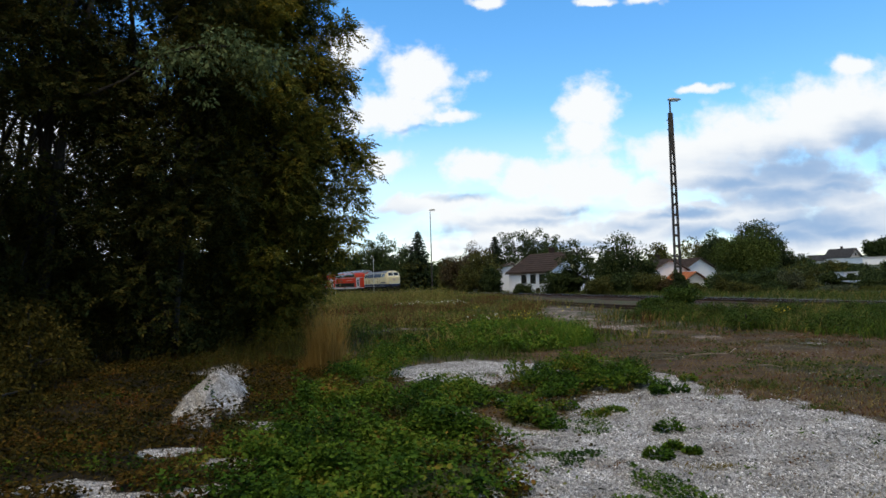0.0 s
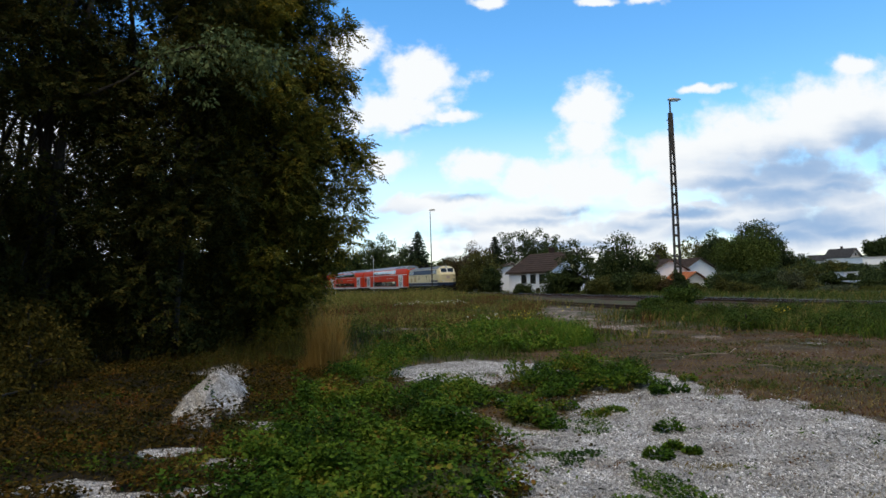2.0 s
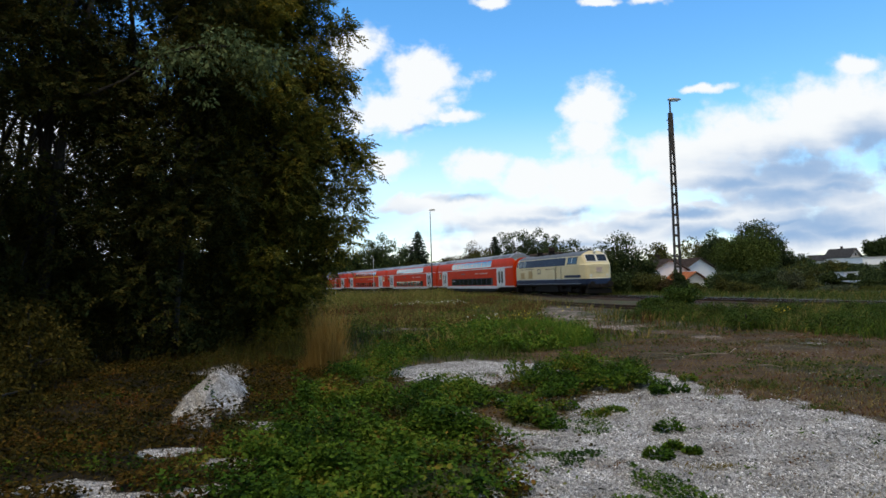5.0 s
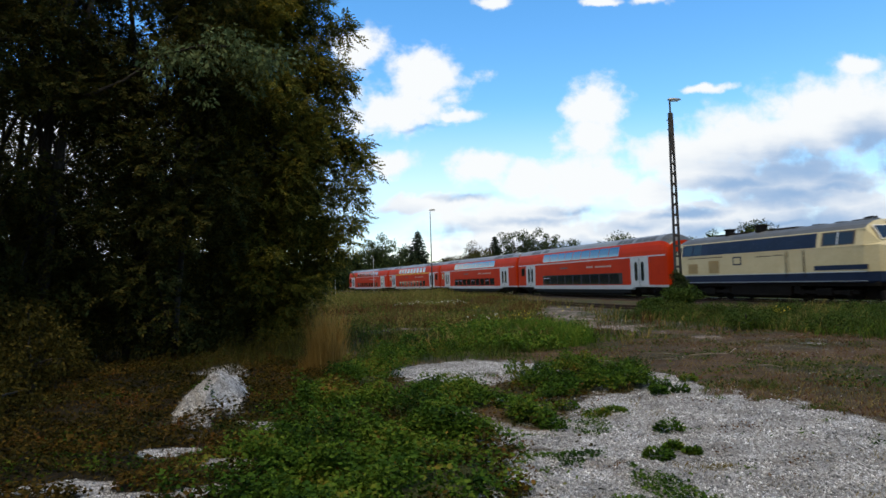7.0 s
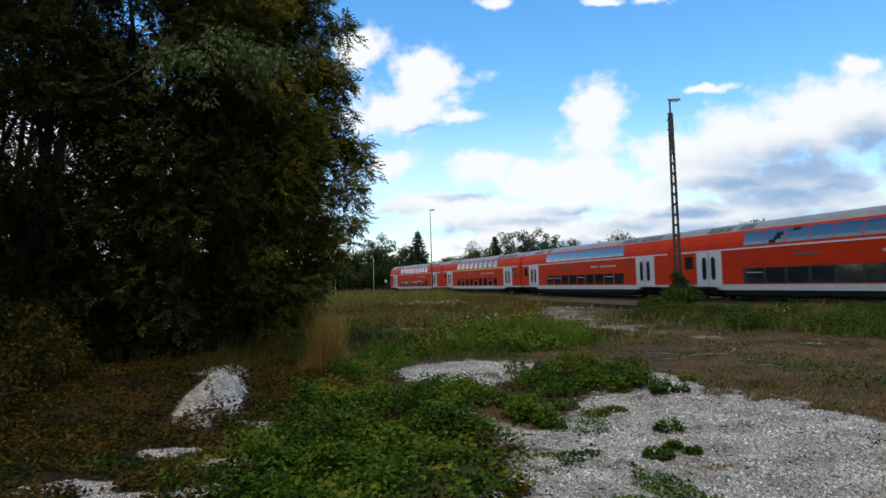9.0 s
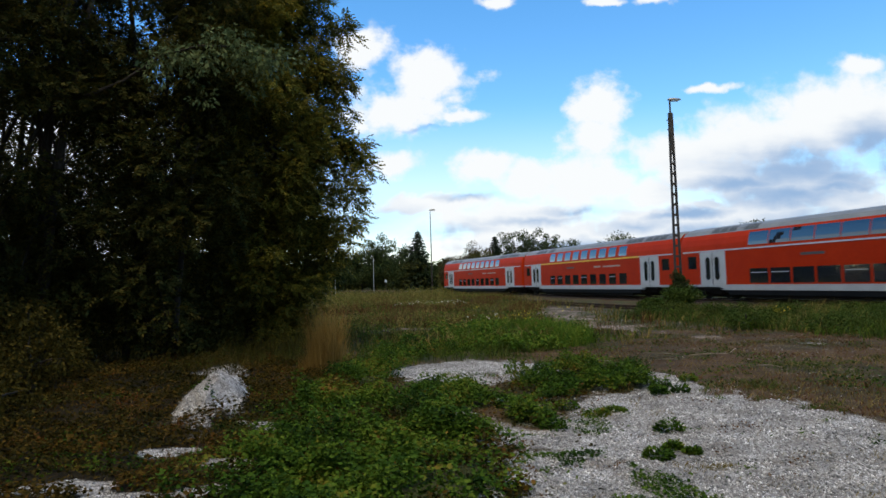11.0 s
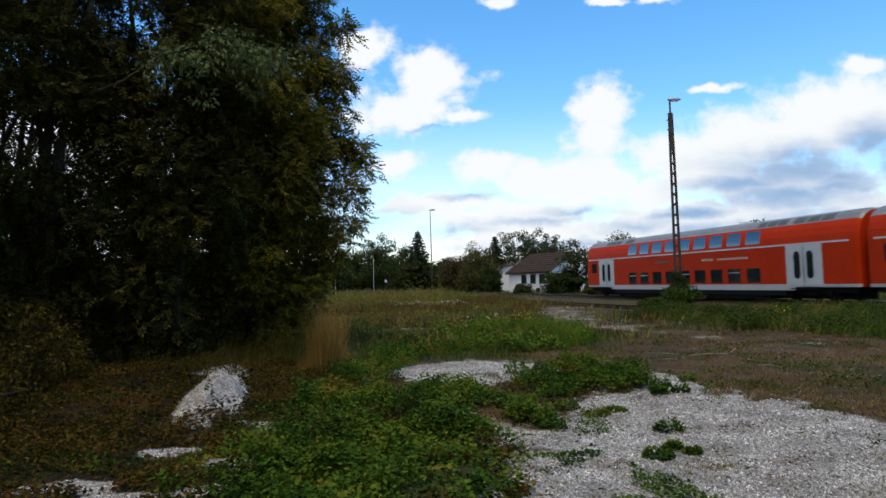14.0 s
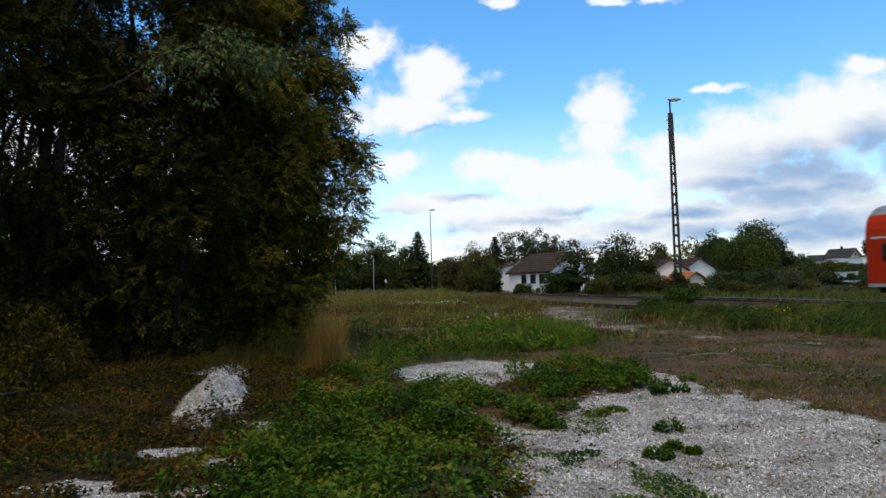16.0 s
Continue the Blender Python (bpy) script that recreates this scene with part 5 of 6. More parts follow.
broadleaf(62.0, 125, 11.2, 4.4, "far_green", "tall dark tree behind the row", 0.05, clumps=120, airy=0.2)
broadleaf(68.1, 125, 5.4, 3.3, "far_green", "dark tree at the end of the row", 0.05)
broadleaf(48.4, 106, 4.5, 2.6, "far_green", "dark leafy tree beside the small house", 0.03)
broadleaf(22.9, 60, 0.8, 1.3, "far_olive", "rough willow shrub on the far side of the railway", 0.02, name="shrub", category="shrub")
broadleaf(31.0, 70, 1.1, 1.6, "far_green", "rough willow shrub on the far side of the railway", 0.02, name="shrub", category="shrub")
broadleaf(28.6, 64, 0.8, 1.7, "far_green", "rough willow shrub on the far side of the railway", 0.02, name="shrub", category="shrub")
broadleaf(32.5, 66, 0.9, 2.0, "far_olive", "rough willow shrub on the far side of the railway", 0.02, name="shrub", category="shrub")
broadleaf(38.0, 72, 1.9, 1.9, "far_green", "rough willow shrub on the far side of the railway", 0.02, name="shrub", category="shrub")
broadleaf(31.1, 58, 0.9, 1.3, "far_grey", "rough willow shrub on the far side of the railway", 0.02, name="shrub", category="shrub")
broadleaf(42.2, 75, 1.5, 2.0, "far_grey", "rough willow shrub on the far side of the railway", 0.02, name="shrub", category="shrub")
broadleaf(45.3, 74, 1.1, 2.0, "far_grey", "rough willow shrub on the far side of the railway", 0.02, name="shrub", category="shrub")
broadleaf(55.5, 84, 1.6, 2.6, "far_green", "rough willow shrub on the far side of the railway", 0.02, name="shrub", category="shrub")
broadleaf(45.9, 66, 0.7, 1.8, "far_grey", "rough willow shrub on the far side of the railway", 0.02, name="shrub", category="shrub")
broadleaf(51.7, 72, 1.8, 2.2, "far_olive", "rough willow shrub on the far side of the railway", 0.02, name="shrub", category="shrub")
broadleaf(62.9, 110, 3.1, 2.9, "far_green", "rough willow shrub on the far side of the railway", 0.02, name="shrub", category="shrub")
broadleaf(66.8, 110, 2.8, 2.9, "far_olive", "rough willow shrub on the far side of the railway", 0.02, name="shrub", category="shrub")
broadleaf(72.0, 112, 2.5, 3.0, "far_green", "rough willow shrub on the far side of the railway", 0.02, name="shrub", category="shrub")
broadleaf(32.0, 52, 0.3, 1.2, "far_grey", "rough willow shrub on the far side of the railway", 0.02, name="shrub", category="shrub")
broadleaf(31.5, 56, 0.5, 1.2, "far_olive", "rough willow shrub on the far side of the railway", 0.02, name="shrub", category="shrub")
broadleaf(35.3, 52, 0.1, 1.2, "far_olive", "rough willow shrub on the far side of the railway", 0.02, name="shrub", category="shrub")
broadleaf(27.5, 54, 0.6, 1.0, "far_green", "rough willow shrub on the far side of the railway", 0.02, name="shrub", category="shrub")
broadleaf(151.0, 222, 6.9, 3.4, "far_green", "broad dark tree on the far slope", 0.1)
broadleaf(156.5, 222, 7.6, 5.0, "far_green", "broad dark tree on the far slope", 0.1)
broadleaf(13.75, 37.3, 2.0, 0.55, "far_green", "dark green climber growing up the foot of the lamp mast", 0.02, name="weed_bush", category="shrub", clumps=34, per=110, leaf=0.12)
broadleaf(11.8, 32, 1.2, 0.9, "weed", "bushy green weed clump at the foot of the lamp mast", 0.02, name="weed_bush", category="shrub", clumps=40, per=130, leaf=0.11)
broadleaf(9.4, 29, 0.8, 0.6, "weed", "bushy green weeds beside the siding", 0.02, name="weed_bush", category="shrub", clumps=34, per=120, leaf=0.11)
broadleaf(8.0, 26.0, 0.54, 0.79, "weed", "bushy green weeds along the siding", 0.02, name="weed_bush", category="shrub", clumps=26, per=120, leaf=0.065)
broadleaf(8.5, 25.7, 0.48, 0.51, "weed", "bushy green weeds along the siding", 0.02, name="weed_bush", category="shrub", clumps=26, per=120, leaf=0.065)
broadleaf(9.7, 27.4, 0.69, 0.81, "grass", "bushy green weeds along the siding", 0.02, name="weed_bush", category="shrub", clumps=26, per=120, leaf=0.065)
broadleaf(11.0, 29.1, 0.61, 0.61, "grass", "bushy green weeds along the siding", 0.02, name="weed_bush", category="shrub", clumps=26, per=120, leaf=0.065)
broadleaf(9.9, 24.8, 0.53, 0.88, "grass", "bushy green weeds along the siding", 0.02, name="weed_bush", category="shrub", clumps=26, per=120, leaf=0.065)
broadleaf(10.4, 24.6, 0.69, 0.58, "weed", "bushy green weeds along the siding", 0.02, name="weed_bush", category="shrub", clumps=26, per=120, leaf=0.065)
broadleaf(10.8, 24.3, 0.64, 0.79, "weed", "bushy green weeds along the siding", 0.02, name="weed_bush", category="shrub", clumps=26, per=120, leaf=0.065)
broadleaf(9.4, 20.0, 0.7, 0.63, "weed", "bushy green weeds along the siding", 0.02, name="weed_bush", category="shrub", clumps=26, per=120, leaf=0.065)
broadleaf(10.7, 21.7, 0.5, 0.69, "grass", "bushy green weeds along the siding", 0.02, name="weed_bush", category="shrub", clumps=26, per=120, leaf=0.065)
broadleaf(12.0, 23.4, 0.45, 0.62, "weed", "bushy green weeds along the siding", 0.02, name="weed_bush", category="shrub", clumps=26, per=120, leaf=0.065)
broadleaf(12.4, 23.1, 0.7, 0.7, "weed", "bushy green weeds along the siding", 0.02, name="weed_bush", category="shrub", clumps=26, per=120, leaf=0.065)
broadleaf(13.9, 24.8, 0.63, 0.67, "grass", "bushy green weeds along the siding", 0.02, name="weed_bush", category="shrub", clumps=26, per=120, leaf=0.065)
broadleaf(12.0, 20.5, 0.54, 0.83, "grass", "bushy green weeds along the siding", 0.02, name="weed_bush", category="shrub", clumps=26, per=120, leaf=0.065)
broadleaf(11.1, 18.2, 0.46, 0.75, "weed", "bushy green weeds along the siding", 0.02, name="weed_bush", category="shrub", clumps=26, per=120, leaf=0.065)
broadleaf(15.1, 24.0, 0.66, 0.56, "weed", "bushy green weeds along the siding", 0.02, name="weed_bush", category="shrub", clumps=26, per=120, leaf=0.065)
broadleaf(12.8, 19.7, 0.47, 0.87, "weed", "bushy green weeds along the siding", 0.02, name="weed_bush", category="shrub", clumps=26, per=120, leaf=0.065)
broadleaf(15.8, 23.4, 0.53, 0.64, "weed", "bushy green weeds along the siding", 0.02, name="weed_bush", category="shrub", clumps=26, per=120, leaf=0.065)
broadleaf(14.7, 21.1, 0.64, 0.58, "weed", "bushy green weeds along the siding", 0.02, name="weed_bush", category="shrub", clumps=26, per=120, leaf=0.065)
# scrub of mixed shrubs between the railway and the slope
scrub = np.random.default_rng(404)
for k in range(34):
    sd_, up_ = scrub.uniform(7, 34), scrub.uniform(22, 62)
    sx, sy, _ = along(up_, -sd_)
    if (abs(sx / sy - 0.60) < 0.045 and sy < 72) or 0.30 < sx / sy < 0.43:
        continue
    broadleaf(sx, sy, scrub.uniform(0.9, 1.7) + sd_ * 0.03, scrub.uniform(0.8, 1.9), ("far_green", "far_grey", "far_olive", "far_green", "weed")[k % 5], "rough scrub bush on the far side of the railway", 0.02, 30, 60, name="shrub", category="shrub", seed=500 + k)
for sx, sy, sh in ((41.2, 65.0, 1.15), (42.9, 65.4, 1.05), (40.0, 66.2, 1.5), (44.6, 66.5, 1.4), (38.0, 57.5, 0.9), (40.2, 57.2, 0.85)):
    broadleaf(sx, sy, sh, 1.0, "far_green", "leafy shrub in front of the garden sheds", 0.02, 26, 60, name="shrub", category="shrub")
# the tree row at the back of the yard, which the train's windows mirror
for bx, by, bh in ((-29, -25, 8), (-14, -29, 10), (0, -26, 9), (14, -31, 10), (30, -28, 9), (46, -32, 10), (62, -33, 10)):
    broadleaf(bx, by, bh, 5.2, "far_green", "leafy tree in the row at the back of the yard", 0.04, 60, 40, 0.7)
# wood added beyond the thicket so that the train's side mirrors something dark
for bx, by, bh in ((-32, 6, 13), (-38, 18, 15), (-34, 31, 14), (-44, 42, 15), (-42, 55, 12), (-44, 70, 6), (-42, 84, 5), (-50, 98, 6), (-48, 113, 5), (-55, 128, 6), (-50, 144, 7), (-62, 160, 7), (-45, 168, 10), (-32, 176, 10)):
    broadleaf(bx, by, bh, 6.5, "far_green", "leafy tree added beyond the thicket to darken the train's reflections", 0.03, 90, 50, 0.75)


# distant woods all round the horizon, open towards the slope with the houses
def stuff(name, label, category, arrs, mat):
    return tagged(bulk(name, *arrs, M[mat]), label, category, kind="stuff")


def distant_woods():
    rng = np.random.default_rng(77)
    n = 26000
    az = rng.uniform(0, 2 * np.pi, n)
    az = az[(az < 0.46) | (az > 0.72)]
    n = len(az)
    r = 255 + 45 * rng.uniform(0, 1, n) ** 1.5
    top = 6.0 + 4.5 * field(az * 40, r * 0.02, 1.0, 9, 4)
    z = -0.5 + top * rng.uniform(0, 1, n) ** 0.8
    pos = np.stack([r * np.sin(az), r * np.cos(az), z], 1)
    ln = rng.uniform(0.9, 1.9, n)
    v, f = leaf_arrays(pos, unit(rng.normal(size=(n, 3))), unit(rng.normal(size=(n, 3))), ln, ln * 0.7)
    stuff("distant_woods", "dark green distant woods round the horizon", "woods", (v, f), "far_green")


# ---------------------------------------------------------------- houses
def gable_house(name, label, x, y, z, turn, wide, deep, eave, ridge, roof, chimney=True, windows=(), over=0.35, side_windows=()):
    """Gable faces local -y; windows: (x, z, w, h) on the gable; side_windows: (y, z, w, h) on the local -x side."""
    t = thing(name, label, "house", at=pose(x, y, z, 0, 0, turn))
    w, d = wide / 2, deep / 2
    ring = [(-w, 0), (w, 0), (w, eave), (0, ridge), (-w, eave)]
    bm = bmesh.new()
    loft(bm, [[(a, -d, b) for a, b in ring], [(a, d, b) for a, b in ring]])
    part("wall", bm, M["plaster"], t, "white plastered wall")
    k = (ridge - eave) / w
    for sg in (-1, 1):
        bm = bmesh.new()
        lo = (sg * (w + over), eave - k * over)
        ring = [(0, ridge + 0.02), lo, (lo[0], lo[1] + 0.2), (0, ridge + 0.22)]
        loft(bm, [[(a, -d - over, b) for a, b in ring], [(a, d + over, b) for a, b in ring]])
        r = part("roof", bm, M[roof], t, "tiled roof slope")
        n_rows = 9
        for i in range(n_rows):
            f0 = i / n_rows
            bm = bmesh.new()
            x0, z0 = sg * (w + over) * f0, ridge + 0.22 - (ridge - lo[1]) * f0
            x1, z1 = sg * (w + over) * (f0 + 0.94 / n_rows), ridge + 0.22 - (ridge - lo[1]) * (f0 + 0.94 / n_rows)
            rg = [(x0, z0 + 0.003), (x1, z1 + 0.05), (x1, z1 + 0.003)]
            loft(bm, [[(a, -d - over, b) for a, b in rg], [(a, d + over, b) for a, b in rg]])
            part("tile_course", bm, M[roof], r)
    bm = bmesh.new()
    for sg in (-1, 1):
        limb(bm, [(sg * (w + over), -d - over - 0.03, eave - k * over + 0.1), (0, -d - over - 0.03, ridge + 0.1)], [0.09, 0.09], 4)
    part("verge_board", bm, M["wood_dark"], t)
    if chimney:
        part("chimney", boxes((0.3, 0.9, 0.2, 0.8, ridge - 0.6, ridge + 0.9), (0.24, 0.96, 0.14, 0.86, ridge + 0.9, ridge + 1.0)), M["tile_brown"], t)
    for wx, wz, ww, wh in windows:
        win = part("window", boxes((wx - ww / 2, wx + ww / 2, -d - 0.03, -d + 0.1, wz, wz + wh)), M["wood_dark"], t, "dark framed window")
        part("pane", boxes((wx - ww / 2 + 0.06, wx + ww / 2 - 0.06, -d - 0.04, -d - 0.02, wz + 0.06, wz + wh - 0.06)), M["house_glass"], win)
        part("sill", boxes((wx - ww / 2 - 0.05, wx + ww / 2 + 0.05, -d - 0.12, -d + 0.02, wz - 0.06, wz)), M["plaster"], win)
    for wy, wz, ww, wh in side_windows:
        win = part("window", boxes((-w - 0.03, -w + 0.1, wy - ww / 2, wy + ww / 2, wz, wz + wh)), M["wood_dark"], t, "dark framed window")
        part("pane", boxes((-w - 0.04, -w - 0.02, wy - ww / 2 + 0.06, wy + ww / 2 - 0.06, wz + 0.06, wz + wh - 0.06)), M["house_glass"], win)
        part("sill", boxes((-w - 0.12, -w + 0.02, wy - ww / 2 - 0.05, wy + ww / 2 + 0.05, wz - 0.06, wz)), M["plaster"], win)
    return t


gable_house("house", "white plastered house with a dark brown tiled roof behind the railway", 14.9, 87.8, -0.35, 34.8, 8.8, 8.0, 2.85, 5.25, "tile_brown",
            windows=((-2.2, 0.7, 1.1, 1.2), (2.6, 0.7, 1.1, 1.2), (0, 3.0, 1.0, 1.0)), side_windows=((-2.6, 1.3, 1.05, 1.25), (-0.9, 1.3, 1.05, 1.25), (0.9, 1.3, 1.05, 1.25), (-1.8, 0.15, 0.8, 0.6), (0.2, 0.15, 0.8, 0.6)))
gable_house("house", "white house wing with brown roof behind the shrubs", 10.1, 101.0, -0.35, 4, 4.4, 5.0, 3.5, 4.3, "tile_brown", False)
gable_house("house", "low white gabled house with brown roof", 34.6, 104.0, -0.4, 10, 5.6, 9.0, 2.7, 4.3, "tile_brown", True, ((1.4, 1.2, 0.8, 1.0),))
gable_house("house", "white gabled house with brown roof seen behind the mast", 43.2, 116.0, -0.4, 22, 7.6, 9.0, 2.7, 4.6, "tile_brown", False)
gable_house("house", "small white house with an orange tiled roof", 36.4, 98.0, -1.0, 14, 4.8, 7.0, 1.25, 2.75, "tile_orange", False, ((0.0, 0.4, 0.7, 0.9),))
gable_house("house", "distant white gabled house with dark roof on the slope", 144.0, 230.0, 3.2, 28, 7.4, 9.0, 2.6, 5.6, "tile_slate", True, ((-1.5, 1.0, 1.0, 1.2), (1.5, 1.0, 1.0, 1.2), (0, 3.1, 1.0, 1.0)))
gable_house("house", "distant low white house with dark roof on the slope", 142.5, 240.0, 2.8, 60, 7.0, 8.5, 2.2, 4.2, "tile_slate", False, ((1.0, 0.8, 1.0, 1.0),))
hall = thing("long_hall", "long pale flat-roofed hall on the far slope", "building", at=pose(141.0, 205.0, 3.0))
part("wall", boxes((-9, 14, -4, 4, -1.0, 2.0)), M["plaster"], hall)
part("roof_edge", boxes((-9.2, 14.2, -4.2, 4.2, 2.0, 2.25)), M["galv"], hall)
shed = thing("garden_shed", "small white garden shed among the shrubs", "shed", at=pose(42.8, 68.0, -0.95, 0, 0, 8))
part("wall", boxes((-0.8, 0.8, -0.7, 0.7, 0, 2.2)), M["plaster"], shed)
part("roof", boxes((-0.9, 0.9, -0.8, 0.8, 2.2, 2.3)), M["galv"], shed)
copy_thing(shed, pose(41.6, 70.5, -2.1, 0, 0, -5))
hut = thing("garden_hut", "low dark wooden garden hut with a grey sheet roof", "shed", at=pose(40.4, 61.0, -0.95, 0, 0, 12))
part("wall", boxes((-1.5, 1.5, -1.0, 1.0, 0, 1.1), bevel=0.02), M["wood_dark"], hut)
hut_roof = bmesh.new()
loft(hut_roof, [[(x_, -1.25, 1.08), (x_, 1.2, 1.42), (x_, 1.2, 1.48), (x_, -1.25, 1.14)] for x_ in (-1.75, 1.75)])
part("roof", hut_roof, M["roof"], hut, "grey corrugated sheet roof")


# ---------------------------------------------------------------- masts and posts
def lattice_mast(x, y, height):
    z0 = float(ground_at(x, y)) - 0.1
    t = thing("lamp_mast", "tall rusty lattice lamp mast with one lamp beside the track", "lamp mast", at=pose(x, y, z0, 0, 0, 6))
    top = height * 0.935

    def half(z):
        return 0.185 - 0.10 * z / top
    for sx in (-1, 1):
        bm = bmesh.new()
        rings = []
        for z in (0, top * 0.5, top):
            h = half(z)
            c = sx * h
            rings.append([(c - 0.04, -0.09, z), (c + 0.04, -0.09, z), (c + 0.04, 0.09, z), (c - 0.04, 0.09, z)])
        loft(bm, rings)
        part("leg", bm, M["mast"], t)
    z = 0.4
    while z < top - 2.2:
        h = half(z)
        part("batten", boxes((-h, h, -0.10, -0.085, z, z + 0.13)), M["mast"], t)
        part("batten", boxes((-h, h, 0.085, 0.10, z, z + 0.13)), M["mast"], t)
        z += 0.62
    h = half(top - 1.2)
    part("head_plate", boxes((-h, h, -0.105, 0.105, top - 2.3, top)), M["mast"], t)
    bm = bmesh.new()
    rod(bm, (0, 0, top - 0.2), (0, 0, height - 0.05), 0.055)
    part("tube", bm, M["mast"], t)
    bm = bmesh.new()
    prof = [(-0.12, 0.07, 0.05), (0.05, 0.12, 0.09), (0.35, 0.14, 0.10), (0.62, 0.10, 0.07), (0.72, 0.03, 0.02)]
    loft(bm, [[(px_, w * math.cos(a), height + 0.02 + hh * math.sin(a)) for a in [6.2832 * k / 10 for k in range(10)]] for px_, w, hh in prof])
    lamp = part("lamp_head", bm, M["galv"], t, "grey street lamp head", True)
    part("lens", boxes((0.05, 0.55, -0.09, 0.09, height - 0.09, height - 0.06)), M["lamp"], lamp)
    for z in (top - 0.45, top - 1.0):
        bm = bmesh.new()
        rod(bm, (-half(z) - 0.16, 0, z), (-half(z), 0, z), 0.03)
        part("bracket", bm, M["mast"], t)
    part("footing", boxes((-0.5, 0.5, -0.4, 0.4, -0.3, 0.12), bevel=0.03), M["stone"], t)
    return t


def tube_mast(x, y, height, label, name="lamp_mast", lamp=True, r=0.10):
    z0 = float(ground_at(x, y)) - 0.1
    t = thing(name, label, "lamp mast" if lamp else "post", at=pose(x, y, z0))
    bm = bmesh.new()
    rod(bm, (0, 0, 0), (0, 0, height * 0.5), r, r * 0.85, 12)
    rod(bm, (0, 0, height * 0.5), (0, 0, height), r * 0.8, r * 0.5, 12)
    part("pole", bm, M["mast"] if lamp else M["galv"], t)
    if lamp:
        part("lamp_head", boxes((-0.1, 0.75, -0.14, 0.14, height - 0.05, height + 0.16), bevel=0.05), M["galv"], t)
    else:
        part("cap", boxes((-r, r, -r, r, height, height + 0.06)), M["galv"], t)
    return t


lattice_mast(13.95, 38.0, 12.4)
tube_mast(-1.78, 96.0, 12.75, "slender grey tubular lamp mast behind the grass")
tube_mast(-13.75, 125.0, 7.1, "thin grey post beside the far track", "track_post", False, 0.07)
tube_mast(-21.3, 125.0, 4.0, "short thin post beside the far track", "track_post", False, 0.05)
sign = thing("track_sign", "small white board on a post beside the far track", "sign", at=pose(-11.4, 125.0, -0.3))
part("post", boxes((-0.04, 0.04, -0.04, 0.04, 0, 2.3)), M["mast"], sign)
part("board", boxes((-0.2, 0.2, -0.08, -0.05, 2.1, 2.6), bevel=0.01), M["white"], sign)


# ---------------------------------------------------------------- stones, ground plants, grasses
def scatter(n, x0, x1, y0, y1, dens, seed, near=0.0):
    """Places drawn by a density between 0 and 1; near: how strongly they crowd towards the small y."""
    rng = np.random.default_rng(seed)
    got = []
    total = 0
    while total < n:
        k = n * 3
        x = rng.uniform(x0, x1, k)
        q = rng.uniform(0, 1, k)
        y = y0 * (y1 / y0) ** q if near else y0 + (y1 - y0) * q
        ok = rng.uniform(0, 1, k) < dens(x, y)
        p = np.stack([x, y], 1)[ok]
        if len(got) > 40:
            break
        got.append(p)
        total += len(p)
    return np.concatenate(got)[:n]


def on_ground(p, dz=0.0):
    return np.column_stack([p, ground_at(p[:, 0], p[:, 1]) + dz])


def stones():
    pts = scatter(46000, -4.5, 7.0, 4.6, 15.5, lambda x, y: np.clip(gravel_at(x, y) * 3 - 0.15, 0, 1), 41, 1.0)
    rng = np.random.default_rng(42)
    n = len(pts)
    oct_v = unit(np.array([(1, 0, 0), (-1, 0, 0), (0, 1, 0), (0, -1, 0), (0, 0, 1), (0, 0, -1.0)]))
    oct_f = np.array([(0, 2, 4), (2, 1, 4), (1, 3, 4), (3, 0, 4), (2, 0, 5), (1, 2, 5), (3, 1, 5), (0, 3, 5)])
    size = 0.0055 + 0.013 * rng.uniform(0, 1, n) ** 3
    sc = size[:, None] * rng.uniform(0.6, 1.35, (n, 3)) * np.array([1, 1, 0.7])
    a = rng.uniform(0, 6.283, n)
    v = oct_v[None] * sc[:, None, :] + rng.normal(size=(n, 6, 3)) * size[:, None, None] * 0.18
    ca, sa = np.cos(a)[:, None], np.sin(a)[:, None]
    v = np.stack([v[..., 0] * ca - v[..., 1] * sa, v[..., 0] * sa + v[..., 1] * ca, v[..., 2]], -1)
    v += on_ground(pts, 0.006)[:, None, :]
    f = (np.arange(n) * 6)[:, None, None] + oct_f[None]
    stuff("gravel_stones", "loose pale grey crushed stones", "gravel", (v.reshape(-1, 3), f.reshape(-1, 3)), "stone_mix")


def stone_mix():
    m, n, l, p = mat_base("loose_stone", 0.95)
    g = n.new("ShaderNodeNewGeometry")
    r = ramp(n, [(0.0, (0.11, 0.11, 0.118)), (0.3, (0.21, 0.209, 0.212)), (0.8, (0.385, 0.383, 0.39)), (1.0, (0.80, 0.80, 0.83))])
    tone = n.new("ShaderNodeMath")
    tone.operation = "MULTIPLY_ADD"
    tone.inputs[1].default_value, tone.inputs[2].default_value = 0.9, -0.45
    l.new(noise_tex(n, l, 1.7, 7, 0.65).outputs[0], tone.inputs[0])
    both = n.new("ShaderNodeMath")
    l.new(g.outputs["Random Per Island"], both.inputs[0])
    l.new(tone.outputs[0], both.inputs[1])
    l.new(both.outputs[0], r.inputs[0])
    l.new(r.outputs[0], p.inputs["Base Color"])
    p.inputs["Specular IOR Level"].default_value = 0.25
    return m


M["stone_mix"] = stone_mix()
stones()


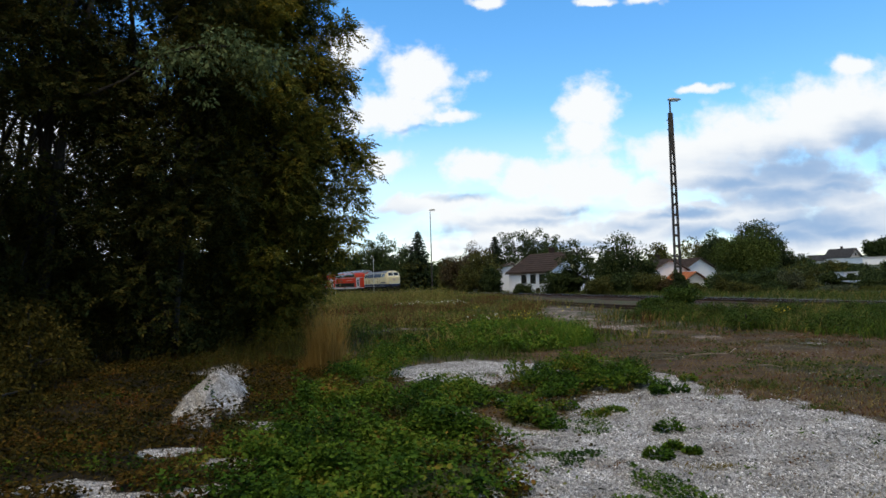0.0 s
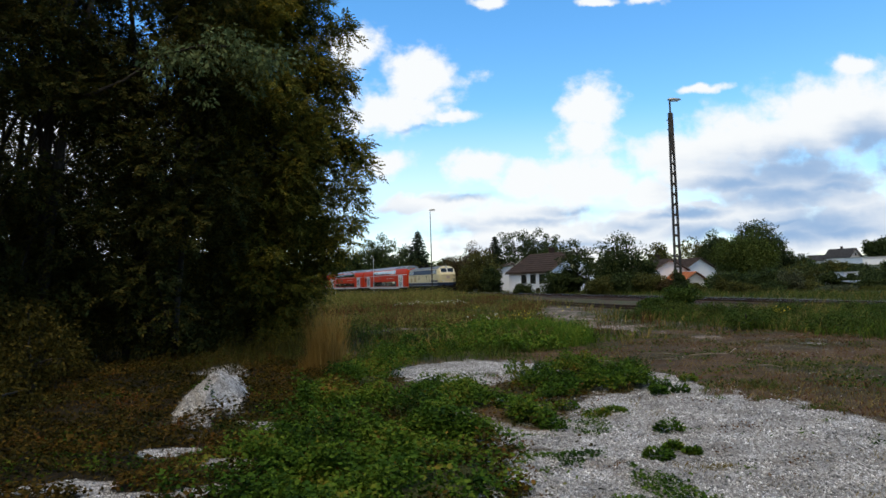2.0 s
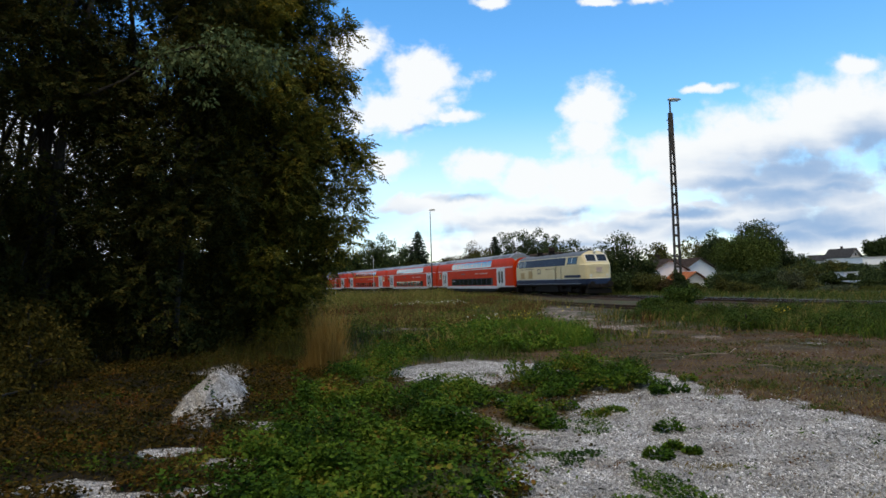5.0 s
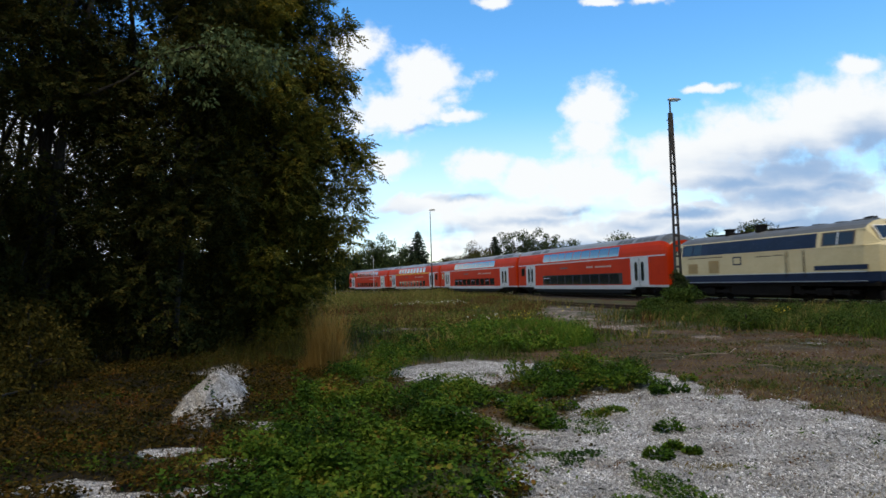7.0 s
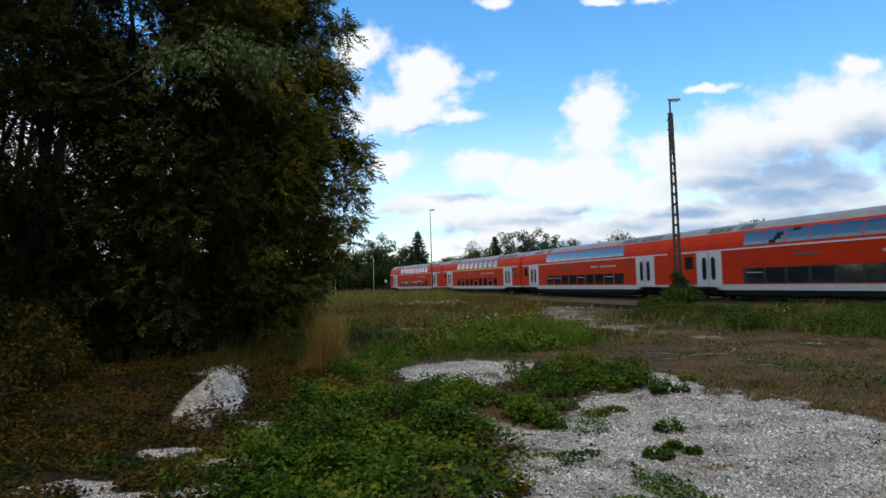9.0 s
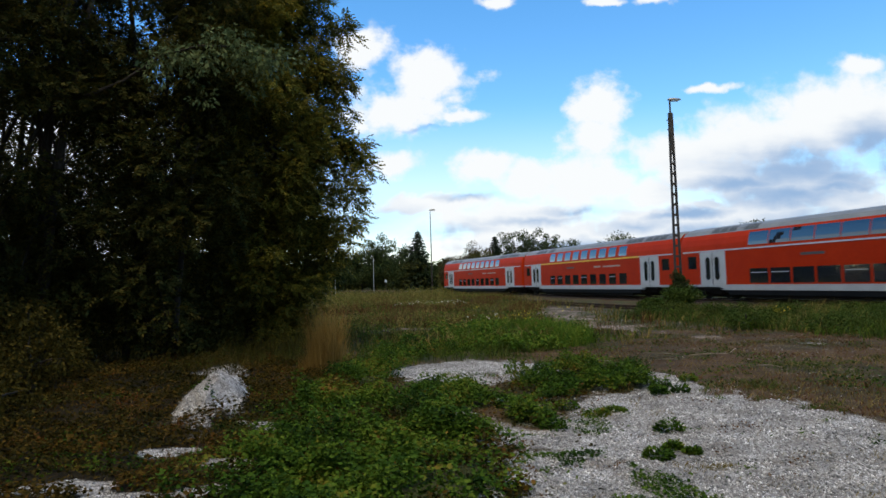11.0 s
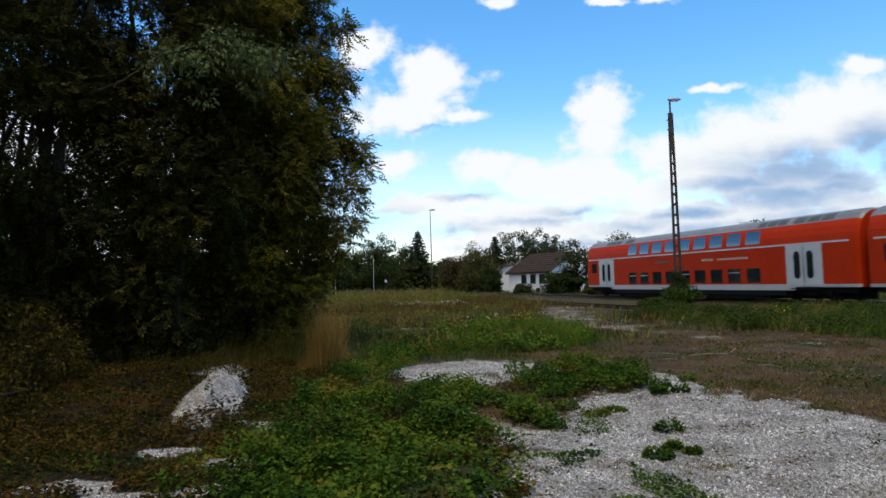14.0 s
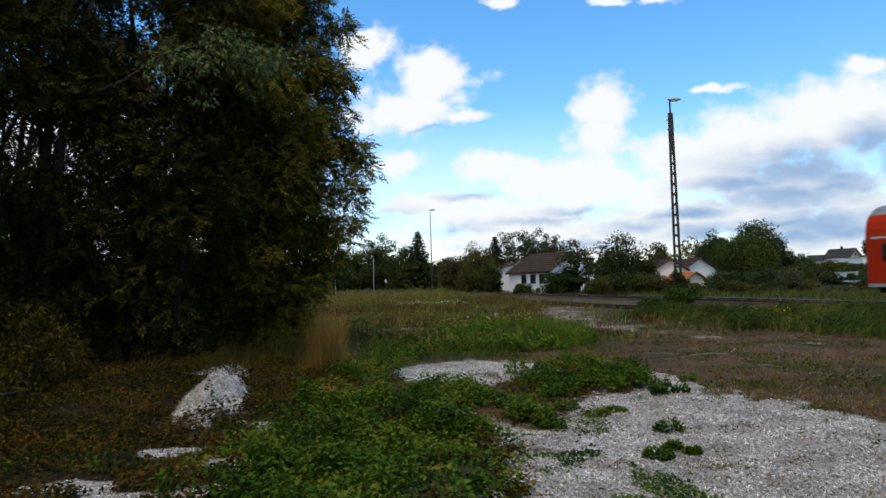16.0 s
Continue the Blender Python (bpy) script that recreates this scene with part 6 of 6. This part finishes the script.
def yard_pebbles():
    pts = scatter(2600, 2.0, 16.0, 7.0, 26.0, lambda x, y: bare(x, y) * clip01(field(x, y, 1.6, 46) * 4 - 1.7), 45, 1.0)
    rng = np.random.default_rng(46)
    n = len(pts)
    s = (0.008 + 0.016 * rng.uniform(0, 1, n) ** 3)[:, None]
    a = rng.uniform(0, 6.283, n)
    al = np.stack([np.cos(a), np.sin(a), np.zeros(n)], 1)
    sd = np.stack([-np.sin(a), np.cos(a), np.zeros(n)], 1)
    c = on_ground(pts, 0.004)
    up = np.array([0, 0, 1.0])
    v = np.stack([c + al * s, c + sd * s * 0.7, c - al * s * 0.9, c - sd * s * 0.6, c + up * s * 0.6 + al * s * 0.2], 1)
    f = (np.arange(n) * 5)[:, None, None] + np.array([(0, 1, 4), (1, 2, 4), (2, 3, 4), (3, 0, 4)])[None]
    stuff("yard_pebbles", "pale pebbles scattered over the dry yard", "pebbles", (v.reshape(-1, 3), f.reshape(-1, 3)), "stone")


clip01 = lambda a: np.clip(a, 0, 1)
bare = lambda x, y: clip01(1 - gravel_at(x, y) * 4)
yard_pebbles()


def leaf_carpet(name, label, n, area, dens, seed, mat, low, high, size, crowd=1.0):
    rng = np.random.default_rng(seed)
    p = scatter(n, *area, dens, seed, crowd)
    k = len(p)
    lump = field(p[:, 0], p[:, 1], 0.45, seed + 5, 3)
    lift = low + (high - low) * np.clip(lump * 2.3 - 0.65, 0, 1) * rng.uniform(0.25, 1, k)
    pos = on_ground(p) + np.array([0, 0, 1.0]) * lift[:, None]
    a = rng.uniform(0, 6.283, k)
    al = np.stack([np.cos(a), np.sin(a), rng.normal(size=k) * 0.35 - 0.1], 1)
    nr = unit(rng.normal(size=(k, 3)) * 0.65 + np.array([0, -0.15, 1.0]))
    ln = size * rng.uniform(0.6, 1.35, k)
    stuff(name, label, "ground plants", leaf_arrays(pos, al, nr, ln, ln * rng.uniform(0.6, 0.9, k)), mat)


def grass(name, label, n, area, dens, seed, mat, low, high, width, lean=0.35, crowd=1.0):
    rng = np.random.default_rng(seed)
    p = scatter(n, *area, dens, seed, crowd)
    k = len(p)
    tuft = field(p[:, 0], p[:, 1], 0.7, seed + 3, 3)
    h = (low + (high - low) * np.clip(tuft * 1.8 - 0.4, 0, 1)) * rng.uniform(0.45, 1.15, k)
    stuff(name, label, "grass", blade_arrays(on_ground(p, -0.01), h, width * rng.uniform(0.6, 1.4, k), lean * rng.uniform(0.2, 1.6, k)), mat)


leaf_carpet("bramble_leaves", "low dark green creeping bramble leaves over the gravel", 84000, (-3.4, 4.2, 4.4, 20.0), lambda x, y: clip01(bramble_at(x, y) * 2.2) * clip01(field(x, y, 0.6, 56, 3) * 4.5 - 1.3), 51, "leaf_bramble", 0.01, 0.40, 0.047)
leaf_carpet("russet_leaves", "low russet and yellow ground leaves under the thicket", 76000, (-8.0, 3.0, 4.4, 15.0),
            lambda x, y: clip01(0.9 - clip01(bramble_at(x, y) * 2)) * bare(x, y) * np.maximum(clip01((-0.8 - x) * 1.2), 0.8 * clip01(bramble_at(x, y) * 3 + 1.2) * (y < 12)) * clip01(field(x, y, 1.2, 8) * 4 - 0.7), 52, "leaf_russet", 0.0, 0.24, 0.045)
leaf_carpet("ground_ivy", "small green weeds between the russet leaves", 14000, (-7.0, 3.5, 4.4, 18.0),
            lambda x, y: 0.8 * bare(x, y) * clip01(field(x, y, 0.8, 61) * 5 - 2.5) * clip01(2.2 - x), 53, "leaf_bramble", 0.0, 0.12, 0.04)
for tx, ty, tr_, th in ((2.5, 6.66, 0.09, 0.08), (4.02, 10.75, 0.17, 0.13), (3.3, 10.1, 0.16, 0.12), (0.85, 9.3, 0.2, 0.16), (1.25, 8.15, 0.2, 0.18), (1.65, 9.0, 0.2, 0.15), (2.25, 8.75, 0.2, 0.07), (0.15, 9.4, 0.2, 0.17), (2.62, 7.7, 0.20, 0.17), (2.1, 6.5, 0.16, 0.13), (2.38, 6.85, 0.10, 0.10), (3.56, 9.84, 0.16, 0.14), (3.2, 9.7, 0.14, 0.12), (1.95, 8.5, 0.2, 0.1), (3.45, 10.4, 0.2, 0.15), (1.3, 7.9, 0.2, 0.14)):
    rng_ = np.random.default_rng(int(tx * 100))
    tr_ *= 0.8
    n_ = 220
    a_ = rng_.uniform(0, 6.283, n_)
    r_ = tr_ * np.sqrt(rng_.uniform(0, 1, n_))
    q_ = np.stack([tx + r_ * np.cos(a_), ty + r_ * np.sin(a_) * 0.8], 1)
    ps_ = on_ground(q_) + np.array([0, 0, 1.0]) * (th * rng_.uniform(0.1, 1, n_) * (1 - (r_ / tr_) ** 2 * 0.7))[:, None]
    al_ = np.stack([np.cos(a_), np.sin(a_), rng_.normal(size=n_) * 0.4 + 0.2], 1)
    ln_ = 0.05 * rng_.uniform(0.6, 1.3, n_)
    v_, f_ = leaf_arrays(ps_, al_, unit(rng_.normal(size=(n_, 3)) * 0.5 + np.array([0, 0, 1.0])), ln_, ln_ * 0.7)
    tagged(bulk("weed_tuft", v_, f_, M["leaf_bramble"]), "small green weed tuft growing in the gravel", "weed", "weed tufts in the gravel")

leaf_carpet("gravel_leaves", "small russet and olive leaves creeping over the gravel", 3600, (-0.4, 4.6, 4.6, 12.5),
            lambda x, y: clip01(gravel_at(x, y) * 4) * clip01(field(x, y, 0.5, 55) * 7 - 4.1 - clip01(x - 1.6) * 0.9), 56, "leaf_bramble", 0.0, 0.07, 0.032)
grass("gravel_moss_tuft", "low yellowish grass tuft in the gravel", 260, (2.2, 2.9, 5.9, 6.4), lambda x, y: clip01(blob(x, y, 2.56, 6.16, 0.2, 0.12) * 4), 62, "dry", 0.03, 0.07, 0.006, 0.8)
leaf_carpet("gravel_leaf_litter", "scattered russet leaves on the gravel", 1300, (-0.4, 4.2, 4.6, 12.5), lambda x, y: clip01(gravel_at(x, y) * 4) * clip01(field(x, y, 0.5, 59) * 7 - 3.9 - clip01(x - 1.6) * 0.9), 60, "sorrel", 0.0, 0.03, 0.03)
grass("gravel_grass", "thin dry blades growing out of the gravel", 1500, (-0.4, 5.0, 4.6, 12.5), lambda x, y: clip01(gravel_at(x, y) * 4) * clip01(field(x, y, 0.6, 57) * 7 - 4.0), 58, "dry", 0.02, 0.09, 0.006, 0.9)

distant_woods()

# dry mat of the yard and mown-looking brown grass
grass("dry_grass_mat", "short dry brown grass on the yard", 26000, (-6, 14, 6.0, 30), lambda x, y: bare(x, y) * clip01(field(x, y, 1.5, 71) * 3 - 0.7) * np.where(x > 1.5, 1, 0.35), 71, "dry", 0.02, 0.10, 0.009, 1.0)
grass("yard_sorrel", "short reddish brown dead grass on the yard", 34000, (1.5, 14, 6.5, 28), lambda x, y: bare(x, y) * clip01(field(x, y, 1.2, 67) * 4 - 1.4), 67, "sorrel", 0.02, 0.09, 0.010, 1.0)
leaf_carpet("yard_weeds", "sparse olive weeds in the dry yard", 8000, (2.0, 14, 7.0, 26), lambda x, y: bare(x, y) * clip01(field(x, y, 1.1, 66) * 5 - 2.4) * clip01((x - 2.5) * 2), 66, "weed", 0.0, 0.08, 0.05)
grass("short_green_grass", "short green grass between the stones", 30000, (-3, 14, 6.0, 30), lambda x, y: bare(x, y) * clip01(field(x, y, 1.0, 73) * 5 - 2.7), 73, "grass", 0.02, 0.12, 0.01, 0.8)
# tall green grass in the middle of the yard
grass("tall_green_grass", "tall green grass and weeds in the yard", 17000, (-0.5, 5.0, 15.5, 24), lambda x, y: clip01(blob(x, y, 2.2, 19.5, 2.3, 3.4) * 2.5), 74, "lush", 0.15, 0.62, 0.016, 0.4)
grass("middle_grass", "mixed green grass and weeds", 5000, (-5.5, 4.0, 14, 26), lambda x, y: bare(x, y) * clip01(field(x, y, 1.5, 75) * 3 - 1.0) * clip01(3.2 - x), 75, "grass", 0.08, 0.42, 0.014, 0.5)
# meadow up to the line
meadow = lambda x, y: clip01((line_side(x, y) - 3.0) * 0.6 + np.where(y > 62, (y - 62) * 0.05, 0)) * clip01(lane_dist(x, y) - 0.7) * np.where(x > 6.2, 0.25, 1) * clip01(1 - gravel_at(x, y) * 3) * clip01(1 - blob(x, y, -1.4, 22.6, 2.4, 1.5) * 3)
grass("meadow_grass_dry", "tall straw-coloured meadow grass", 40000, (-26, 9, 17, 100), lambda x, y: meadow(x, y) * clip01(field(x, y, 2.6, 76) * 5 - 2.0), 76, "dry", 0.15, 0.55, 0.028, 0.5)
grass("meadow_grass_green", "olive green meadow grass", 40000, (-26, 9, 18, 100), lambda x, y: meadow(x, y) * clip01(field(x, y, 2.2, 77) * 5 - 1.9), 77, "grass", 0.12, 0.5, 0.028, 0.5)
grass("meadow_sorrel", "rusty brown seed stalks in the meadow", 14000, (-9, 8, 20, 70), lambda x, y: meadow(x, y) * clip01(field(x, y, 3, 78) * 7 - 3.4), 78, "sorrel", 0.25, 0.62, 0.02, 0.25)
far_side = lambda x, y: clip01((-2.6 - line_side(x, y)) * 0.7) * clip01((16 + line_side(x, y)) * 0.3)
grass("far_verge_grass", "rough dark grass on the far side of the railway", 22000, (8, 75, 18, 95), far_side, 85, "grass", 0.15, 0.55, 0.03, 0.5)
grass("far_verge_straw", "dry stalks on the far side of the railway", 3500, (8, 75, 18, 95), far_side, 86, "dry", 0.2, 0.6, 0.025, 0.5)
leaf_carpet("meadow_weeds", "leafy olive weeds standing in the meadow", 20000, (-22, 7, 18, 95), lambda x, y: meadow(x, y) * clip01(field(x, y, 3.2, 96) * 7 - 3.4), 97, "meadow_leaf", 0.05, 0.85, 0.085)
tall_patch = lambda x, y: clip01((y - 46) * 0.1) * clip01((line_side(x, y) - 4.0) * 0.4) * clip01(field(x, y, 4.0, 111) * 6 - 2.6) * clip01(1.5 - x)
leaf_carpet("tall_meadow_weeds", "tall bushy grey-green weeds at the far end of the meadow", 16000, (-26, 1, 46, 100), tall_patch, 112, "meadow_leaf", 0.1, 1.35, 0.12)
grass("tall_meadow_stalks", "tall yellowish stalks at the far end of the meadow", 7000, (-26, 1, 46, 100), tall_patch, 113, "dry", 0.5, 1.25, 0.03, 0.35)
leaf_carpet("meadow_herbs", "green herbs in the meadow", 14000, (-20, 7, 17, 80), lambda x, y: meadow(x, y) * clip01(field(x, y, 2.4, 98) * 7 - 3.7), 99, "lush", 0.05, 0.5, 0.075)
# weeds along the siding
verge = lambda x, y: clip01((line_side(x, y) - 2.4) * 0.5) * clip01((14.3 - line_side(x, y)) * 0.9) * clip01((29.0 - y + (x - 10) * 0.4) * 0.3) * clip01(lane_dist(x, y) - 0.3)
grass("verge_grass", "tall green weeds along the siding", 20000, (6.5, 26, 12, 36), lambda x, y: verge(x, y), 81, "grass", 0.15, 0.58, 0.02, 0.45)
grass("verge_lush_grass", "fresh green weeds along the siding", 15000, (6.5, 26, 12, 36), lambda x, y: verge(x, y) * clip01(field(x, y, 2.5, 87) * 4 - 1.6), 87, "lush", 0.15, 0.5, 0.022, 0.5)
grass("verge_dry_grass", "dry seed heads among the weeds", 5000, (6.5, 26, 12, 36), lambda x, y: verge(x, y) * clip01(field(x, y, 2, 82) * 4 - 1.6), 82, "dry", 0.3, 0.75, 0.014, 0.5)
leaf_carpet("verge_weeds", "broad green weed leaves along the siding", 22000, (6.5, 26, 12, 34), lambda x, y: verge(x, y) * clip01(field(x, y, 1.5, 84) * 4 - 1.3), 83, "weed", 0.1, 0.5, 0.06)
leaf_carpet("middle_weeds", "bushy dark green weeds in the middle of the yard", 11000, (-1.5, 5.0, 15.0, 26), lambda x, y: clip01(blob(x, y, 1.9, 20.0, 2.6, 4.2) * 2.5) * clip01(field(x, y, 1.2, 88) * 5 - 2.2), 89, "lush", 0.08, 0.6, 0.075)
# golden reed tuft and the dry stalks beside the thicket
reed = lambda cx, cy, rx, ry: (lambda x, y: clip01(blob(x, y, cx, cy, rx, ry) * 3))
grass("golden_reed", "tall golden dry reed grass tuft", 1100, (-3.4, -1.6, 12.0, 13.8), reed(-2.40, 12.8, 0.36, 0.5), 91, "gold", 1.05, 1.75, 0.008, 0.22)
grass("golden_reed_foot", "lower golden grass round the reed tuft", 1100, (-3.4, -1.6, 12.0, 13.8), reed(-2.45, 13.0, 0.6, 0.7), 95, "gold", 0.3, 0.95, 0.008, 0.4)
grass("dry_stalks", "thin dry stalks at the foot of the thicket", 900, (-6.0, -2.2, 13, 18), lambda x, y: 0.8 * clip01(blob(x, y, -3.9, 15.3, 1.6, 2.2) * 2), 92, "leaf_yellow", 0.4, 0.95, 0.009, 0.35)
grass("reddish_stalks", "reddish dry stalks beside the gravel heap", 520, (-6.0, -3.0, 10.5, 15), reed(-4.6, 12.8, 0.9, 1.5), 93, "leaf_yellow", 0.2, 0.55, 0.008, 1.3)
grass("thicket_edge_grass", "dry tufts at the rim of the thicket", 1800, (-9.0, -2.5, 5, 14), lambda x, y: 0.7 * bare(x, y) * clip01(field(x, y, 1.0, 94) * 4 - 1.7), 94, "sorrel", 0.06, 0.28, 0.007, 0.9)


def blossoms(name, label, spots, n, r, h, mat, size, seed):
    rng = np.random.default_rng(seed)
    out = []
    for x, y in spots:
        q = np.stack([x + rng.normal(size=n) * r, y + rng.normal(size=n) * r], 1)
        ps = on_ground(q) + np.array([0, 0, 1.0]) * (h * rng.uniform(0.7, 1.1, n))[:, None]
        a = rng.uniform(0, 6.283, n)
        ln = size * rng.uniform(0.7, 1.3, n)
        out.append(leaf_arrays(ps, np.stack([np.cos(a), np.sin(a), 0.3 * np.ones(n)], 1), unit(rng.normal(size=(n, 3)) * 0.5 + np.array([0, -0.5, 0.8])), ln, ln * 0.8))
    stuff(name, label, "flowers", join(*out), mat)


blossoms("yellow_flowers", "yellow blossoms among the green weeds", [(1.35, 29.5), (2.0, 22.0), (2.6, 21.5), (11.3, 21.5), (11.6, 22.0), (5.0, 26.5), (3.1, 24.0), (14.5, 20.0)], 11, 0.16, 0.55, "flower", 0.055, 101)
blossoms("white_flowers", "white umbels in the meadow", [(-2.7, 42), (-2.0, 43), (-1.4, 44), (-0.6, 43), (0.2, 42.5), (0.6, 44), (1.4, 23.5), (1.0, 41)], 13, 0.3, 0.5, "umbel", 0.07, 102)

def dry_stick(pts, r):
    st = bmesh.new()
    limb(st, [(x, y, float(ground_at(x, y)) + 0.02 + lift) for x, y, lift in pts], [r * (1 - 0.15 * i) for i in range(len(pts))], 6)
    ob = link_mesh("dry_stick", st, M["stick"], smooth=True)
    tagged(ob, "bleached dry stick lying on the brown yard", "stick", "dry sticks on the yard")


M["stick"] = surface("bleached_stick_wood", (0.13, 0.105, 0.08), (0.27, 0.23, 0.18), 9, 0.9, bump=0.3)
dry_stick(((4.35, 14.6, 0.0), (4.8, 14.3, 0.02), (5.2, 14.05, 0.0)), 0.011)
dry_stick(((5.25, 13.9, 0.0), (5.6, 13.75, 0.03), (6.0, 13.7, 0.01)), 0.013)
dry_stick(((6.2, 14.0, 0.0), (6.45, 14.4, 0.04), (6.65, 14.75, 0.02)), 0.012)
dry_stick(((4.4, 13.5, 0.0), (4.62, 13.35, 0.01), (4.8, 13.3, 0.0)), 0.008)
dry_stick(((5.75, 11.9, 0.0), (5.95, 11.85, 0.02), (6.1, 11.7, 0.0)), 0.010)

motions()
